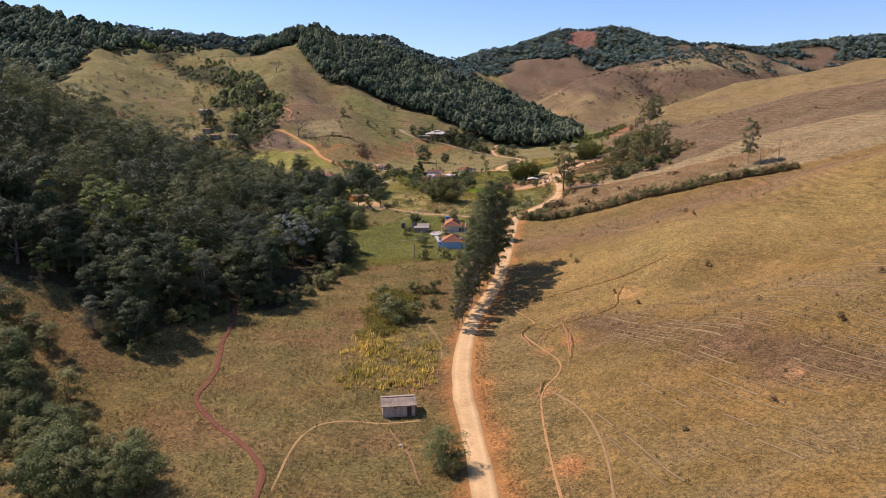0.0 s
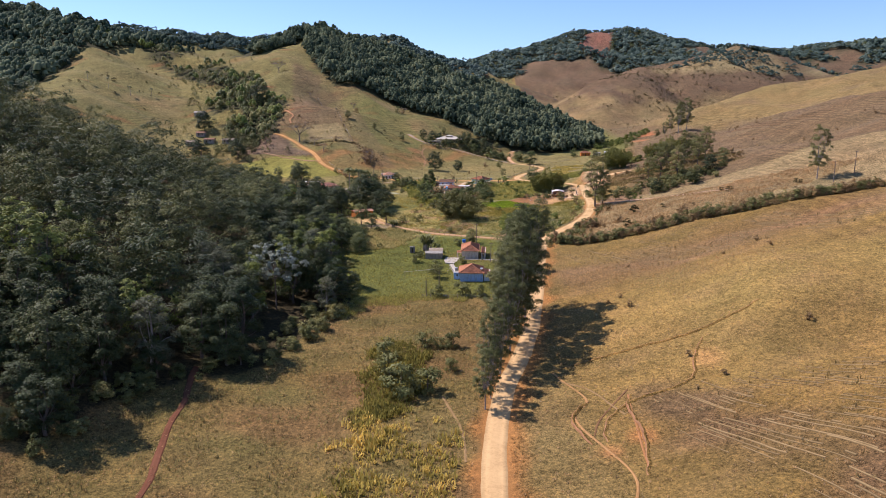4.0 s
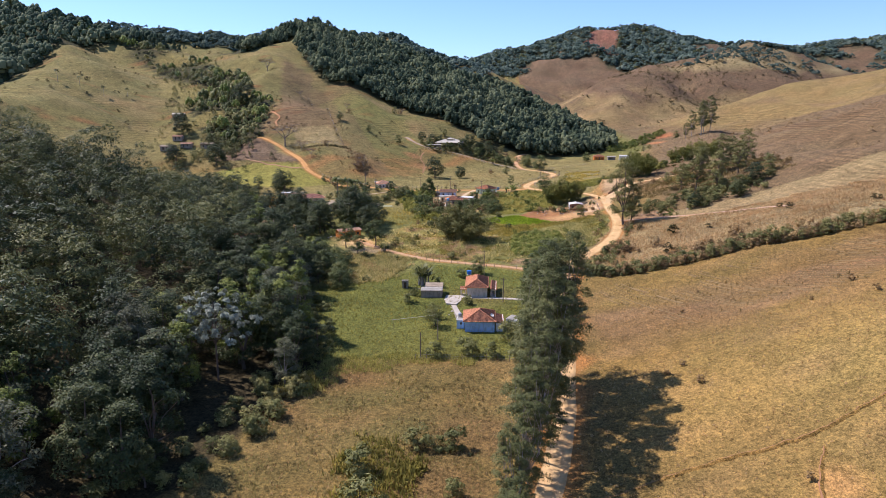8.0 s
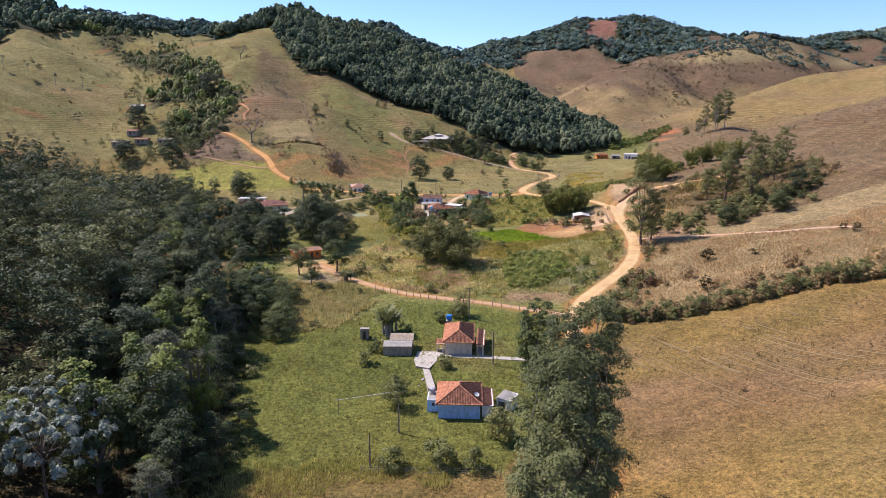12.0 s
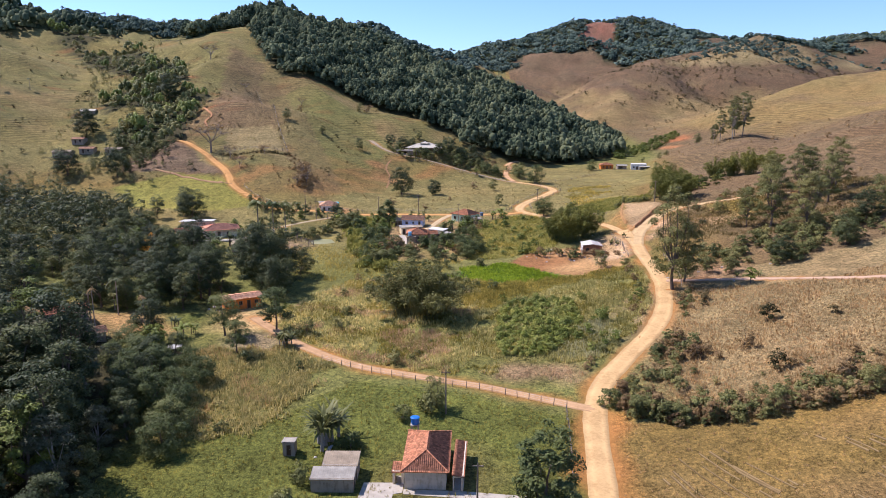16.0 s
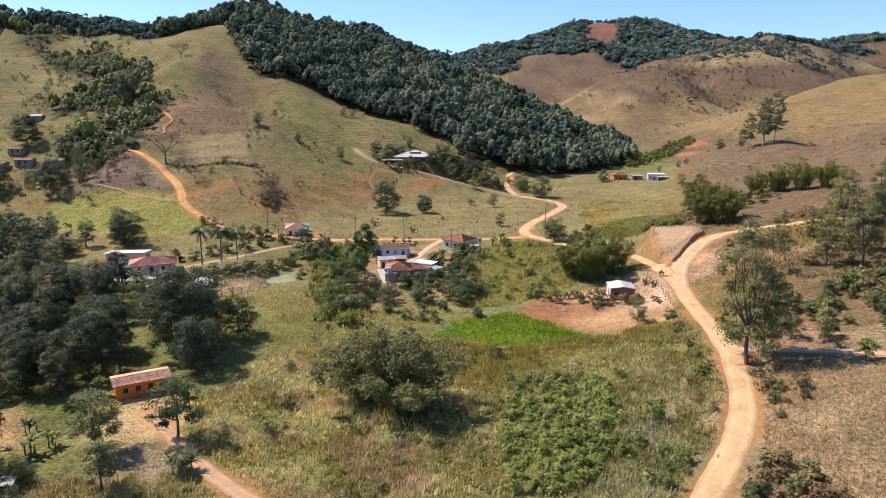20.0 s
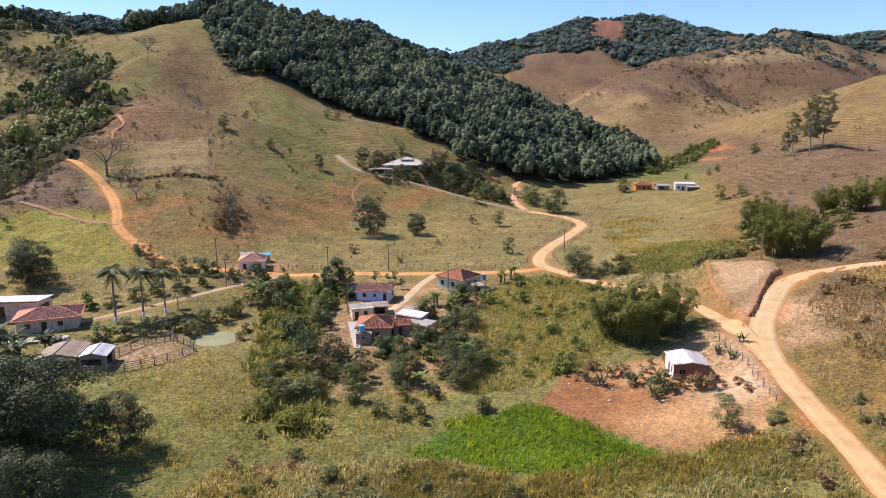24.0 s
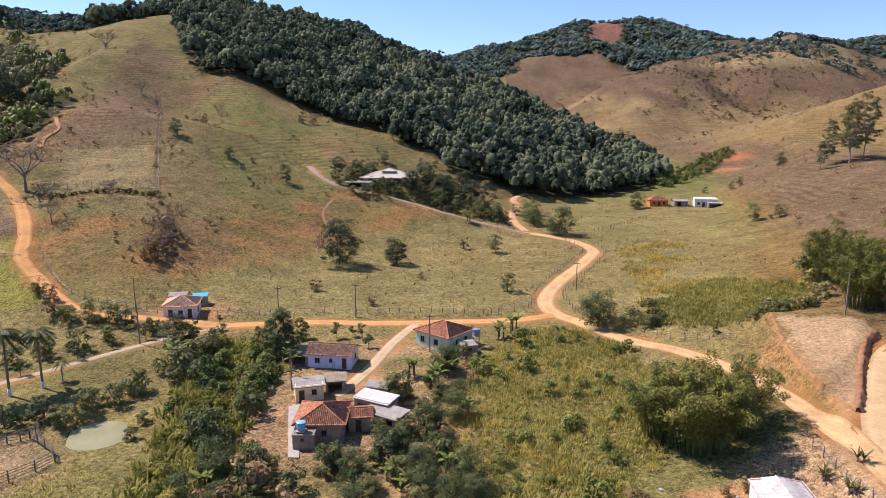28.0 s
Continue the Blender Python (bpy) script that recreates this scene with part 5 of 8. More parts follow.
gx, gy = scatter((-262, -54, 288, 505), 5.4, garden_keep, 81)
near_order = np.argsort(-gx)
for j in near_order[:165]:
    v = random.random()
    kind = ROUND if v < 0.25 else OLIVE if v < 0.5 else LIGHT if v < 0.58 else WOOD if v < 0.9 else [DARK_BANANA]
    random.choice(kind).at(float(gx[j]), float(gy[j]), random.uniform(0.6, 1.0), tall=random.uniform(0.85, 1.1))
rest = near_order[165:]
strewn("woodland", "mixed trees round the farms", "forest", canopy + far_canopy, gx[rest], gy[rest], np.random.RandomState(9).uniform(0.55, 0.95, len(rest)), [LEAF_FOREST], 82)

HEDGE = [(22, 287), (29, 282.5), (39, 280.5), (48, 280.5), (57, 281.5), (69, 281), (85, 277.5), (103, 276), (130, 275)]
hl = along(HEDGE, 1.0)
for j, (hx, hy) in enumerate(hl):
    if j % 2 == 0:
        n = random.random()
        kind = SHRUB if n < 0.55 else DRY_SHRUB if n < 0.8 else OLIVE
        o = random.choice(kind).at(float(hx) + random.uniform(-1, 1), float(hy) + random.uniform(0.5, 4.5), random.uniform(0.8, 1.5) * (0.42 if kind is OLIVE else 1.0),
                                   label="dusty scrub along the field edge")
        o["group"] = "hedge along the field"
for j in range(46):  # verge of the road between the junction and the bend
    yy = random.uniform(290, 372)
    side = random.choice((-1, 1, 1))
    if side < 0 and yy < 300:
        continue
    random.choice(SHRUB + DRY_SHRUB).at(road_x(yy) + side * random.uniform(3.6, 7.0), yy, random.uniform(0.4, 0.95))
hedge_rnd = np.random.RandomState(310)
hq = np.repeat(along(HEDGE, 0.55), 5, 0)
hq = hq + np.stack([hedge_rnd.normal(0, 0.8, len(hq)), hedge_rnd.gamma(1.6, 2.2, len(hq)) - 0.3], 1)
hq = hq[(road_distance(hq[:, 0], hq[:, 1]) > 1.2)]
belt = [tree_shape(94 + k, 2.2, 2.5, 0.1, 14, 44, 0.14, lump=0.36)[1] for k in range(4)]
cutoff = len(hq) * 2 // 5
hedge_mix = hedge_rnd.permutation(len(hq))
strewn("scrub", "dense dusty hedge along the field edge", "scrub", belt, *hq[hedge_mix[:cutoff]].T, hedge_rnd.gamma(5, 0.12, cutoff), [LEAF_OLIVE], 311)
strewn("scrub", "dry brown growth in the hedge", "scrub", belt, *hq[hedge_mix[cutoff:]].T, hedge_rnd.gamma(5, 0.12, len(hq) - cutoff), [LEAF_DRY], 312)
low_bush = [tree_shape(90 + s, 2.4, 2.9, 0.1, 18, 50, 0.15, lump=0.34)[1] for s in range(3)]
br = np.random.RandomState(300)
strewn("scrub", "dusty scrub under the slope by the track", "scrub", low_bush, br.uniform(56, 110, 44), br.uniform(346, 372, 44), br.uniform(0.7, 1.6, 44), [LEAF_OLIVE], 301)
by = br.uniform(134, 285, 170)
strewn("scrub", "low green scrub at the foot of the forest", "scrub", low_bush, np.interp(by, FOREST_EDGE_Y, FOREST_EDGE_X) + br.uniform(-9, 1.0, 170), by, br.uniform(0.5, 1.3, 170), [LEAF_OLIVE], 302)
strewn("scrub", "tiny dry bushes on the ploughed slope", "scrub", low_bush, br.uniform(22, 95, 22), br.uniform(92, 262, 22), br.uniform(0.25, 0.6, 22), [LEAF_DRY], 303)
for j in range(24):  # plants of the hillside above the drive
    random.choice(DRY_SHRUB + SHRUB + [SMALL_PALM, BANANA]).at(random.uniform(-48, 18), random.uniform(567, 580), random.uniform(0.6, 1.1))
for j in range(16):
    random.choice(OLIVE + BIG).at(random.uniform(-18, 12), random.uniform(578, 616), random.uniform(0.35, 0.6))
for px, py, s in ((-42, 588, 0.6), (-15, 582, 0.7), (-20, 574, 0.5), (-8, 580, 0.6), (0, 584, 0.6), (-50, 592, 0.5), (-38, 598, 0.5)):
    random.choice(BIG).at(px, py, s)


# ---------------------------------------------------------------- tall grass, cane and crops
def tuft_shape(seed, blades, width, spread, bend, ribs=1):
    """A tussock of bent blades, one metre high."""
    r = np.random.RandomState(seed)
    v, f = [], []
    for k in range(blades):
        a = r.uniform(0, 6.28)
        bx, by = r.normal(0, spread * 0.35, 2)
        h, o = r.uniform(0.6, 1.1), r.uniform(0.2, 1.0) * bend
        wx, wy = -math.sin(a) * width, math.cos(a) * width
        mx, my = bx + math.cos(a) * o * 0.35, by + math.sin(a) * o * 0.35
        n = len(v)
        v += [(bx - wx, by - wy, 0), (bx + wx, by + wy, 0), (mx + wx * 0.8, my + wy * 0.8, h * 0.62), (mx - wx * 0.8, my - wy * 0.8, h * 0.62),
              (bx + math.cos(a) * o, by + math.sin(a) * o, h * (1 - 0.3 * o))]
        f += [(n, n + 1, n + 2), (n, n + 2, n + 3), (n + 3, n + 2, n + 4)]
    return np.array(v), np.array(f)


GRASS_DRY = foliage("dry_grass", (0.140, 0.108, 0.056), (0.265, 0.208, 0.110), (0.38, 0.305, 0.170), 0.8, 0.45)
GRASS_GREEN = foliage("green_grass", (0.075, 0.082, 0.022), (0.148, 0.152, 0.040), (0.25, 0.235, 0.072), 0.7, 0.5)
GRASS_YELLOW = foliage("yellow_grass", (0.110, 0.112, 0.028), (0.215, 0.205, 0.055), (0.38, 0.325, 0.095), 0.7, 0.5)
CANE = foliage("cane_leaves", (0.125, 0.140, 0.054), (0.245, 0.262, 0.108), (0.44, 0.43, 0.21), 0.6, 0.5)
REED = foliage("reed_leaves", (0.088, 0.100, 0.038), (0.170, 0.182, 0.074), (0.29, 0.28, 0.13), 0.6, 0.5)
FRESH = foliage("fresh_cane", (0.076, 0.098, 0.025), (0.146, 0.168, 0.046), (0.265, 0.275, 0.092), 0.7, 0.45)
DRY_PINK = foliage("pinkish_stalks", (0.155, 0.118, 0.072), (0.275, 0.215, 0.135), (0.40, 0.33, 0.215), 0.8, 0.45)
PALE_CANE = foliage("pale_cane", (0.14, 0.165, 0.095), (0.26, 0.29, 0.17), (0.42, 0.44, 0.28), 0.6, 0.5)
LEAF_HEART = foliage("bright_leaves", (0.062, 0.092, 0.018), (0.125, 0.165, 0.036), (0.215, 0.245, 0.065))
GRASS_OLIVE = foliage("olive_grass", (0.066, 0.064, 0.027), (0.130, 0.118, 0.050), (0.21, 0.178, 0.080), 0.8)
CROP = foliage("crop_leaves", (0.085, 0.140, 0.012), (0.150, 0.235, 0.020), (0.24, 0.32, 0.034), 0.6, 0.5)

TUFTS = [tuft_shape(s, 8, 0.05, 0.7, 0.5) for s in (1, 2, 3)]
REEDS = [tuft_shape(s, 12, 0.035, 0.9, 0.75) for s in (4, 5, 6)]
BROAD = [tuft_shape(s, 8, 0.10, 0.8, 0.75) for s in (7, 8)]

CANE_FIELD = [(2, 339), (14, 350), (27, 360), (42, 364), (44, 352), (40, 335), (26, 312), (22, 308), (6, 308), (-4, 318)]
REED_FIELD = [(-58, 309), (-40, 314), (-27, 303), (-31, 288), (-36, 277), (-50, 274), (-56, 290)]
THICKET = [(-42, 318), (-30, 309), (-10, 303.5), (2, 300.5), (4, 306), (-4, 318), (2, 339), (0, 362), (-12, 366), (-34, 360), (-46, 338)]
SLOPE_FIELD = [(-2, 386), (10, 386), (12, 391), (20, 397), (26, 405), (33, 420), (32, 444), (24, 456), (14, 458), (6, 444), (0, 428), (0, 405)]
GREEN_STRIP = [(-50, 446), (-47, 430), (-45, 420), (-41, 404), (-36, 388), (-30, 372), (-22, 370), (-26, 388), (-31, 400), (-33, 420), (-32, 432), (-40, 446)]
CANE_FRONT = [(33, 460), (37, 466), (43, 456), (50, 453), (62, 454), (68, 460), (72, 452), (62, 447), (50, 446), (40, 449)]
FAR_CANE = [(36, 463), (48, 480), (62, 486), (74, 460), (62, 451), (50, 450), (42, 452)]
EDGE_GRASS = [(-46, 206), (-40, 222), (-24, 227), (-6, 225), (-6, 221), (-22, 221), (-34, 214), (-40, 204)]
CORN_PLOT = [(-26, 124), (-12, 125), (-7, 128), (-7, 152), (-19, 156), (-28, 151)]
GREEN_PATCH = [(-26, 150), (-18, 155), (-14, 164), (-15, 182), (-24, 193), (-28, 182), (-26, 167)]
BANK_GRASS = [(60, 382), (96, 366), (120, 372), (125, 420), (92, 432), (64, 412)]
DRY_SLOPE = [(26, 288), (40, 284), (90, 290), (140, 306), (110, 330), (66, 331), (50, 342), (38, 318)]
HEART = [(6.5, 345), (16.8, 347), (24, 342), (23, 328), (16.5, 314), (11, 311), (5, 310), (4, 321)]
MARSH = [(51, 545), (70, 540), (62, 490), (54, 480), (40, 476), (45, 509)]
STALKS = [(-18.6, 318), (-15.5, 325.5), (-8, 322), (-1.6, 321), (-1.5, 314), (-7, 308), (-14, 308.7)]
STUBBLE = [(3, 302.4), (10.6, 307), (20, 306.5), (18.7, 298), (4.2, 299)]
PALE_STAND = [(19.7, 325), (26, 330), (30, 322), (22, 309), (14, 310.6)]
RUST = [(-4, 359), (6, 357), (5, 344), (-2, 341)]
FILL = [(-12, 352), (2, 339), (14, 350), (27, 360), (42, 364), (40, 368), (25, 366), (2, 361), (-9, 365)]
ROADSIDE = [(23, 286), (36, 285), (44, 300), (42, 313), (34, 316), (27, 303)]
LOW_LAND = [(-44, 362), (-12, 366), (-4, 386), (-22, 384), (-30, 372), (-38, 392), (-46, 402), (-62, 400), (-60, 385), (-52, 366)]

for n, (zone, step, lo, hi, protos, mats, name, label, cut) in enumerate((
        (CANE_FIELD, 0.58, 0.5, 1.1, REEDS + BROAD + BROAD, [CANE], "cane_field", "tall grey-green cane and weeds beside the road", -0.55),
        (CANE_FIELD, 0.8, 0.5, 1.0, BROAD, [GRASS_GREEN], "weeds", "yellow-green weeds in the cane", -0.05),
        (REED_FIELD, 0.55, 0.5, 1.15, REEDS + BROAD, [REED], "reed_bed", "tall beige-green reeds in the wet ground", -9),
        (REED_FIELD, 1.0, 0.6, 1.1, REEDS, [GRASS_DRY], "dry_reeds", "dry reed stalks in the wet ground", 0.3),
        (THICKET, 0.60, 0.4, 0.95, REEDS + BROAD, [CANE], "thicket", "rank grass and weeds round the bamboo", -0.6),
        (THICKET, 0.8, 0.5, 1.1, BROAD, [GRASS_GREEN], "weeds", "green weeds round the bamboo", 0.1),
        (THICKET, 0.8, 0.5, 1.0, REEDS, [DRY_PINK], "dry_reeds", "dry pinkish-brown stalks in the thicket", 0.35),
        (SLOPE_FIELD, 0.60, 0.4, 0.95, BROAD, [FRESH], "weedy_field", "waist-high green weeds over an old field", -9),
        (SLOPE_FIELD, 1.3, 0.6, 1.3, REEDS, [GRASS_YELLOW], "yellow_grass", "yellowing tall grass over an old field", 0.3),
        (GREEN_STRIP, 0.60, 0.9, 2.0, BROAD, [FRESH], "cane_strip", "fresh green cane along the ditch", -9),
        (FAR_CANE, 0.62, 0.5, 0.9, BROAD, [FRESH], "cane_field", "green cane below the earth bank", -9),
        (MARSH, 0.9, 0.4, 1.0, REEDS + BROAD, [GRASS_YELLOW], "reed_bed", "yellow-green reeds on the valley floor", -0.15),
        (STALKS, 0.8, 0.7, 1.2, REEDS, [DRY_PINK], "dry_reeds", "tall dry pinkish stalks in the thicket", -0.25),
        (STUBBLE, 1.2, 0.4, 0.9, REEDS, [DRY_PINK], "stubble", "dry cane stubble on bare earth beside the road", -0.5),
        (PALE_STAND, 0.6, 0.7, 1.3, REEDS + BROAD, [PALE_CANE], "cane_field", "pale blue-green cane beside the road", -0.6),
        (RUST, 0.65, 0.5, 1.0, BROAD, [GRASS_YELLOW], "weeds", "yellow-brown weeds below the crop", -9),
        (EDGE_GRASS, 0.6, 0.5, 1.0, REEDS, [FRESH], "tall_grass", "yellow-green grass along the forest edge", -9),
        (CORN_PLOT, 1.1, 0.7, 1.5, BROAD, [GRASS_YELLOW], "corn_plot", "small plot of sparse yellowing corn", -0.3),
        (GREEN_PATCH, 0.7, 0.7, 1.4, BROAD, [GRASS_GREEN], "weeds", "green weeds in the pasture", -9),
        (GREEN_CROP, 0.55, 0.45, 0.8, BROAD, [CROP], "crop_field", "bright green low crop in rows", -9),
        (BANK_GRASS, 0.7, 0.4, 0.9, TUFTS, [GRASS_OLIVE], "dry_grass", "dry brown grass on the slope", -9),
        (DRY_SLOPE, 0.55, 0.25, 0.7, TUFTS, [GRASS_DRY], "dry_grass", "tall dry straw-coloured grass on the slope", -9),
        (HEART, 0.6, 0.5, 1.1, BROAD, [FRESH], "weeds", "bright green leafy weeds in the cane", -0.5),
        (FILL, 0.62, 0.5, 1.1, REEDS + BROAD, [GRASS_YELLOW], "yellow_grass", "yellowing weeds below the crop", -9),
        (LOW_LAND, 0.75, 0.3, 0.7, TUFTS, [GRASS_YELLOW], "meadow_grass", "short yellow-green meadow grass", -9))):
    xs, ys = [q[0] for q in zone], [q[1] for q in zone]
    px, py = scatter((min(xs), max(xs), min(ys), max(ys)), step, lambda x, y: inside(x + 2.2 * waves(x, y, 9, 90) + np.random.RandomState(7).normal(0, 0.8, len(x)), y + 2.2 * waves(x, y, 9, 91), zone) & (road_distance(x, y) > 0.9) & (waves(x, y, 13, 200 + n) > cut), 100 + n)
    size = np.random.RandomState(n).uniform(lo, hi, len(px)) * (1 + 0.35 * waves(px, py, 11, 60 + n))
    strewn(name, label, "grass", protos, px, py, np.clip(size, 0.25, 3), mats, 130 + n, sink=0.03)


GRASS_GAP = [(-31, 84), (-33.4, 97), (-39.5, 104.8), (-46, 111), (-52.2, 119), (-53.5, 133), (-57.2, 146.6), (-60.5, 164)]  # the washed-out trail stays bare


def pasture_keep(x, y):
    return (road_distance(x, y) > 0.6) & ~in_forest(x, y) & ~inside(x, y, MEADOW) & (waves(x, y, 9, 77) > -0.4)


px, py = scatter((-120, 80, 84, 284), 1.15, pasture_keep, 160)
strewn("dry_grass", "tussocks of dry pasture grass", "grass", TUFTS, px, py, np.random.RandomState(4).uniform(0.15, 0.5, len(px)), [GRASS_DRY], 161, 0.02)
px, py = scatter((-110, 4, 84, 226), 1.3, lambda x, y: pasture_keep(x, y) & (waves(x, y, 16, 79) > -0.2) & (line_distance(x, y, GRASS_GAP) > 0.9), 164)
strewn("rough_grass", "coarse olive tussocks in the rough pasture", "grass", TUFTS, px, py, np.random.RandomState(8).uniform(0.25, 0.8, len(px)), [GRASS_OLIVE], 165, 0.02)
px, py = scatter((-92, -6, 84, 214), 0.95, lambda x, y: pasture_keep(x, y) & (waves(x, y, 11, 81) > -0.1) & (line_distance(x, y, GRASS_GAP) > 0.9), 166)
strewn("rough_grass", "grey-green coarse grass in the rough pasture", "grass", REEDS, px, py, np.random.RandomState(18).uniform(0.2, 0.65, len(px)), [REED], 167, 0.02)
px, py = scatter((-54, 18, 222, 300), 1.0, lambda x, y: inside(x, y, MEADOW) & (road_distance(x, y) > 0.6) & (waves(x, y, 8, 78) > -0.5), 162)
strewn("meadow_grass", "tufts of green meadow grass", "grass", TUFTS, px, py, np.random.RandomState(5).uniform(0.2, 0.7, len(px)), [GRASS_GREEN], 163, 0.02)


def open_floor(x, y):
    z = ground(x, y)
    ok = (road_distance(x, y) > 1.5) & ~inside(x, y, HILL_WOOD) & ~inside(x, y, GULLY_WOOD) & ~inside(x, y, RED_PLOT) & ~inside(x, y, GREEN_CROP) & (z < 46)
    return ok & (waves(x, y, 20, 85) + 0.6 * waves(x, y, 7, 86) > -0.1)


px, py = scatter((-160, 80, 440, 620), 1.9, open_floor, 170, 0.9)
strewn("rough_grass", "dark tussocks over the grazed valley floor", "grass", TUFTS, px, py, np.random.RandomState(9).gamma(3, 0.13, len(px)), [GRASS_OLIVE], 171, 0.02)
bush = [tree_shape(86 + s, 2.0, 2.6, 0.1, 14, 24, 0.20, lump=0.34)[1] for s in range(3)]
for n, (zone, step, leaf, label) in enumerate(((DRY_SLOPE, 11.0, SCRUB_LEAF, "low dusty bushes in the dry grass"), (THICKET, 7.0, LEAF_OLIVE, "bushes in the rank growth"), (REED_FIELD, 5.5, LEAF_OLIVE, "bushes among the reeds"), (ROADSIDE, 2.3, LEAF_OLIVE, "dense bushes above the road"), (ROADSIDE, 2.0, LEAF_DRY, "dusty half-dry bushes above the road"), (SLOPE_FIELD, 3.4, LEAF_LIGHT, "leafy bushes in the old field"), (GREEN_STRIP, 1.5, FRESH, "rank leafy growth along the ditch"), (GREEN_STRIP, 2.2, LEAF_LIGHT, "green bushes along the ditch"), (CANE_FRONT, 1.6, LEAF_OLIVE, "dense growth along the edge of the cane"),
                                               (BANK_GRASS, 5.0, LEAF_DRY, "dry bushes on the slope above the road"), (CANE_FIELD, 6.5, LEAF_LIGHT, "leafy weeds in the cane"), (HEART, 0.9, LEAF_HEART, "bright leafy thicket in the cane"), (HEART, 1.1, LEAF_LIGHT, "leafy growth in the heart of the cane"))):
    xs, ys = [q[0] for q in zone], [q[1] for q in zone]
    px, py = scatter((min(xs), max(xs), min(ys), max(ys)), step, lambda x, y: inside(x, y, zone) & (road_distance(x, y) > 1.5) & (waves(x, y, 17, 180 + n) > (-0.45 if zone is HEART else 0.0)), 190 + n, 0.9)
    strewn("scrub", label, "scrub", bush, px, py, (np.random.RandomState(n).gamma(5, 0.12, len(px)) + 0.15) * (0.6 if zone is HEART else 1.0), [leaf], 210 + n)
for px, py, s in ((-57.5, 416, 1.5), (-59, 413, 1.3), (-58, 419, 1.4), (-54.5, 420, 1.5), (-47, 414, 0.8), (-46.5, 409, 0.8)):  # bushes round the pond
    random.choice(SHRUB).at(px, py, s)

for line, wide, leaf, label in (([(-126, 520), (-113, 516.5), (-103, 517), (-94, 527)], 0.5, SCRUB_LEAF, "low dark hedge along the field's edge"),
                                ([(-91, 522), (-84, 508), (-80, 497), (-77, 484)], 3.2, LEAF_DRY, "rusty dry bushes down the slope")):
    c = along(line, 0.7)
    r = np.random.RandomState(71)
    c = c + r.normal(0, wide, c.shape)
    strewn("scrub", label, "scrub", bush, c[:, 0], c[:, 1], r.uniform(0.3, 0.75, len(c)), [leaf], 72)

# gardens and terraces of the hillside farm, the leafy valley head, and the yard of the brick hut
for n, (zone, step, leaf, lo, label) in enumerate((
        ([(-52, 572), (-38, 564), (-10, 565), (14, 565), (20, 575), (10, 592), (-14, 590), (-18, 577), (-40, 575), (-52, 582)], 3.0, LEAF_OLIVE, 0.35, "garden bushes on the terraces of the farm"),
        ([(-44, 590), (-20, 590), (-4, 594), (14, 600), (10, 614), (-30, 600)], 4.0, LEAF_DRY, 0.5, "half-bare bushes behind the farm"),
        ([(98, 664), (118, 684), (150, 728), (178, 766), (166, 776), (138, 748), (108, 706)], 4.5, LEAF_LIGHT, 0.9, "fresh green thicket at the head of the valley"),
        ([(70, 462), (92, 452), (104, 470), (96, 486), (78, 480)], 4.2, LEAF_BAMBOO, 0.8, "leafy thicket beside the cane"),
        ([(56, 356), (100, 350), (112, 372), (92, 366), (70, 372), (58, 366)], 3.6, LEAF_OLIVE, 0.5, "bushes along the track"),
        ([(-102, 132), (-86, 114), (-64, 98), (-48, 94), (-48, 84), (-74, 84), (-104, 106)], 4.6, LEAF_OLIVE, 0.6, "dense scrub in the hollow of the pasture"),
        ([(14, 392), (22, 398), (40, 398), (44, 380), (36, 381), (30, 384), (18, 388)], 2.7, LEAF_DRY, 0.15, "dry weeds and cuttings in the yard"))):
    xs, ys = [q[0] for q in zone], [q[1] for q in zone]
    px, py = scatter((min(xs), max(xs), min(ys), max(ys)), step, lambda x, y: inside(x, y, zone) & (road_distance(x, y) > 1.0) & ((np.abs(x - 35.5) > 4.5) | (np.abs(y - 391) > 5)), 230 + n, 0.9)
    strewn("scrub", label, "scrub", bush, px, py, np.random.RandomState(n + 40).gamma(4, 0.14, len(px)) + lo, [leaf], 240 + n)
for px, py, s in ((-33, 571, 0.75), (-24, 570, 0.8), (-28, 573, 0.6), (-16, 572, 0.7), (-9, 571, 0.8), (-2, 573, 0.7), (6, 572, 0.8), (12, 570, 0.7), (-44, 583, 0.6), (2, 583, 0.8), (-6, 588, 0.9)):
    random.choice(OLIVE + ROUND).at(px, py, s)

FRUIT = plant("tree", "round dark fruit tree on a bare trunk in the yard", "tree", tree_shape(43, 8.2, 6.6, 2.3, 40, 130, 0.16, lump=0.28, top=0.95), BARK, LEAF_DARK)
FRUIT.at(-53.2, 318.6, 1.05)
FRUIT.at(-47.4, 309.2, 0.75, tall=1.1)
FRUIT.at(-43.6, 323.2, 1.1)
for px, py, s in ((-82.4, 320.7, 0.95), (-71.6, 321.2, 0.85)):
    YARD_PALM.at(px, py, s)
WILD_PALM.at(-82, 329.8, 0.95)
BANANA.at(-62.2, 318, 0.9)
BANANA.at(-60.6, 319.4, 0.7)
DARK_BANANA.at(-66, 324, 0.6)
for px, py, s in ((-81, 347, 0.9), (-71, 339, 0.8), (-76, 336, 0.85), (-82, 356, 1.0), (-73, 350.5, 0.9), (-68, 316, 0.35), (-59, 310, 0.5),
                  (-69, 335, 0.7), (-83, 336, 0.8), (-68, 312, 0.45), (-90, 337, 0.9), (-64, 346, 0.7), (-70, 303, 0.5)):  # trees that crowd the orange house
    random.choice(ROUND + WOOD + OLIVE).at(px, py, s)
YUCCA.at(-39.4, 314.4, 1.0)
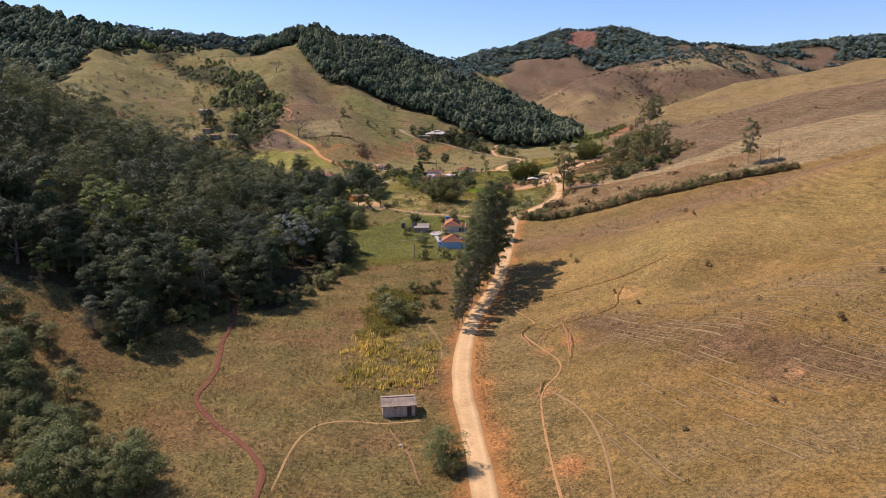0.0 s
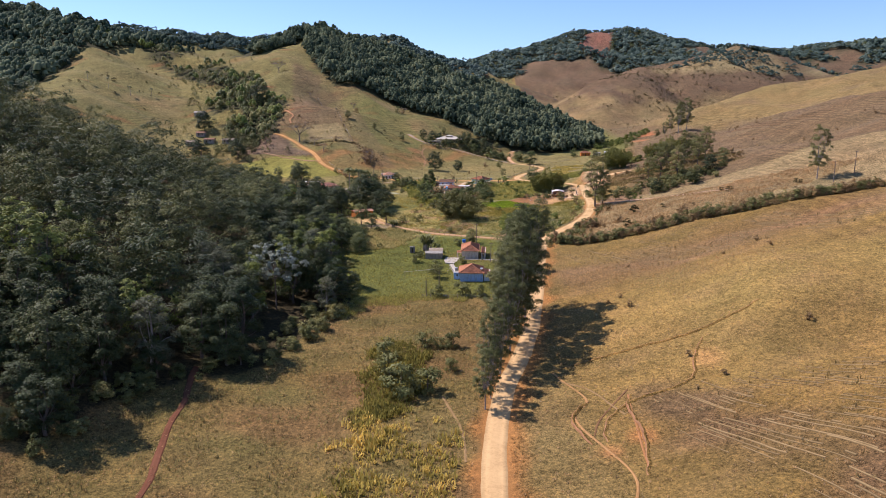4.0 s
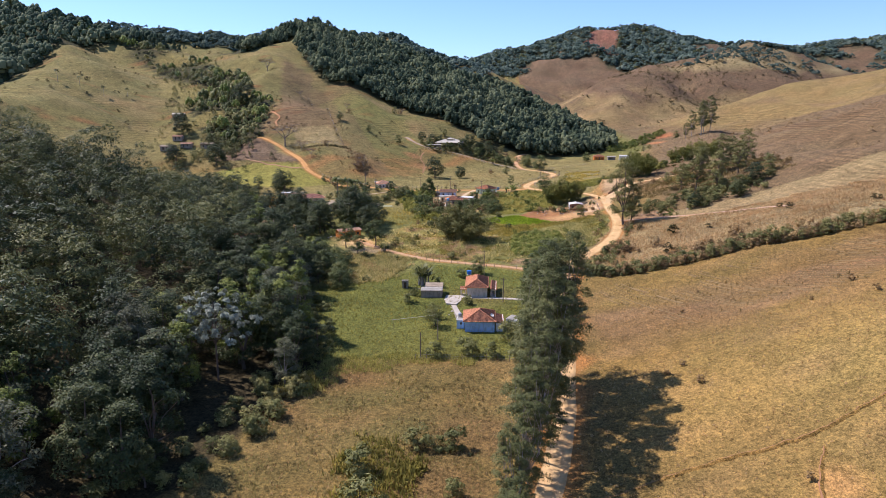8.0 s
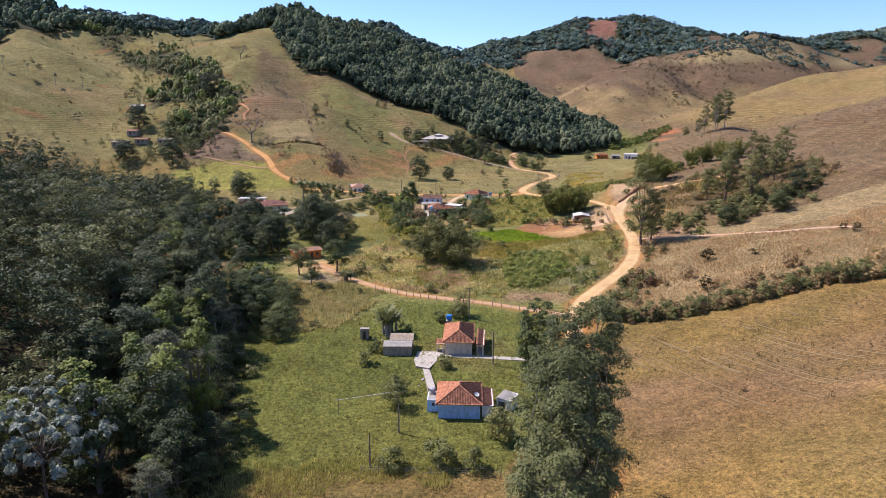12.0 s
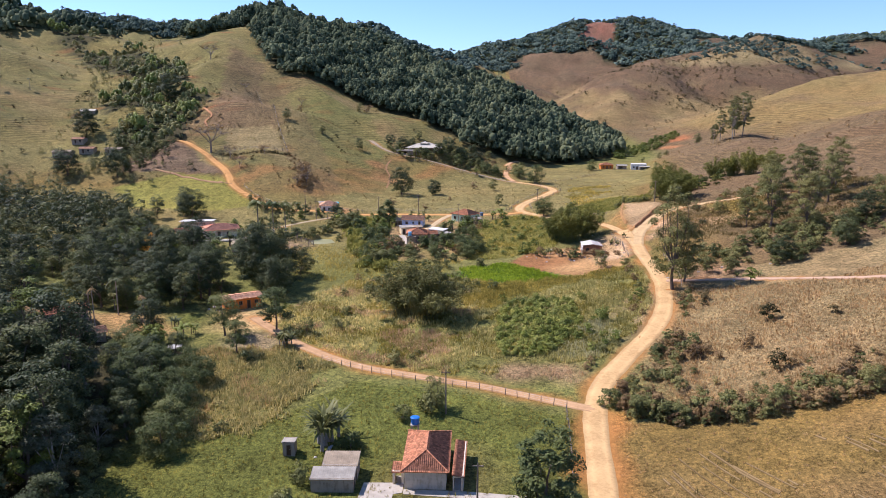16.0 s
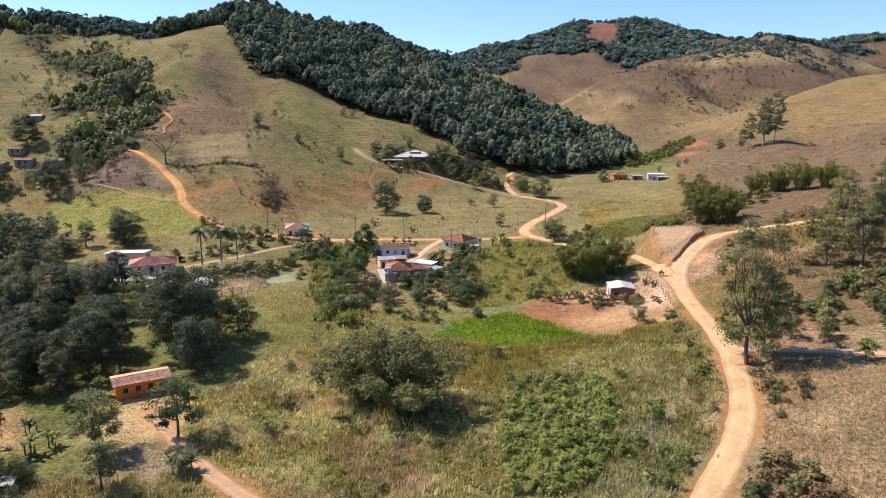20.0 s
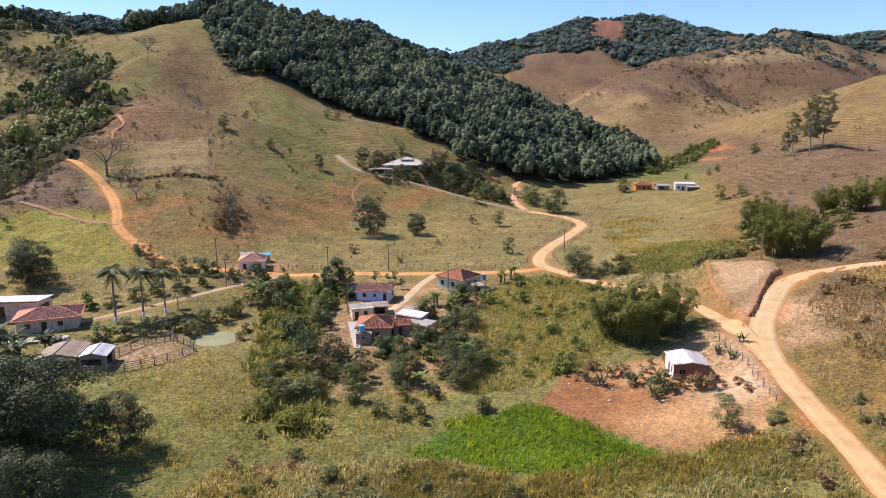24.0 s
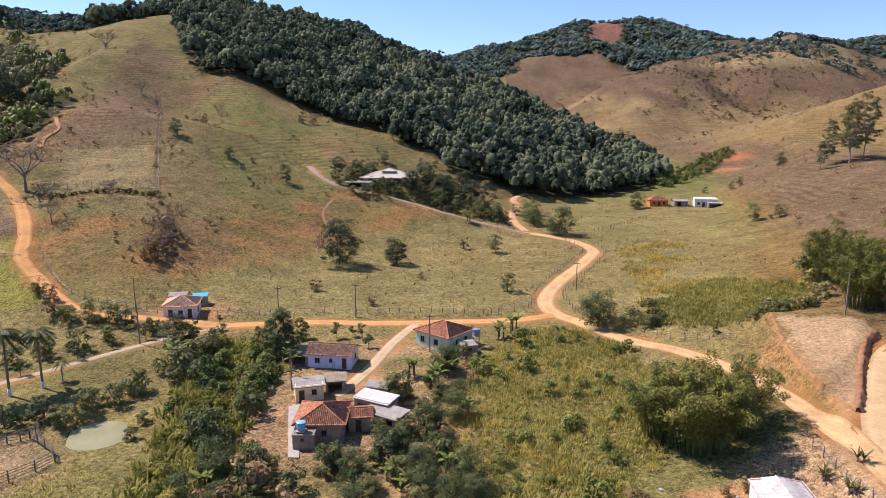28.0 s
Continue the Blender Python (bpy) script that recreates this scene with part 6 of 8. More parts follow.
for px, py, s in ((-59.4, 297, 0.55), (-64.6, 297, 0.6), (-52, 287, 0.5), (-69, 301, 0.4), (-54, 295, 0.55), (-58, 305, 0.42), (-66, 308, 0.4), (-69, 294, 0.5), (-75, 299, 0.42), (-80, 305, 0.36), (-77, 309, 0.3), (-50.5, 280, 0.5),
                  (-56, 289, 0.6), (-61, 291, 0.65), (-57, 282, 0.65), (-52, 301, 0.35), (-63, 303, 0.45), (-53, 276, 0.6)):  # ragged lower trees in front of the cottage
    random.choice(WOOD + OLIVE).at(px, py, s)
for px, py, s in ((-48, 283, 0.75), (-50, 289, 0.8), (-49, 295.5, 0.7), (-47, 278, 0.8), (-53, 300, 0.65), (-46, 272.5, 0.8), (-55, 293, 0.85), (-52, 284, 0.9), (-59, 301, 0.6), (-58, 287, 0.9), (-62, 296, 0.8)):
    random.choice(ROUND).at(px, py, s, tall=random.uniform(0.9, 1.2))

for px, py, s in ((-55, 360, 1.15), (-63, 367, 0.95), (-49, 366, 0.6)):
    random.choice(BIG).at(px, py, s)

for px, py, s in ((-90, 462, 1.6), (-86, 457, 1.9), (-82, 454, 1.7), (-77, 453, 1.9), (-72, 452.5, 1.6), (-94, 465, 1.4), (-68, 451.5, 1.3)):  # growth that screens the lane
    random.choice(SHRUB + DARK_SHRUB + DRY_SHRUB).at(px, py, s)
for px, py, s in ((-80, 434, 1.5), (-76, 437, 1.3), (-72, 441, 1.5), (-68, 445, 1.2), (-84, 430, 1.4), (-62, 450, 1.1), (-78, 440, 1.2), (-88, 428, 1.5)):  # bushes behind the palms
    random.choice(SHRUB + DARK_SHRUB + LIGHT_SHRUB).at(px, py, s)

# ---------------------------------------------------------------- building parts
def part(name, bm, material, parent, label=""):
    """One mesh object under a thing or a part; bm is a bmesh or (vertices, faces)."""
    if isinstance(bm, bmesh.types.BMesh):
        me = bpy.data.meshes.new(name)
        bm.to_mesh(me)
        bm.free()
        me.materials.append(material)
    else:
        me = mesh_from(name, bm[0], bm[1], [material])
    o = new(name, me)
    o.parent = parent
    if label:
        o["label"] = label
    return o


def shared(name, me, parent, m):
    """Another object on the same mesh, at a pose in its parent."""
    o = new(name, me)
    o.parent = parent
    o.matrix_local = m
    return o


def boxes(*dims, bevel=0.0):
    """Boxes given as (x0, x1, y0, y1, z0, z1), joined into one mesh."""
    bm = bmesh.new()
    for x0, x1, y0, y1, z0, z1 in dims:
        made = bmesh.ops.create_cube(bm, size=1.0, matrix=Matrix.Translation(((x0 + x1) / 2, (y0 + y1) / 2, (z0 + z1) / 2)) @ Matrix.Diagonal((x1 - x0, y1 - y0, z1 - z0, 1)))
    if bevel:
        bmesh.ops.bevel(bm, geom=bm.edges[:], offset=bevel, segments=1, affect="EDGES")
    return bm


def lathe(profile, sides=16):
    """A turned shape from (radius, height) pairs."""
    bm = bmesh.new()
    rings = [[bm.verts.new((r * math.cos(2 * math.pi * k / sides), r * math.sin(2 * math.pi * k / sides), z)) for k in range(sides)] for r, z in profile]
    for a, b in zip(rings, rings[1:]):
        for k in range(sides):
            bm.faces.new((a[k], a[(k + 1) % sides], b[(k + 1) % sides], b[k]))
    bm.faces.new(rings[0][::-1])
    bm.faces.new(rings[-1])
    return bm


def wall(parent, a, b, h, openings, material, gable=0.0, thick=0.16, name="wall"):
    """A wall from plan point a to b with real openings (from, width, sill, height); gable: height of its triangular top."""
    length = math.dist(a, b)
    us = sorted({0, length, *(o[0] for o in openings), *(o[0] + o[1] for o in openings)})
    vs = sorted({-0.7, h, *(o[2] for o in openings), *(o[2] + o[3] for o in openings)})
    cells = []
    for u0, u1 in zip(us, us[1:]):
        for v0, v1 in zip(vs, vs[1:]):
            um, vm = (u0 + u1) / 2, (v0 + v1) / 2
            if not any(o[0] < um < o[0] + o[1] and o[2] < vm < o[2] + o[3] for o in openings):
                cells.append((u0, u1, 0, thick, v0, v1))
    bm = boxes(*cells)
    if gable:
        v = [bm.verts.new(p) for y in (0, thick) for p in ((0, y, h), (length, y, h), (length / 2, y, h + gable))]
        bm.faces.new((v[0], v[1], v[2])), bm.faces.new((v[5], v[4], v[3]))
        for i, j in ((0, 1), (1, 2), (2, 0)):
            bm.faces.new((v[j], v[i], v[i + 3], v[j + 3]))
    bmesh.ops.remove_doubles(bm, verts=bm.verts, dist=0.0005)
    o = part(name, bm, material, parent)
    o.matrix_local = Matrix.Translation((a[0], a[1], 0)) @ Matrix.Rotation(math.atan2(b[1] - a[1], b[0] - a[0]), 4, "Z")
    return o


def opening(parent, a, b, o, thick=0.16):
    """The door or window of an opening: frame and leaf, or frame and pane."""
    u, w, sill, high, kind = o
    m = Matrix.Translation((a[0], a[1], 0)) @ Matrix.Rotation(math.atan2(b[1] - a[1], b[0] - a[0]), 4, "Z")
    f = 0.07
    frame_boxes = [(u, u + f, -0.02, 0.10, sill, sill + high), (u + w - f, u + w, -0.02, 0.10, sill, sill + high), (u + f, u + w - f, -0.02, 0.10, sill + high - f, sill + high)]
    if kind == "gap":
        return
    if kind == "door":
        d = part("door", boxes((u + f, u + w - f, 0.04, 0.09, sill, sill + high - f)), DOOR, parent)
        d.matrix_local = m
        part("door_frame", boxes(*frame_boxes), FRAME, d)
        part("handle", boxes((u + w - 0.22, u + w - 0.14, 0.0, 0.04, sill + 0.95, sill + 1.02)), METAL, d)
    else:
        frame_boxes.append((u + f, u + w - f, -0.02, 0.10, sill, sill + f))
        frame_boxes.append((u + w / 2 - 0.025, u + w / 2 + 0.025, 0.0, 0.08, sill + f, sill + high - f))
        d = part("window", boxes(*frame_boxes), FRAME, parent)
        d.matrix_local = m
        half = w / 2 - f - 0.025
        for k in (0, 1):
            x0 = u + f + k * (half + 0.05)
            part("pane", boxes((x0, x0 + half, 0.05, 0.06, sill + f, sill + high - f)), GLASS, d)
        part("window_sill", boxes((u - 0.06, u + w + 0.06, -0.09, -0.002, sill - 0.06, sill - 0.002)), FRAME, d)


def slope(eave_a, eave_b, ridge_a, ridge_b, wave, depth, course):
    """One roof slope of barrel tiles or corrugated sheet, in courses, cut off along the hips."""
    A, B, C, D = (np.array(p, float) for p in (eave_a, eave_b, ridge_a, ridge_b))
    e = (B - A) / np.linalg.norm(B - A)
    L = np.linalg.norm(B - A)
    sa, sb = (C - A) @ e, (D - A) @ e
    up = C - A - e * sa
    H = np.linalg.norm(up)
    up = up / H
    nor = np.cross(e, up)
    nor = nor if nor[2] > 0 else -nor
    s = np.linspace(0, L, max(8, int(L / wave * 4)))
    left = s / sa if sa > 0.02 else np.full_like(s, 9)
    right = (L - s) / (L - sb) if L - sb > 0.02 else np.full_like(s, 9)
    top = H * np.clip(np.minimum(left, right), 0, 1)
    n = max(2, int(H / course))
    rows = []
    for k in range(n):
        for q in (0.0, 0.97):
            v = np.minimum((k + q) * H / n, top)
            lift = depth * np.cos(s * 2 * np.pi / wave) + 0.035 * (1 - q)
            rows.append(A + e * s[:, None] + up * v[:, None] + nor * lift[:, None])
    m, r = len(s), len(rows)
    up_side = np.stack(rows).reshape(-1, 3)
    i = (np.arange(r - 1)[:, None] * m + np.arange(m - 1)[None, :]).ravel()
    f = np.stack([i, i + 1, i + m + 1, i + m], 1)
    # the underside, and the lip along the eave
    low = np.array([A - nor * 0.09, B - nor * 0.09, D - nor * 0.09, C - nor * 0.09])
    v = np.concatenate([up_side, low])
    b = len(up_side)
    f = np.concatenate([f, [[b, b + 3, b + 2, b + 1], [0, b, b + 1, m - 1]]])
    return v, f


def cap_line(points, r=0.11):
    return tubes([[(*p, r) for p in points]], 6)


def roofing(parent, x0, x1, y0, y1, h, rise, kind, material, tile=True, over=0.45, caps=True):
    """A hip, gable or single-pitch roof over a plan rectangle."""
    wave, depth, course = (0.27, 0.05, 0.42) if tile else (0.30, 0.022, 1.6)
    a, b, c, d = x0 - over, x1 + over, y0 - over, y1 + over
    w, l = b - a, d - c
    z = h - 0.10
    lines = []
    if kind == "hip":
        if l >= w:
            p, q = ((a + b) / 2, c + w / 2, z + rise), ((a + b) / 2, d - w / 2, z + rise)
            if q[1] - p[1] < 0.3:
                p = q = ((a + b) / 2, (c + d) / 2, z + rise)
            faces = [((a, c, z), (b, c, z), p, p), ((b, c, z), (b, d, z), p, q), ((b, d, z), (a, d, z), q, q), ((a, d, z), (a, c, z), q, p)]
        else:
            p, q = (a + l / 2, (c + d) / 2, z + rise), (b - l / 2, (c + d) / 2, z + rise)
            faces = [((a, c, z), (b, c, z), p, q), ((b, c, z), (b, d, z), q, q), ((b, d, z), (a, d, z), q, p), ((a, d, z), (a, c, z), p, p)]
        if p == q:
            lines = [[(a, c, z), p], [(b, c, z), p], [(a, d, z), p], [(b, d, z), p]]
        elif l >= w:
            lines = [[(a, c, z), p], [(b, c, z), p], [(a, d, z), q], [(b, d, z), q], [p, q]]
        else:
            lines = [[(a, c, z), p], [(a, d, z), p], [(b, c, z), q], [(b, d, z), q], [p, q]]
    elif kind == "gable_x":  # ridge along x
        p, q = (a, (c + d) / 2, z + rise), (b, (c + d) / 2, z + rise)
        faces = [((a, c, z), (b, c, z), p, q), ((b, d, z), (a, d, z), q, p)]
        lines = [[p, q]]
    elif kind == "gable_y":  # ridge along y
        p, q = ((a + b) / 2, c, z + rise), ((a + b) / 2, d, z + rise)
        faces = [((b, c, z), (b, d, z), p, q), ((a, d, z), (a, c, z), q, p)]
        lines = [[p, q]]
    else:  # a single pitch, low at the front ("shed"), at the back ("shed_b") or at the right ("shed_r")
        lo, hi = z, z + rise
        faces = {"shed": [((a, c, lo), (b, c, lo), (a, d, hi), (b, d, hi))], "shed_b": [((b, d, lo), (a, d, lo), (b, c, hi), (a, c, hi))],
                 "shed_r": [((b, c, lo), (b, d, lo), (a, c, hi), (a, d, hi))]}[kind]
    for f in faces:
        part("roof_slope", slope(*f, wave, depth, course), material, parent)
    if caps:
        for line in lines:
            part("ridge_cap", cap_line([(px, py, pz + 0.05) for px, py, pz in line]), material, parent)


def house(name, label, x, y, turn, w, d, h, kind, rise, wall_mat, roof_mat, openings=(), tile=True, over=0.45, category="house", base=None, gable_mat=None, sides="fbrl"):
    """A house whose front left corner stands at (x, y); openings: (side, from, width, sill, height, kind)."""
    z = float(ground(float(x + w / 2), float(y + d / 2))) if base is None else base
    e = new(name)
    e.empty_display_size = 0.3
    e.matrix_world = Matrix.Translation((x, y, z)) @ Matrix.Rotation(radians(turn), 4, "Z")
    t = 0.16
    runs = {"f": ((0, 0), (w, 0)), "r": ((w, t), (w, d - t)), "b": ((w, d), (0, d)), "l": ((0, d - t), (0, t))}
    for side, (a, b) in runs.items():
        if side not in sides:
            continue
        mine = [o[1:] for o in openings if o[0] == side]
        g = rise * (d - 2 * t) / (d + 2 * over) if kind == "gable_x" and side in "rl" else rise * w / (w + 2 * over) if kind == "gable_y" and side in "fb" else 0.0
        mat = wall_mat.get(side, wall_mat["f"]) if isinstance(wall_mat, dict) else wall_mat
        wall(e, a, b, h, mine, mat, max(0, g - 0.1))
        for o in mine:
            opening(e, a, b, o)
    part("floor_slab", boxes((0.16, w - 0.16, 0.16, d - 0.16, -0.6, 0.06)), CONCRETE, e)
    roofing(e, 0, w, 0, d, h, rise, kind, roof_mat, tile, over)
    return tagged(e, label, category)


def stained(name, c, streak=0.35, scale=1.2):
    """Old limewash or plaster, with streaks of dirt that run down and blotches."""
    m = Mat(name, 0.9)
    co = m.node("ShaderNodeMapping", Vector=m.coords())
    co.inputs["Scale"].default_value = (1.0, 1.0, 0.22)
    runs, blot, fine = m.noise(2.2, 5, 0.6, co.outputs[0]), m.noise(scale, 5), m.noise(14, 3)
    f = m.math("ADD", m.math("MULTIPLY", runs, 0.5), m.math("MULTIPLY", blot, 0.5))
    dirt = tuple(v * (1 - streak) * k for v, k in zip(c, (1.0, 0.93, 0.82)))
    m.color(m.ramp(f, [(0.36, dirt), (0.52, c), (0.8, tuple(min(0.92, v * 1.08) for v in c))]))
    m.bump(fine, 0.2, 0.02)
    return m.m


def tiles_material(name, c, moss):
    """Fired clay tiles: every few tiles another tone, with dark lichen."""
    m = Mat(name, 0.95)
    m.b.inputs["Specular IOR Level"].default_value = 0.06
    co = m.coords()
    cell = m.node("ShaderNodeTexVoronoi", Vector=co, Scale=3.2)
    tone = m.ramp(cell.outputs["Color"], [(0.1, tuple(v * 0.62 for v in c)), (0.5, c), (0.95, tuple(min(0.9, v * 1.45) for v in c))])
    lich = m.ramp(m.noise(1.3, 7, 0.8), [(0.46, (0, 0, 0)), (0.66, (1, 1, 1))])
    m.color(m.mix(m.math("MULTIPLY", lich, moss), tone, (0.085, 0.060, 0.045)))
    m.bump(m.noise(9, 3), 0.4, 0.03)
    return m.m


def brick_material():
    m = Mat("hollow_brick", 0.9)
    b = m.node("ShaderNodeTexBrick", Vector=m.coords())
    mp = m.node("ShaderNodeMapping", Vector=m.coords())
    mp.inputs["Rotation"].default_value = (radians(90), 0, 0)
    m.t.links.new(mp.outputs[0], b.inputs["Vector"])
    b.inputs["Color1"].default_value, b.inputs["Color2"].default_value, b.inputs["Mortar"].default_value = (0.33, 0.13, 0.065, 1), (0.24, 0.10, 0.055, 1), (0.36, 0.27, 0.2, 1)
    b.inputs["Scale"].default_value, b.inputs["Brick Width"].default_value, b.inputs["Row Height"].default_value, b.inputs["Mortar Size"].default_value = 1.0, 0.3, 0.2, 0.012
    m.color(m.mix(0.35, b.outputs["Color"], m.ramp(m.noise(1.3), [(0.35, (0.15, 0.07, 0.04)), (0.7, (0.40, 0.19, 0.11))])))
    m.bump(b.outputs["Fac"], 0.3, -0.02)
    return m.m


TERRACOTTA = tiles_material("clay_tiles", (0.50, 0.21, 0.11), 0.55)
OLD_TILES = tiles_material("weathered_clay_tiles", (0.40, 0.22, 0.13), 0.7)
PINK_TILES = tiles_material("rosy_clay_tiles", (0.84, 0.42, 0.24), 0.18)
FIBRE = plain("fibre_cement", (0.36, 0.275, 0.18), 0.9, vary=0.35, scale=0.8)
GREY_SHEET = plain("grey_sheet", (0.38, 0.335, 0.265), 0.9, vary=0.3, scale=0.9)
WHITE_SHEET = plain("white_sheet", (0.64, 0.60, 0.52), 0.85, vary=0.16, scale=0.8)
CREAM_ROOF = plain("cream_roof", (0.60, 0.52, 0.39), 0.7, vary=0.15, scale=0.4)
CONCRETE = plain("concrete", (0.45, 0.385, 0.295), 0.9, vary=0.25, scale=0.9)
WHITEWASH = stained("whitewash", (0.74, 0.72, 0.66), 0.3)
BLUE_WALL = stained("pale_blue_wall", (0.40, 0.56, 0.78), 0.25)
LILAC_WALL = stained("lilac_wall", (0.58, 0.67, 0.84), 0.25)
GREEN_WALL = stained("pale_green_wall", (0.52, 0.66, 0.50), 0.3)
YELLOW_WALL = stained("cream_yellow_wall", (0.80, 0.66, 0.40), 0.25)
ORANGE_WALL = stained("orange_wall", (0.66, 0.22, 0.05), 0.2)
CREAM_WALL = stained("cream_wall", (0.68, 0.57, 0.43), 0.3)
GREY_WALL = stained("grey_plaster", (0.34, 0.28, 0.21), 0.4)
BRICK = brick_material()
DOOR = plain("brown_door", (0.085, 0.05, 0.03), 0.6)
FRAME = plain("window_frame", (0.20, 0.16, 0.12), 0.6)
METAL = plain("dull_metal", (0.45, 0.45, 0.45), 0.4, 0.9)
GLASS = plain("dark_glass", (0.02, 0.022, 0.025), 0.1, bump=0.0)
TIMBER = plain("grey_timber", (0.20, 0.155, 0.115), 0.9, vary=0.4)
TANK_BLUE = plain("blue_plastic", (0.02, 0.16, 0.48), 0.4, vary=0.1)
PALE_TANK = plain("pale_blue_plastic", (0.22, 0.50, 0.68), 0.4, vary=0.1)
TARP = plain("turquoise_tarp", (0.05, 0.45, 0.55), 0.5, vary=0.15)
POST = plain("weathered_post", (0.26, 0.20, 0.15), 0.9, vary=0.4)

# ---------------------------------------------------------------- houses of the near yard
house("hut", "small plastered hut with a brown fibre-cement roof", -15.6, 112.9, 10, 5.9, 4.2, 2.3, "gable_x", 0.75, stained("brown_plaster", (0.52, 0.40, 0.29)), plain("brown_sheet", (0.37, 0.275, 0.18), 0.95, vary=0.4, scale=0.9), [("f", 4.4, 0.85, 0.02, 1.95, "door"), ("f", 2.1, 0.35, 1.7, 0.3, "window")], tile=False, over=0.3, category="hut")

blue = house("house", "low blue-walled house with an orange clay-tile hip roof", -9.9, 239.8, 1, 6.9, 8.2, 2.75, "hip", 1.75, BLUE_WALL, TERRACOTTA,
             [("l", 1.2, 0.9, 0.9, 1.0, "window"), ("l", 5.0, 0.9, 0.02, 2.0, "door"), ("r", 1.0, 1.0, 0.9, 1.0, "window"), ("b", 2, 1.0, 0.9, 1.0, "window")])
house("lean_to", "tile-roofed lean-to against the blue house", -2.7, 240.6, 1, 1.9, 7.0, 2.1, "shed_r", 0.35, WHITEWASH, TERRACOTTA, [("r", 1.0, 1.0, 0.02, 1.9, "gap"), ("r", 3.6, 1.2, 0.02, 1.9, "gap")], over=0.12, category="lean-to", sides="fr", base=-2.4)
house("annex", "whitewashed annex with a flat cluttered roof", -11.9, 242.2, 1, 1.85, 3.6, 2.1, "shed", 0.12, {"f": BLUE_WALL, "l": WHITEWASH, "r": WHITEWASH, "b": WHITEWASH}, GREY_SHEET, [("f", 0.8, 0.45, 1.1, 0.5, "window")], tile=False, over=0.05, category="annex", base=-2.4)
house("wash_house", "white wash-house with a dark open doorway", -0.2, 243.4, -25, 2.6, 3.4, 2.2, "shed_r", 0.25, WHITEWASH, GREY_SHEET, [("f", 0.3, 1.3, 0.02, 1.7, "gap")], tile=False, over=0.1, category="outbuilding", base=-2.4)

cream = house("house", "small white-walled house with an orange tile roof", -10.0, 265.2, 0, 5.5, 10.8, 2.8, "hip", 1.5, {"f": CREAM_WALL, "l": WHITEWASH, "r": WHITEWASH, "b": WHITEWASH}, TERRACOTTA,
              [("l", 1.5, 0.9, 0.02, 2.0, "door"), ("r", 2.0, 1.0, 0.9, 1.0, "window"), ("r", 4.6, 0.9, 0.02, 2.0, "door")], base=-1.0)
house("porch", "narrow tile-roofed porch beside the white house", -3.6, 265.0, -2, 1.4, 9.6, 2.2, "shed_r", 0.3, CREAM_WALL, TERRACOTTA, [("r", 0.4, 2.6, 0.3, 1.7, "gap"), ("r", 3.6, 2.6, 0.3, 1.7, "gap"), ("f", 0.2, 0.9, 0.02, 1.9, "gap")], over=0.15, category="porch", sides="fr", base=-1.0)
house("lean_to", "little tile-roofed lean-to over a doorway", -11.7, 266.3, 0, 1.5, 2.2, 1.9, "shed", 0.3, CREAM_WALL, TERRACOTTA, [("f", 0.3, 0.9, 0.02, 1.7, "gap")], over=0.15, category="lean-to", sides="fl", base=-1.0)

house("shed", "grey shed with a pale sheet roof", -22.2, 263.8, 2, 5.6, 2.6, 2.0, "shed", 0.35, GREY_WALL, GREY_SHEET, [("r", 0.5, 0.8, 0.02, 1.7, "door")], tile=False, over=0.12, category="shed", base=-1.0)
house("shed", "open-sided shed with a brownish sheet roof", -21.2, 266.8, 2, 4.6, 3.2, 2.3, "shed", 0.4, GREY_WALL, FIBRE, [("f", 0.6, 1.2, 0.02, 1.7, "gap")], tile=False, over=0.15, category="shed", base=-1.0)
house("outhouse", "tiny grey outhouse with a sloping roof", -28.3, 272.6, 4, 1.7, 1.8, 2.0, "shed_b", 0.35, GREY_WALL, GREY_SHEET, [("f", 0.5, 0.7, 0.02, 1.7, "door")], tile=False, over=0.12, category="outhouse")

# ---------------------------------------------------------------- houses across the valley
house("house", "bright orange house with a long rosy tile roof", -58.6, 334.4, 33, 8.3, 4.4, 2.7, "gable_x", 0.5, ORANGE_WALL, PINK_TILES,
      [("f", 1.1, 0.8, 1.0, 0.9, "window"), ("f", 3.0, 0.85, 1.0, 0.95, "window"), ("f", 4.9, 0.85, 0.02, 2.0, "door"), ("f", 6.7, 0.85, 1.0, 0.9, "window"), ("r", 1.6, 0.9, 1.0, 0.9, "window")], base=1.4)
house("house", "pinkish plastered cottage with a red-brown tile roof", -91.0, 317.6, 38, 8.0, 4.8, 2.6, "gable_x", 0.65, stained("pinkish_plaster", (0.62, 0.40, 0.34)), TERRACOTTA,
      [("r", 0.7, 0.8, 0.9, 0.9, "window"), ("r", 2.6, 0.85, 0.02, 1.95, "door"), ("f", 5.5, 0.8, 0.9, 0.9, "window")])
house("shed", "low shed with a worn beige tile roof", -80.0, 309.2, 38, 5.6, 4.2, 2.0, "gable_x", 0.6, GREY_WALL, OLD_TILES, [("f", 0.8, 1.0, 0.02, 1.7, "gap"), ("r", 1.4, 0.8, 0.9, 0.7, "window")], category="shed")
house("shelter", "tiny shelter under a white sheet among the trees", -60.2, 306.8, 15, 2.3, 1.8, 1.7, "shed", 0.2, GREY_WALL, WHITE_SHEET, [("f", 0.4, 1.2, 0.02, 1.4, "gap")], tile=False, over=0.15, category="shed")
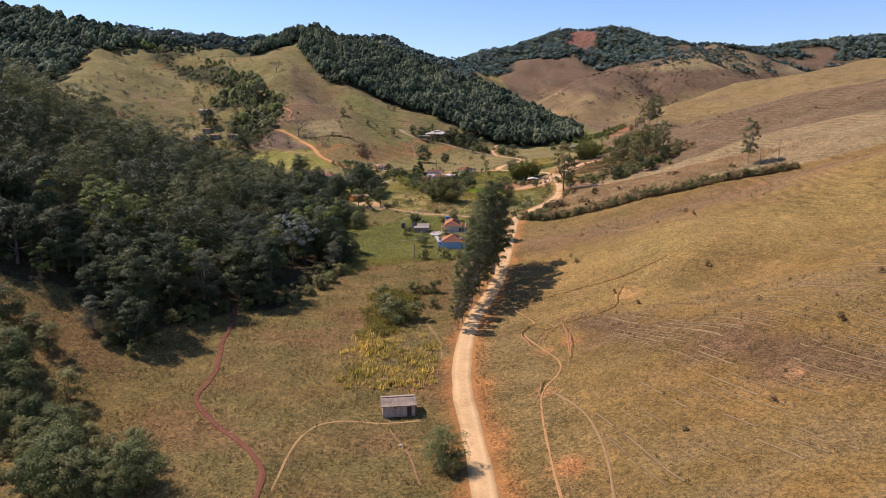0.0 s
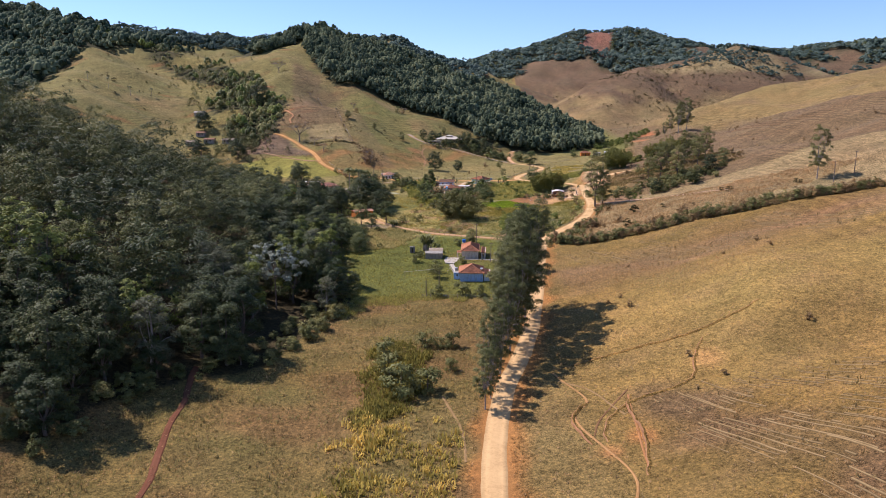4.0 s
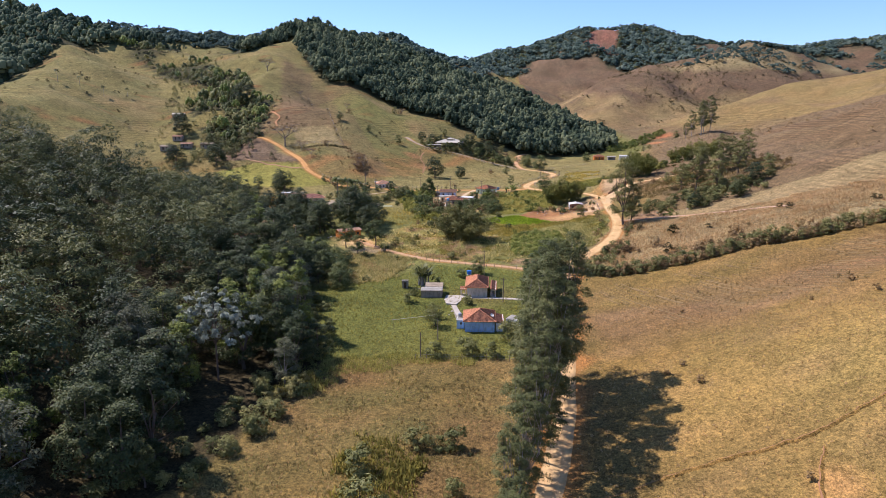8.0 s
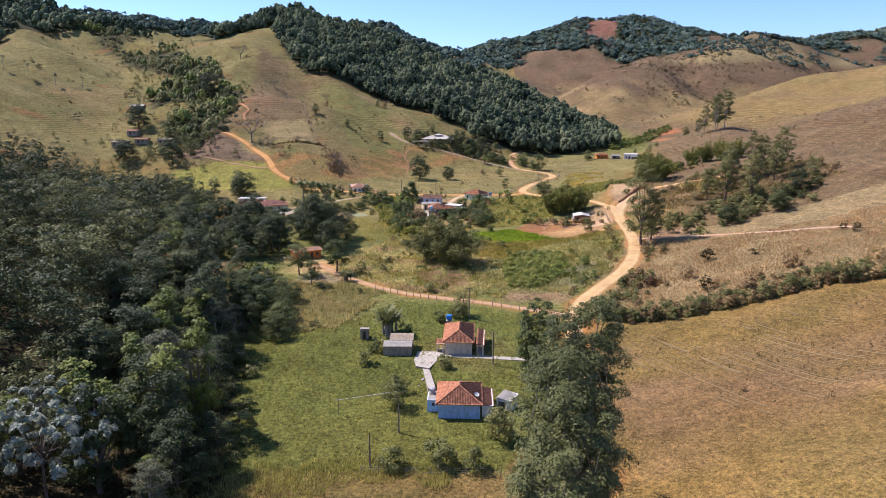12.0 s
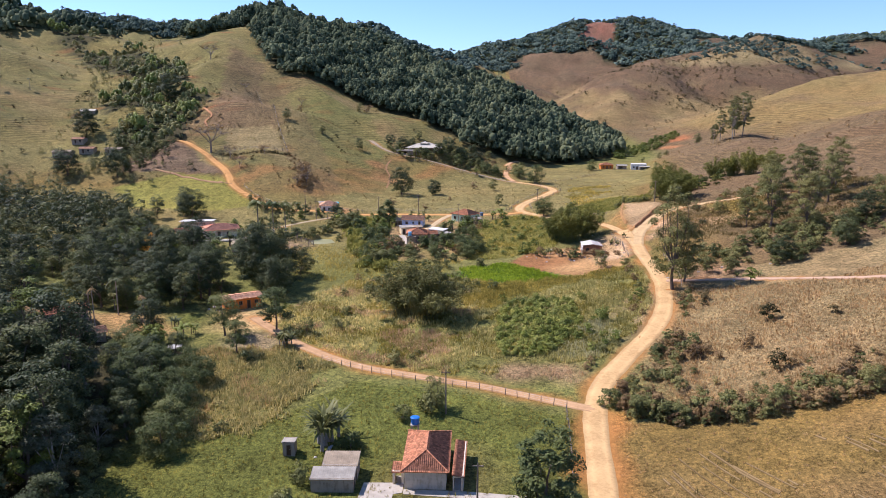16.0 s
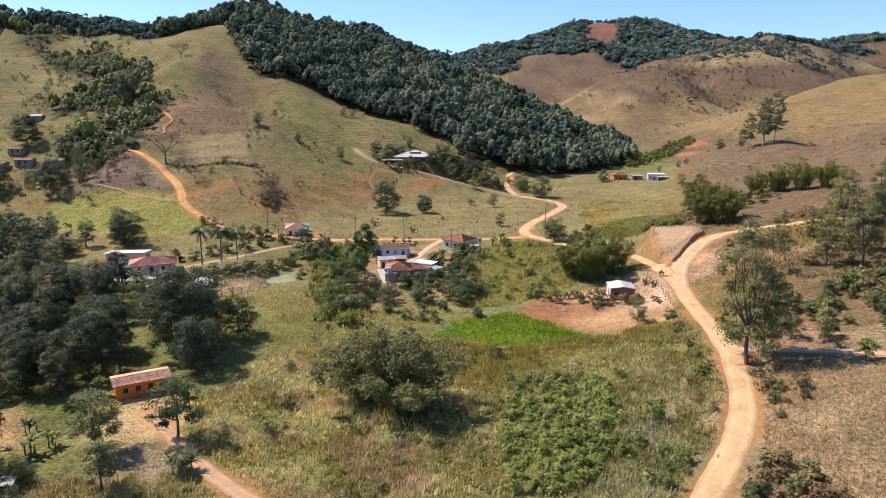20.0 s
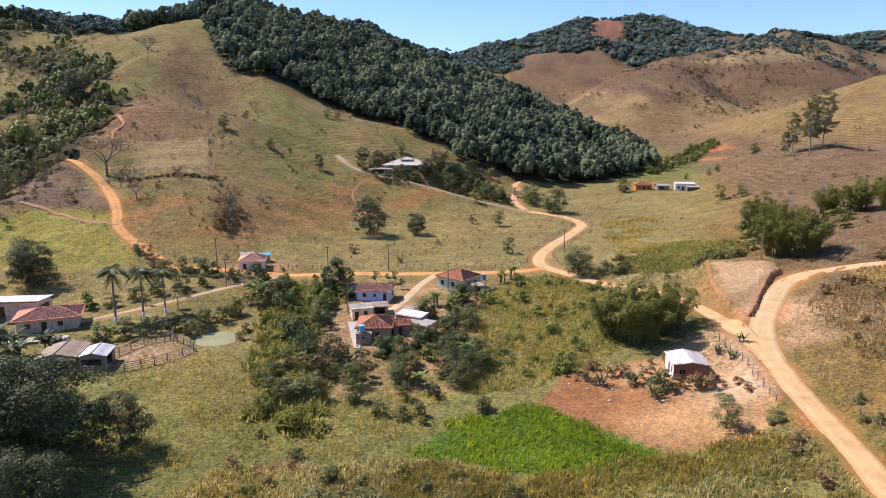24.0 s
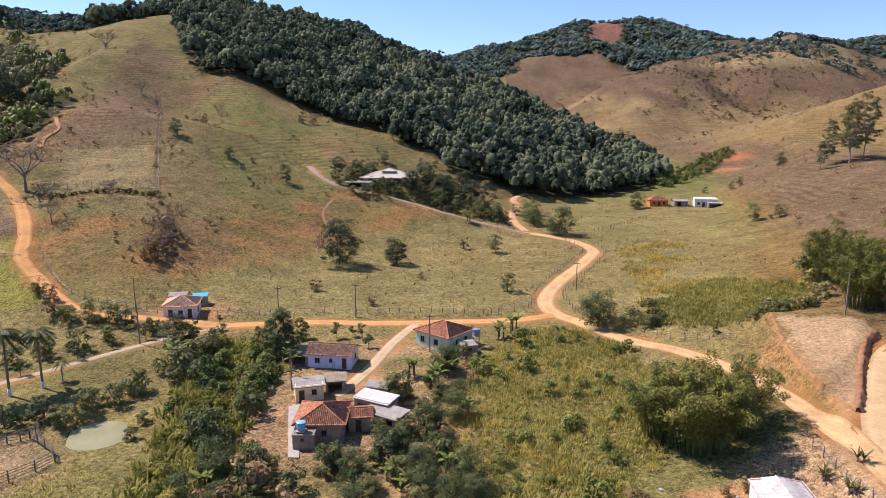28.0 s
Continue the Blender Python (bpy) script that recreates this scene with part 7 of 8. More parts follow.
house("hut", "small brick house with a pale beige sheet roof", 32.7, 387.9, -3, 5.7, 6.2, 2.7, "gable_y", 0.55, {"f": BRICK, "r": BRICK, "l": WHITEWASH, "b": BRICK}, stained("beige_sheet", (0.60, 0.54, 0.46)),
      [("f", 0.9, 1.0, 1.0, 0.9, "window"), ("l", 2.4, 0.8, 0.02, 1.95, "door"), ("l", 4.3, 0.7, 1.0, 0.8, "window")], tile=False, over=0.2, base=4.6)

house("house", "pale green house with a broad clay-tile hip roof", -9.1, 447.8, -38, 8.2, 7.4, 3.0, "hip", 1.7, GREEN_WALL, TERRACOTTA,
      [("f", 1.2, 1.0, 0.9, 1.1, "window"), ("f", 4.6, 1.0, 0.9, 1.1, "window"), ("r", 2.0, 1.0, 0.9, 1.1, "window"), ("r", 4.6, 0.9, 0.02, 2.0, "door")], base=4.5)
house("annex", "low block annex with a flat grey roof", 0.0, 441.2, 18, 3.0, 3.2, 2.1, "shed", 0.15, GREY_WALL, GREY_SHEET, [("f", 1.0, 0.8, 0.9, 0.8, "window")], tile=False, over=0.08, category="annex", base=4.3)
house("house", "long pale lilac house with a faded tile gable roof", -27.4, 435.2, -6, 7.8, 5.2, 2.6, "gable_x", 1.2, {"f": LILAC_WALL, "r": WHITEWASH, "l": LILAC_WALL, "b": WHITEWASH}, OLD_TILES,
      [("f", 1.3, 0.9, 0.9, 0.95, "window"), ("f", 3.9, 0.6, 1.1, 0.7, "window"), ("f", 6.2, 0.85, 0.02, 1.95, "door"), ("r", 2.6, 0.85, 0.9, 1.0, "window")], base=4.3)
house("lean_to", "dark open lean-to at the lilac house", -30.8, 436.0, -6, 3.3, 4.2, 2.0, "shed", 0.5, GREY_WALL, FIBRE, [("f", 0.4, 2.4, 0.02, 1.7, "gap")], tile=False, over=0.2, category="lean-to", base=4.3)
house("hut", "small cream-yellow hut with a flat pale roof", -26.2, 421.4, 18, 4.4, 3.4, 2.7, "shed", 0.25, YELLOW_WALL, GREY_SHEET, [("f", 0.5, 0.9, 0.02, 2.0, "door"), ("f", 2.5, 0.8, 1.1, 0.9, "window")], tile=False, over=0.35, base=3.6)
house("shed", "dark open shed behind the cream hut", -22.2, 425.2, 12, 3.2, 3.0, 2.2, "shed", 0.3, GREY_WALL, FIBRE, [("f", 0.4, 2.2, 0.02, 1.8, "gap")], tile=False, over=0.3, category="shed", base=3.6)
house("house", "grey-walled house with an orange tile hip roof", -23.0, 408.4, 3, 6.6, 7.2, 2.8, "hip", 1.5, GREY_WALL, TERRACOTTA, [("f", 3.5, 0.8, 0.9, 0.9, "window"), ("l", 2, 0.9, 0.02, 2, "door")], base=3.6)
house("wing", "lower tile-roofed wing of the grey house", -16.2, 411.6, 10, 3.4, 3.8, 2.3, "gable_x", 0.7, GREY_WALL, TERRACOTTA, [("f", 1.0, 0.9, 0.02, 1.9, "door")], over=0.2, category="house wing", base=3.6)
house("annex", "block annex that carries a water tank", -22.9, 406.2, 3, 2.9, 2.1, 2.2, "shed", 0.15, GREY_WALL, FIBRE, [("f", 1.1, 0.5, 1.2, 0.5, "window")], tile=False, over=0.08, category="annex", base=3.6)
house("shed", "shed with a bright white sheet roof", -16.3, 417.6, -26, 5.9, 3.1, 2.9, "shed", 0.35, GREY_WALL, WHITE_SHEET, [("f", 0.6, 1.8, 0.02, 2.0, "gap")], tile=False, over=0.2, category="shed", base=3.6)
house("shed", "open shed with a patched grey sheet roof", -14.4, 414.2, -30, 5.8, 3.2, 2.3, "shed", 0.30, GREY_WALL, GREY_SHEET, [("f", 0.5, 2.0, 0.02, 1.8, "gap"), ("f", 3.2, 2.0, 0.02, 1.8, "gap")], tile=False, over=0.25, category="shed", base=3.6)
house("shed", "low grey sheet-roofed shelter", -15.6, 424.0, -14, 3.8, 2.2, 1.9, "shed", 0.3, GREY_WALL, GREY_SHEET, [("f", 0.6, 1.6, 0.02, 1.5, "gap")], tile=False, over=0.2, category="shed", base=3.7)

house("house", "small house with a pinkish tile roof and porch", -63.2, 457.8, 12, 6.6, 6.4, 2.8, "hip", 1.5, WHITEWASH, PINK_TILES, [("f", 1.0, 0.9, 0.02, 2.0, "door"), ("f", 3.0, 0.9, 0.9, 0.9, "window"), ("f", 4.9, 0.9, 0.02, 2.0, "door"), ("r", 2.0, 0.9, 0.9, 1.0, "window")], base=5.8)
house("shed", "grey sheet-roofed shed behind the house", -65.8, 466.6, 14, 3.6, 2.6, 2.2, "shed", 0.3, GREY_WALL, GREY_SHEET, [("f", 0.5, 1.0, 0.02, 1.8, "door")], tile=False, over=0.2, category="shed")
house("shelter", "shelter under a turquoise sheet", -60.8, 467.6, 14, 3.0, 2.4, 2.2, "shed", 0.3, GREY_WALL, TARP, [("f", 0.4, 1.6, 0.02, 1.8, "gap")], tile=False, over=0.2, category="shed")

house("barn", "open barn with a long white sheet roof", -104.5, 417.6, 8, 10.4, 6.2, 4.2, "shed_b", 0.5, CREAM_WALL, WHITE_SHEET, [("f", 0.5, 3.0, 0.02, 3.4, "gap"), ("r", 0.8, 4.0, 0.02, 3.2, "gap")], tile=False, over=0.5, category="barn", base=3.7)
house("farmhouse", "long farmhouse with a bright orange tile roof", -93.4, 410.2, 24, 11.2, 7.6, 2.8, "hip", 1.5, CREAM_WALL, tiles_material("new_clay_tiles", (0.70, 0.31, 0.19), 0.12), [("f", 1.5, 1.0, 0.9, 1.0, "window"), ("f", 4.5, 1.0, 0.02, 2.0, "door"), ("f", 7.5, 1.0, 0.9, 1.0, "window")], over=0.9, base=3.7)
house("outbuilding", "tile-roofed outbuilding beside the barn", -102.6, 408.6, 24, 4.2, 4.0, 2.5, "gable_x", 0.9, CREAM_WALL, TERRACOTTA, [("f", 1.2, 1.0, 0.02, 1.9, "door")], base=3.7)
house("barn", "cattle shed with a grey sheet roof", -76.8, 390.8, 12, 6.4, 7.4, 2.9, "gable_y", 0.9, GREY_WALL, FIBRE, [("f", 0.8, 4.4, 0.02, 2.2, "gap"), ("r", 1, 4, 0.02, 2.2, "gap")], tile=False, over=0.4, category="barn", base=3.0)
house("barn", "shed end with shining metal sheets", -70.2, 392.4, 12, 4.6, 5.4, 2.7, "gable_y", 0.7, GREY_WALL, WHITE_SHEET, [("f", 0.5, 3.4, 0.02, 2.1, "gap"), ("r", 0.6, 3, 0.02, 2.1, "gap")], tile=False, over=0.3, category="barn", base=3.0)

lodge = house("farmhouse", "hillside farmhouse under a wide cream pavilion roof", -38.0, 577.6, -4, 18.0, 10.5, 2.7, "hip", 2.2, CREAM_WALL, CREAM_ROOF, [("f", 2.0, 3.0, 0.02, 2.2, "gap"), ("f", 7.0, 3.0, 0.02, 2.2, "gap"), ("f", 12.0, 3.0, 0.02, 2.2, "gap")], tile=False, over=1.4, base=22.6)
roofing(lodge, 6.6, 11.4, 3.0, 7.5, 4.95, 0.9, "hip", CREAM_ROOF, False, 0.5)
part("lantern_wall", boxes((6.8, 11.2, 3.2, 3.35, 4.1, 5.0), (6.8, 11.2, 7.15, 7.3, 4.1, 5.0), (6.8, 6.95, 3.35, 7.15, 4.1, 5.0), (11.05, 11.2, 3.35, 7.15, 4.1, 5.0)), GREY_WALL, lodge)
house("outbuilding", "low pale-roofed outbuilding on the hillside", -44.5, 573.0, -4, 9.5, 4.0, 2.0, "shed", 0.3, GREY_WALL, GREY_SHEET, [("f", 1.5, 5.0, 0.02, 1.6, "gap")], tile=False, over=0.4, base=21.9)
house("house", "distant cottage with an orange tile roof", 79.0, 610.6, 2, 7.6, 5.4, 2.6, "hip", 1.3, ORANGE_WALL, TERRACOTTA, [("f", 1.2, 0.9, 0.9, 0.9, "window"), ("f", 3.3, 0.9, 0.02, 2.0, "door"), ("f", 5.4, 0.9, 0.9, 0.9, "window")], base=10.6)
house("shed", "grey shed between the distant houses", 89.2, 610.4, 0, 5.6, 4.6, 2.3, "gable_x", 0.6, GREY_WALL, GREY_SHEET, [("f", 1.2, 1.6, 0.02, 1.9, "gap")], tile=False, base=10.6)
house("house", "distant white flat-roofed house with a grey porch", 97.2, 609.0, -10, 9.0, 6.0, 3.4, "shed", 0.25, WHITEWASH, WHITE_SHEET, [("f", 1.0, 1.0, 1.0, 1.0, "window"), ("f", 3.0, 1.0, 0.02, 2.0, "door")], tile=False, over=0.15, base=10.6)
house("porch", "grey sheet porch of the white house", 101.4, 604.6, -10, 5.6, 4.0, 2.2, "shed", 0.35, GREY_WALL, GREY_SHEET, [("f", 0.5, 4.4, 0.02, 1.8, "gap")], tile=False, over=0.2, category="porch", base=10.6)
for px, py, w, m in ((-216, 525, 9, FIBRE), (-204, 529, 7, OLD_TILES), (-191, 530, 8, FIBRE), (-232, 582, 8, CREAM_ROOF), (-214, 540, 6, OLD_TILES)):
    house("farm_shed", "distant hamlet building with a pale roof", px, py, random.uniform(-12, 12), w, 5, 2.4, "gable_x", 0.8, GREY_WALL, m, [("f", 1.5, 1.0, 0.02, 1.9, "door"), ("f", 4.0, 1.0, 0.9, 0.9, "window")], tile=False)

# ---------------------------------------------------------------- paths, yards and water
TRAIL = (0.29, 0.18, 0.075)
for k, (line, width, tone) in enumerate((
        ([(13.2, 84), (12.8, 100), (13.6, 120), (18, 129), (18.4, 137), (13.5, 150), (13.1, 156), (15.8, 161), (11, 173.5)], 0.5, (0.40, 0.215, 0.08)),
        ([(15, 147), (17.1, 153.2), (23.8, 164)], 0.4, (0.20, 0.105, 0.045)), ([(21.2, 135.5), (22.5, 151), (23.5, 162)], 0.4, (0.34, 0.16, 0.06)),
        ([(15.5, 122), (20, 110), (21, 97), (20, 84)], 0.5, TRAIL),
        ([(-29.3, 90), (-29.1, 102.5), (-26.9, 109.5), (-21.3, 111.5), (-15, 110.8), (-8.5, 112)], 0.5, (0.38, 0.225, 0.090)), ([(-13.9, 109), (-10.2, 101.7), (-7.3, 92)], 0.4, (0.28, 0.15, 0.07)),
        
        ([(-11, 163), (-7, 150), (-6, 140)], 0.6, TRAIL), ([(11.5, 170), (17, 165), (21.5, 154)], 0.5, TRAIL),
        ([(-146, 554), (-149.5, 562), (-149, 570), (-154, 578), (-160, 588)], 1.5, (0.44, 0.22, 0.10)), ([(-107, 480), (-115, 482), (-124, 486), (-138, 496), (-152, 502)], 1.2, (0.34, 0.20, 0.10)),
        # the last strip is a dark line drawn for the fence up the hill
        ([(-43, 515), (-43.5, 533), (-47, 546), (-46, 560)], 0.9, (0.36, 0.19, 0.09)), ([(-150, 655), (-128, 610), (-111, 566), (-97, 532)], 0.4, (0.15, 0.11, 0.055)))):
    c, z = drape(line, 0.9)
    ribbon("track", c, z, width, tone, "narrow worn footpath through the grass", lift=0.05, crown=0.02, seed=40 + k, rough=1.5)


GULLY = [(-31, 84), (-31.4, 91.7), (-33.4, 97), (-39.5, 104.8), (-46, 111), (-52.2, 119), (-52.4, 125), (-53.5, 133), (-57.2, 146.6), (-58.4, 156), (-60.5, 164), (-61.5, 170)]
c, z = drape(GULLY, 0.9)
ribbon("track", c, z, 1.15, (0.175, 0.070, 0.036), "dark red washed-out gully trail through the grass", lift=0.13, crown=0.02, seed=77, rough=1.5)


def contour_trails():
    """Old furrows and cattle steps that sweep round the ploughed slope."""
    r = np.random.RandomState(5)
    vs, fs, cs, spots, base = [], [], [], [], 0
    for lo, hi, start, stop, gap in ((112, 165, 22, 108, 1.15), (82, 119, 17, 70, 2.6), (232, 275, 22, 96, 1.35)):
        for x0 in np.arange(start, stop, gap):
            x0 += r.uniform(-0.6, 0.6)
            gy = np.arange(lo + r.uniform(0, 8), hi - r.uniform(0, 10), 1.4)
            run = np.interp(x0, [17, 30, 60], [0.26, 0.40, 0.58])
            x = x0 + run * (hi - gy) + 0.0022 * (hi - gy) ** 2 + np.convolve(r.normal(0, 0.22, len(gy) + 4), np.ones(5) / 5, "valid")
            ok = (r.uniform(0, 1, len(x)) > 0.06) & (waves(x, gy, 17, 301) + 0.7 * waves(x, gy, 6, 302) > -0.35)
            half = r.uniform(0.12, 0.26)
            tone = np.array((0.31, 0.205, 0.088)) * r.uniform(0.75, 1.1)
            low = r.uniform(0, 1, len(x)) < 0.55
            spots += [(u + 0.45 + w, v) for u, v, w in zip(x[ok & low], gy[ok & low], r.normal(0, 0.2, len(x)))]
            t = np.gradient(np.stack([x, gy], 1), axis=0)
            t /= np.linalg.norm(t, axis=1)[:, None]
            for k in range(len(gy) - 1):
                if not (ok[k] and ok[k + 1]):
                    continue
                for m in (k, k + 1):
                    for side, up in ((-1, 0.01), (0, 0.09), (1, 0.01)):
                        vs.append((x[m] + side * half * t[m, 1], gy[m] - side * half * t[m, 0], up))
                        # relief painted into the tone: pale crest, edges about a third of it
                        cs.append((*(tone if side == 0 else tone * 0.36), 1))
                fs += [(base, base + 1, base + 4, base + 3), (base + 1, base + 2, base + 5, base + 4)]
                base += 6
    v = np.array(vs)
    v[:, 2] += ground(v[:, 0], v[:, 1]) + 0.015
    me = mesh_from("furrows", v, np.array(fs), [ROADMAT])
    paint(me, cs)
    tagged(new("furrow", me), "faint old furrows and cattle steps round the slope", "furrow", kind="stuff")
    spots = np.array(spots)
    strewn("rough_grass", "brown tussocks along the old furrows", "grass", TUFTS, spots[:, 0], spots[:, 1], r.gamma(4, 0.11, len(spots)), [GRASS_OLIVE], 305, 0.02)


contour_trails()


def scarp(line, high, seed, label, width=0.45):
    """A small erosion step: the turf swells to a lip and drops off sharply on one side."""
    r = np.random.RandomState(seed)
    c = along(line, 0.6)
    t = np.gradient(c, axis=0)
    t /= np.linalg.norm(t, axis=1)[:, None]
    side = np.stack([t[:, 1], -t[:, 0]], 1)
    swell = np.interp(np.linspace(0, 1, len(c)), [0, 0.2, 0.75, 1], [0.1, 1, 0.9, 0.1]) * high * r.uniform(0.75, 1.2, len(c))
    wob = np.convolve(r.uniform(-1, 1, len(c) + 2), np.ones(3) / 3, "valid")
    rows = []
    for u, up in ((-1.6, -0.08), (-0.8, 0.45), (-0.1, 1.0), (0.12, 0.92), (0.22, 0.3), (0.42, -0.12)):
        p = c + side * (u * width + 0.35 * wob + r.uniform(-0.05, 0.05, len(c)))[:, None]
        rows.append(np.column_stack([p, ground(p[:, 0], p[:, 1]) + up * swell - (0.1 if up < 0 else 0)]))
    m = len(c)
    v = np.stack(rows).reshape(-1, 3)
    i = (np.arange(len(rows) - 1)[:, None] * m + np.arange(m - 1)[None, :]).ravel()
    me = mesh_from("earth_step", v, np.stack([i, i + 1, i + m + 1, i + m], 1), [LAND, EARTH], mat_index=np.repeat([0, 0, 1, 1, 1], m - 1))
    paint(me, np.tile((*TAN, 1.0), (len(v), 1)))
    return tagged(new("earth_bank", me), label, "bank", kind="structure")


EARTH = plain("cut_earth", (0.33, 0.165, 0.075), 0.95, vary=0.45, scale=0.7, bump=0.5)
for k, (line, high) in enumerate((
        ([(16.2, 160), (13.4, 157), (12.2, 152.6), (13.0, 148), (14.5, 144.5)], 0.55),
        ([(42.4, 180), (39, 174), (37, 167), (33, 163.5), (26, 160.5), (20.5, 156), (17.2, 150), (16.6, 145)], 0.28),
        ([(24, 162), (22.4, 156), (22.8, 147.5), (22.2, 141), (20.6, 134)], 0.5),
        ([(15.8, 126.5), (14.0, 124.5), (13.6, 121)], 0.6),
        ([(57, 189), (45, 184), (35, 181.5), (26, 180.5), (16, 177), (11, 175)], 0.28))):
    scarp(line, high, 60 + k, "crumbling step of bare orange earth on the slope")


def bank(line, high, colour_mat, seed, label):
    """A steep ragged face of bare earth along the edge of a cutting."""
    r = np.random.RandomState(seed)
    c = along(line, 0.5)
    t = np.gradient(c, axis=0)
    t /= np.linalg.norm(t, axis=1)[:, None]
    side = np.stack([t[:, 1], -t[:, 0]], 1)
    g = ground(c[:, 0] + side[:, 0] * 1.4, c[:, 1] + side[:, 1] * 1.4)
    top = np.maximum(ground(c[:, 0] - side[:, 0] * 1.2, c[:, 1] - side[:, 1] * 1.2), g + high * 0.4)
    rows = []
    for s in np.linspace(0, 1, 7):
        j = r.uniform(-0.22, 0.22, len(c))
        p = c + side * (1.0 - 1.1 * s + j)[:, None]
        rows.append(np.column_stack([p, g - 0.3 + (top + 0.12 - g + 0.3) * s]))
    rows.append(np.column_stack([c - side * 0.7, top - 0.3]))
    n, m = len(rows), len(c)
    v = np.stack(rows).reshape(-1, 3)
    i = (np.arange(n - 1)[:, None] * m + np.arange(m - 1)[None, :]).ravel()
    return tagged(new("earth_bank", mesh_from("earth_bank", v, np.stack([i, i + 1, i + m + 1, i + m], 1), [colour_mat])), label, "bank", kind="structure")


bank([(52.8, 408.0), (55, 411.6), (59.6, 419.6), (64.6, 427.4), (68, 430.6)], 1.8, EARTH, 1, "steep dark cut in the orange earth")


bank([(56.3, 443.5), (52.9, 430), (51.5, 418), (52.4, 408.6)], 1.2, plain("orange_bank", (0.36, 0.19, 0.07), 0.95, vary=0.5, scale=0.6, bump=0.6), 2, "grassy orange earth bank beside the road")


def slab(name, poly, z, thick, material, label, category="yard", kind="structure"):
    bm = bmesh.new()
    low, top = [bm.verts.new((px, py, z - thick)) for px, py in poly], [bm.verts.new((px, py, z)) for px, py in poly]
    bm.faces.new(top)
    for i in range(len(poly)):
        j = (i + 1) % len(poly)
        bm.faces.new((low[i], low[j], top[j], top[i]))
    bmesh.ops.recalc_face_normals(bm, faces=bm.faces[:])
    me = bpy.data.meshes.new(name)
    bm.to_mesh(me)
    bm.free()
    me.materials.append(material)
    return tagged(new(name, me), label, category, kind=kind)


slab("pavement", [(-15.6, 266.4), (-15.9, 262), (-15.2, 258.6), (-12.6, 257.6), (-11.4, 261.5), (-11.4, 263.8), (-10.2, 264.2), (-10.2, 266.6)], -0.94, 0.4, CONCRETE, "pale worn concrete yard beside the white house")
slab("pavement", [(-10.1, 263.9), (6.5, 262.6), (6.5, 264.1), (-2.2, 264.9), (-10.1, 265.1)], -0.95, 0.4, CONCRETE, "narrow concrete path in front of the house")
slab("pavement", [(-13.9, 258.2), (-12.7, 258.4), (-10.9, 249.5), (-12.2, 249.0)], -1.2, 1.6, CONCRETE, "sloping concrete path between the houses")
slab("pavement", [(-99, 404.5), (-82, 409.5), (-81, 407), (-98, 401.5)], 3.9, 0.5, CONCRETE, "concrete apron in front of the farmhouse")
slab("pavement", [(-23, 404), (-25, 412), (-27, 420), (-25, 421), (-23.4, 413), (-21.5, 404)], 3.72, 0.4, CONCRETE, "pale cemented yard beside the grey house")

WATER = Mat("murky_water", 0.35)
WATER.color(WATER.ramp(WATER.noise(0.3, 3), [(0.35, (0.26, 0.25, 0.12)), (0.7, (0.34, 0.32, 0.16))]))
WATER.b.inputs["Specular IOR Level"].default_value = 0.2
pond_edge = along([(-53.5, 405), (-49.5, 405), (-47.6, 407.5), (-49.6, 413), (-51.8, 417.3), (-55, 417.6), (-57.2, 415), (-55.8, 410), (-53.5, 405)], 0.8)[:-1]
slab("water", [(-52.4 + 1.12 * (p[0] + 52.4), 411.3 + 1.12 * (p[1] - 411.3)) for p in pond_edge], 2.78, 0.3, WATER.m, "small pond of murky yellow-green water", "pond")


# ---------------------------------------------------------------- poles, fences, tanks
def pole(x, y, h, arm=True, label="grey wooden power pole with a crossarm", lean=0.0):
    e = new("power_pole")
    e.matrix_world = Matrix.Translation((x, y, float(ground(float(x), float(y))))) @ Matrix.Rotation(radians(lean), 4, "Y")
    part("post", tubes([[(0, 0, -0.8, 0.15), (0, 0, h * 0.5, 0.125), (0, 0, h, 0.09)]], 8), POST, e)
    if arm:
        part("crossarm", boxes((-0.75, 0.75, -0.05, 0.05, h - 0.5, h - 0.38)), POST, e)
        for k in (-0.65, 0, 0.65):
            o = part("insulator", lathe([(0.03, h - 0.38), (0.055, h - 0.32), (0.03, h - 0.2)], 8), GLASS, e)
            o.location.x = k
    return tagged(e, label, "pole", "power poles")


for px, py, h in ((-5.3, 286, 7.6), (-0.4, 260.8, 6.6), (-18.9, 224.6, 5.6), (-15.9, 235, 5.0), (-62, 444.4, 7.6), (-70, 459.8, 7.8), (-23.4, 463.9, 7.6), (-6.2, 443.4, 7.4), (-28, 426, 7.2), (66.8, 438.2, 8.0), (120, 288, 9.0), (131, 296, 8.5), (-40, 462.5, 7.0), (28, 486, 7.0), (-84, 322, 7.0)):
    pole(px, py, h, h > 6)

pipe = new("pipe_rail")
pz = float(ground(-22.0, 242.0))
pipe.matrix_world = Matrix.Translation((0, 0, 0))
part("rail", tubes([[(-27.1, 240.2, pz + 2.5, 0.05), (-22, 242, pz + 2.6, 0.05), (-17.0, 244, pz + 2.7, 0.05)]], 6), WHITE_SHEET, pipe)
for px, py in ((-26.6, 240.4), (-17.4, 243.8)):
    part("post", tubes([[(px, py, pz - 0.5, 0.06), (px, py, pz + 2.6, 0.05)]], 6), POST, pipe)
tagged(pipe, "long pale pipe carried on two thin posts", "pipe")

post_mesh = mesh_from("fence_post", *tubes([[(0, 0, -0.4, 0.075), (0, 0, 0.7, 0.07), (0, 0, 1.35, 0.055), (0, 0, 1.36, 0.01)]], 6), [POST])


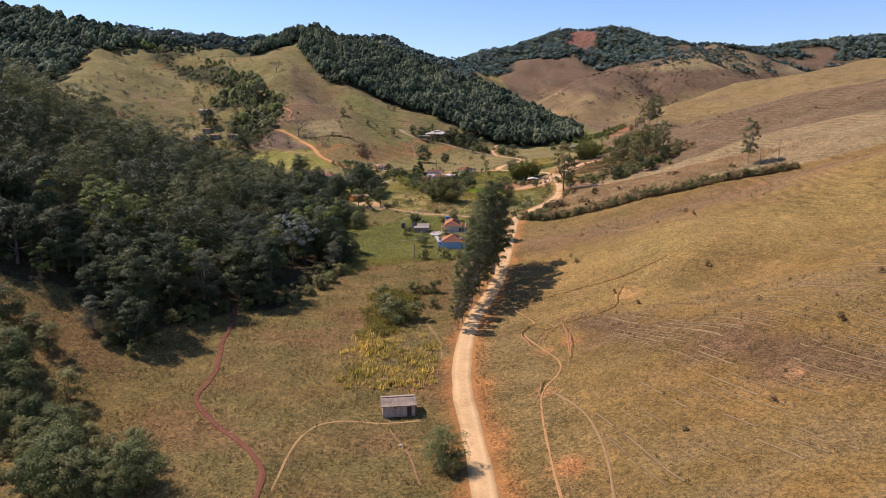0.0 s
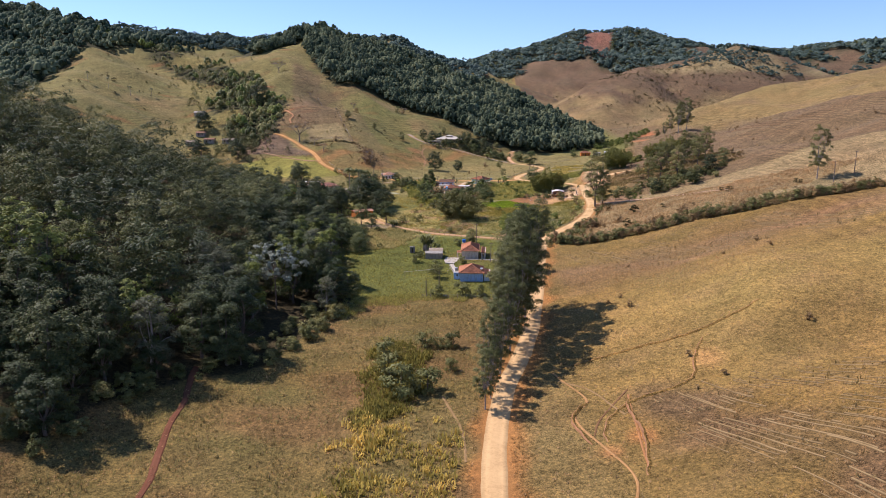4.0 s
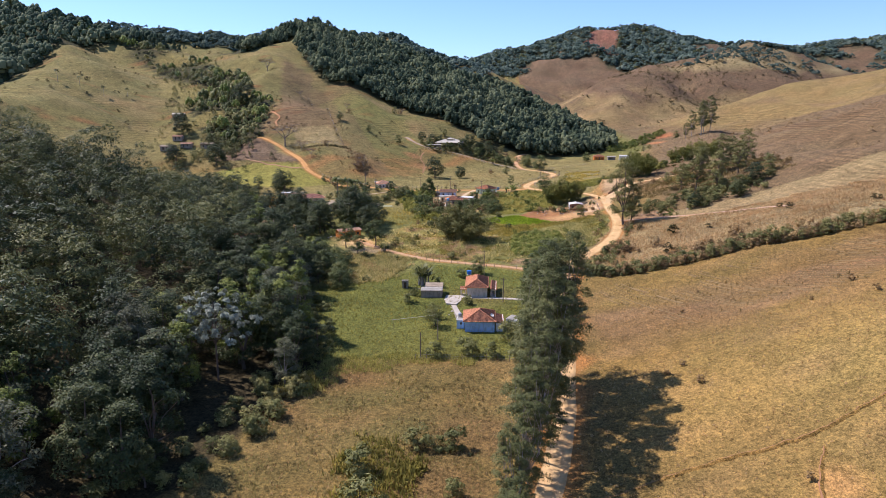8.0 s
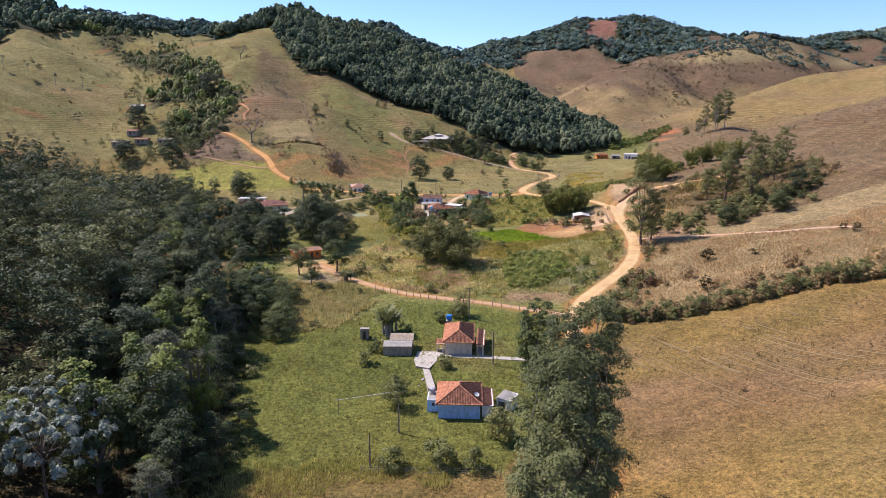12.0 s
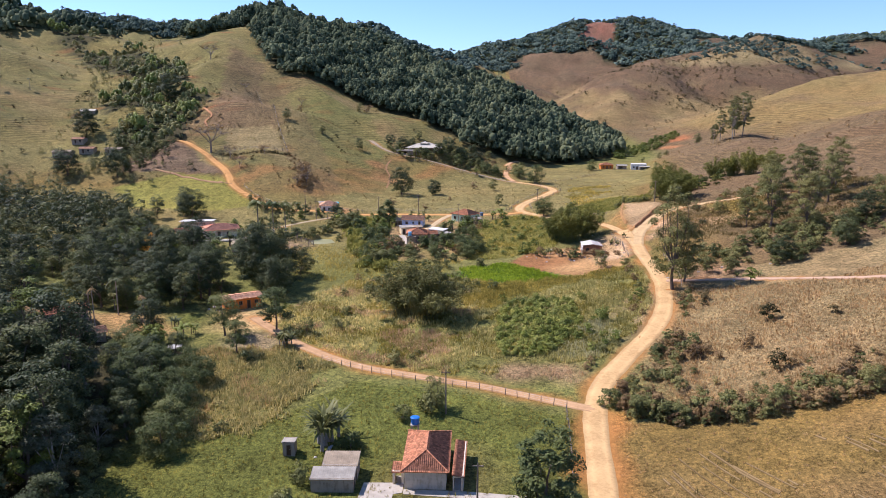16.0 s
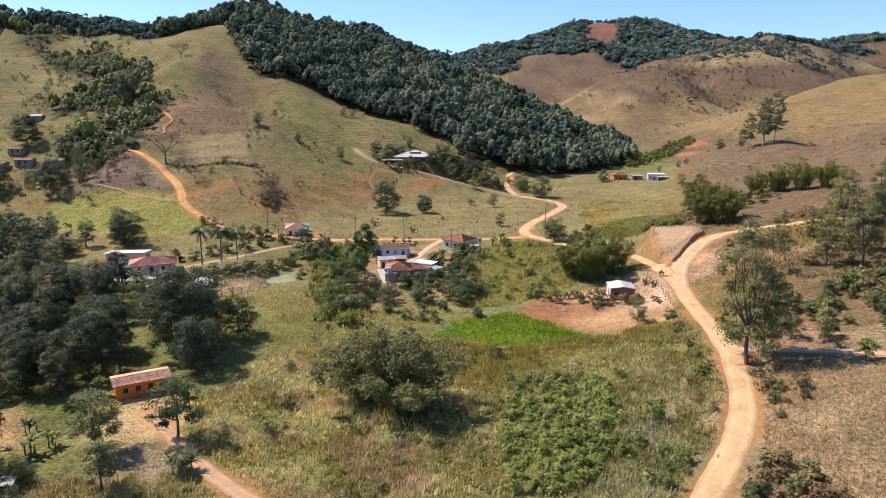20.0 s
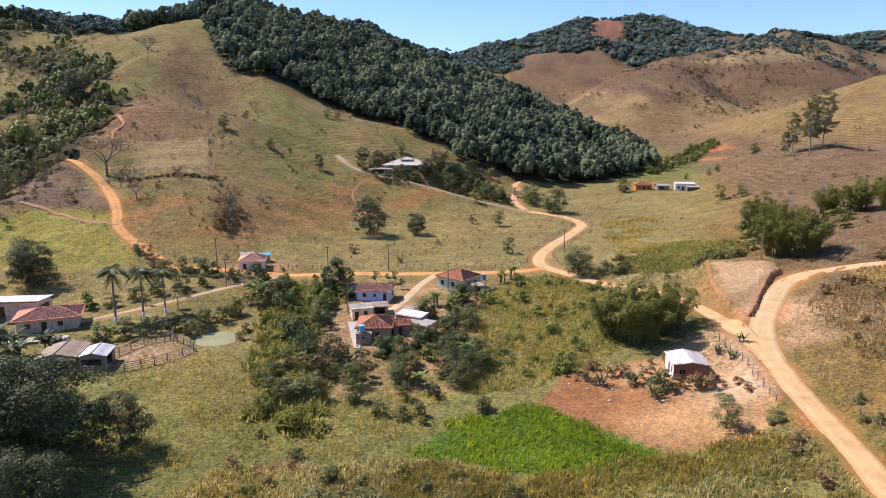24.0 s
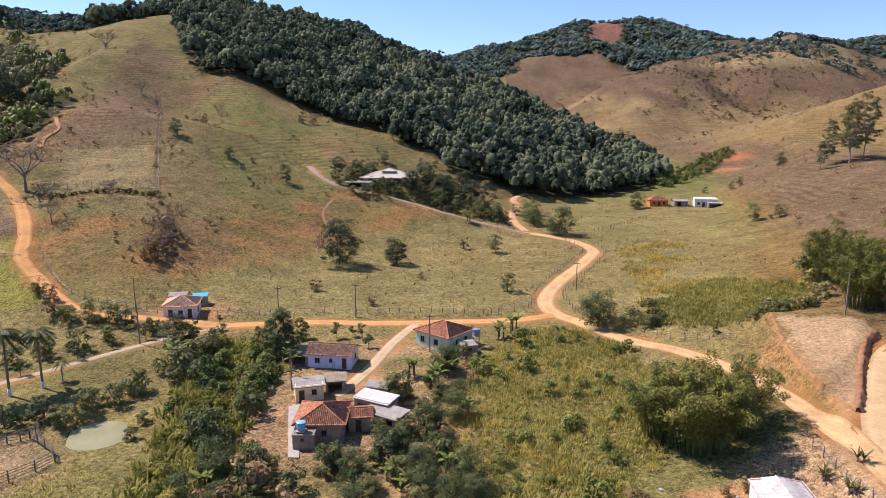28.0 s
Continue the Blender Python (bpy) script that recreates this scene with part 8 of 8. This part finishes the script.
def fence(line, gap=2.2, wires=3, label="wire fence on grey wooden posts", high=1.0):
    c = along(line, gap)
    e = new("fence")
    e.empty_display_size = 0.2
    z = ground(c[:, 0], c[:, 1])
    for k in range(len(c)):
        m = Matrix.Translation((c[k, 0] + random.uniform(-0.08, 0.08), c[k, 1], z[k])) @ Euler((random.uniform(-0.07, 0.07), random.uniform(-0.07, 0.07), random.uniform(0, 3))).to_matrix().to_4x4()
        shared("post", post_mesh, e, m @ Matrix.Diagonal((1, 1, high * random.uniform(0.85, 1.1), 1)))
    for w in range(wires):
        part("wire", tubes([[(c[k, 0], c[k, 1], z[k] + high * (0.45 + 0.35 * w), 0.012) for k in range(len(c))]], 3), METAL, e)
    return tagged(e, label, "fence")


for line in (
        [(14.5, 288.5), (2.5, 294.4), (-11.2, 298.3), (-21.5, 302.3), (-30, 307)], [(14.2, 287), (13.6, 278), (12.5, 268)], [(-20, 223.6), (-10, 223.4), (2, 223.6), (9, 226)],
        [(33, 546), (37.5, 533), (32, 518), (22, 496), (17, 481), (15, 472), (8, 467), (-12, 466.5), (-37, 465.5), (-53, 461.5), (-66, 461), (-80, 463.5), (-92, 470), (-102, 480)],
        [(42, 542), (44.3, 531), (38.5, 514), (28, 491), (24, 481), (25, 468)], [(-96, 531), (-112, 527), (-129, 521.5)], [(-96, 532), (-110, 566), (-127, 610), (-149, 655)], [(50, 442), (42, 446), (36, 452)],
        [(52.5, 372), (52, 358), (49, 343)], [(34, 556), (45, 560), (60, 575), (72, 590)], [(43.5, 375), (44.5, 390), (44, 402)], [(18, 560), (5, 557.5), (-14, 560.5), (-35, 564.5), (-48, 566)]):
    fence(line)

corral = new("corral")
corral.empty_display_size = 0.3
rail_h = (0.35, 0.75, 1.15, 1.5)
for run in ([(-69, 391), (-64.4, 391.4), (-60, 394.6), (-56.6, 397.8), (-53.6, 402.6), (-57, 406), (-60.6, 408.4)], [(-68, 398), (-66, 403), (-62.8, 406.8), (-60.6, 408.4), (-61.5, 412)]):
    c = along(run, 1.9)
    z = ground(c[:, 0], c[:, 1])
    for k in range(len(c)):
        shared("post", post_mesh, corral, Matrix.Translation((c[k, 0], c[k, 1], z[k])) @ Matrix.Diagonal((1.4, 1.4, 1.25, 1)))
        if k:
            for h in rail_h:
                part("rail", tubes([[(c[k - 1, 0], c[k - 1, 1], z[k - 1] + h + random.uniform(-0.04, 0.04), 0.055), (c[k, 0], c[k, 1], z[k] + h, 0.055)]], 4), TIMBER, corral)
tagged(corral, "cattle corral of rough grey timber rails", "corral")


def water_tank(x, y, z, r, h, material, stand, label):
    """A lidded plastic tank on a slab and four legs."""
    e = new("water_tank")
    e.matrix_world = Matrix.Translation((x, y, z))
    part("tank", lathe([(r * 0.82, stand), (r * 0.9, stand + 0.1), (r, stand + h * 0.92), (r * 1.04, stand + h * 0.95), (r * 1.04, stand + h)], 18), material, e)
    part("lid", lathe([(r * 1.07, stand + h + 0.002), (r * 1.07, stand + h + 0.06), (r * 0.7, stand + h + 0.16), (r * 0.2, stand + h + 0.2)], 18), material, e)
    part("slab", boxes((-r, r, -r, r, stand - 0.12, stand - 0.002)), CONCRETE, e)
    if stand > 0.4:
        for sx in (-0.75, 0.75):
            for sy in (-0.75, 0.75):
                part("leg", boxes((sx * r - 0.08, sx * r + 0.08, sy * r - 0.08, sy * r + 0.08, -0.3, stand - 0.12)), CONCRETE, e)
    return tagged(e, label, "water tank")


water_tank(-9.6, 277.7, -1.0, 0.66, 0.95, TANK_BLUE, 3.2, "bright blue plastic water tank behind the house")
water_tank(-21.9, 407.2, 5.95, 0.62, 1.1, PALE_TANK, 0.14, "pale blue water tank on a block annex")
water_tank(2.6, 446.2, 4.3, 0.7, 1.2, plain("tank_slate", (0.22, 0.27, 0.32), 0.6), 2.6, "slate-grey water tank on a concrete tower")
water_tank(-11.2, 244.9, -0.2, 0.45, 0.6, plain("tank_grey", (0.35, 0.36, 0.37), 0.6), 0.14, "grey cistern on the annex roof")


def dish(x, y, z):
    e = new("satellite_dish")
    e.matrix_world = Matrix.Translation((x, y, z)) @ Euler((radians(38), 0, radians(25))).to_matrix().to_4x4()
    part("reflector", lathe([(0.04, 0.0), (0.25, 0.03), (0.42, 0.10), (0.43, 0.12), (0.40, 0.115), (0.24, 0.045), (0.05, 0.015)], 18), WHITE_SHEET, e)
    part("arm", tubes([[(0, -0.4, 0.1, 0.015), (0, -0.15, 0.42, 0.015)]], 4), METAL, e)
    part("mast", tubes([[(0, 0.0, -0.02, 0.025), (0, 0.3, -0.55, 0.025)]], 5), METAL, e)
    tagged(e, "white satellite dish on the tiled roof", "satellite dish")


dish(-3.6, 241.2, 1.35)
dish(-6.4, 246.6, 1.0)

# a parked sled of rubble, stones and scraps about the yards
random.seed(3)
STONE = plain("field_stone", (0.42, 0.38, 0.33), 0.9, vary=0.3)


def rock_mesh(seed):
    r = random.Random(seed)
    bm = bmesh.new()
    bmesh.ops.create_icosphere(bm, subdivisions=1, radius=1.0)
    for v in bm.verts:
        v.co *= r.uniform(0.75, 1.15)
        v.co.z *= 0.6
    me = bpy.data.meshes.new("stone")
    bm.to_mesh(me)
    bm.free()
    me.materials.append(STONE)
    return me


rocks = [rock_mesh(s) for s in range(3)]
for px, py, n, spread in ((-22, 274.5, 7, 1.2), (-10.5, 108.8, 3, 2.5), (26, 391, 10, 4), (38, 380, 10, 4), (-12.5, 255, 6, 1.4), (-62, 336, 6, 2), (60, 349, 8, 5), (24, 384, 8, 4)):
    for k in range(n):
        x, y = px + random.gauss(0, spread), py + random.gauss(0, spread)
        s = random.uniform(0.15, 0.42)
        o = new("stone", rocks[k % 3])
        o.matrix_world = Matrix.Translation((x, y, float(ground(x, y)) + s * 0.2)) @ Matrix.Rotation(random.uniform(0, 6), 4, "Z") @ Matrix.Diagonal((s, s, s, 1))
        tagged(o, "pale loose stone lying on the bare ground", "stone", "loose stones")
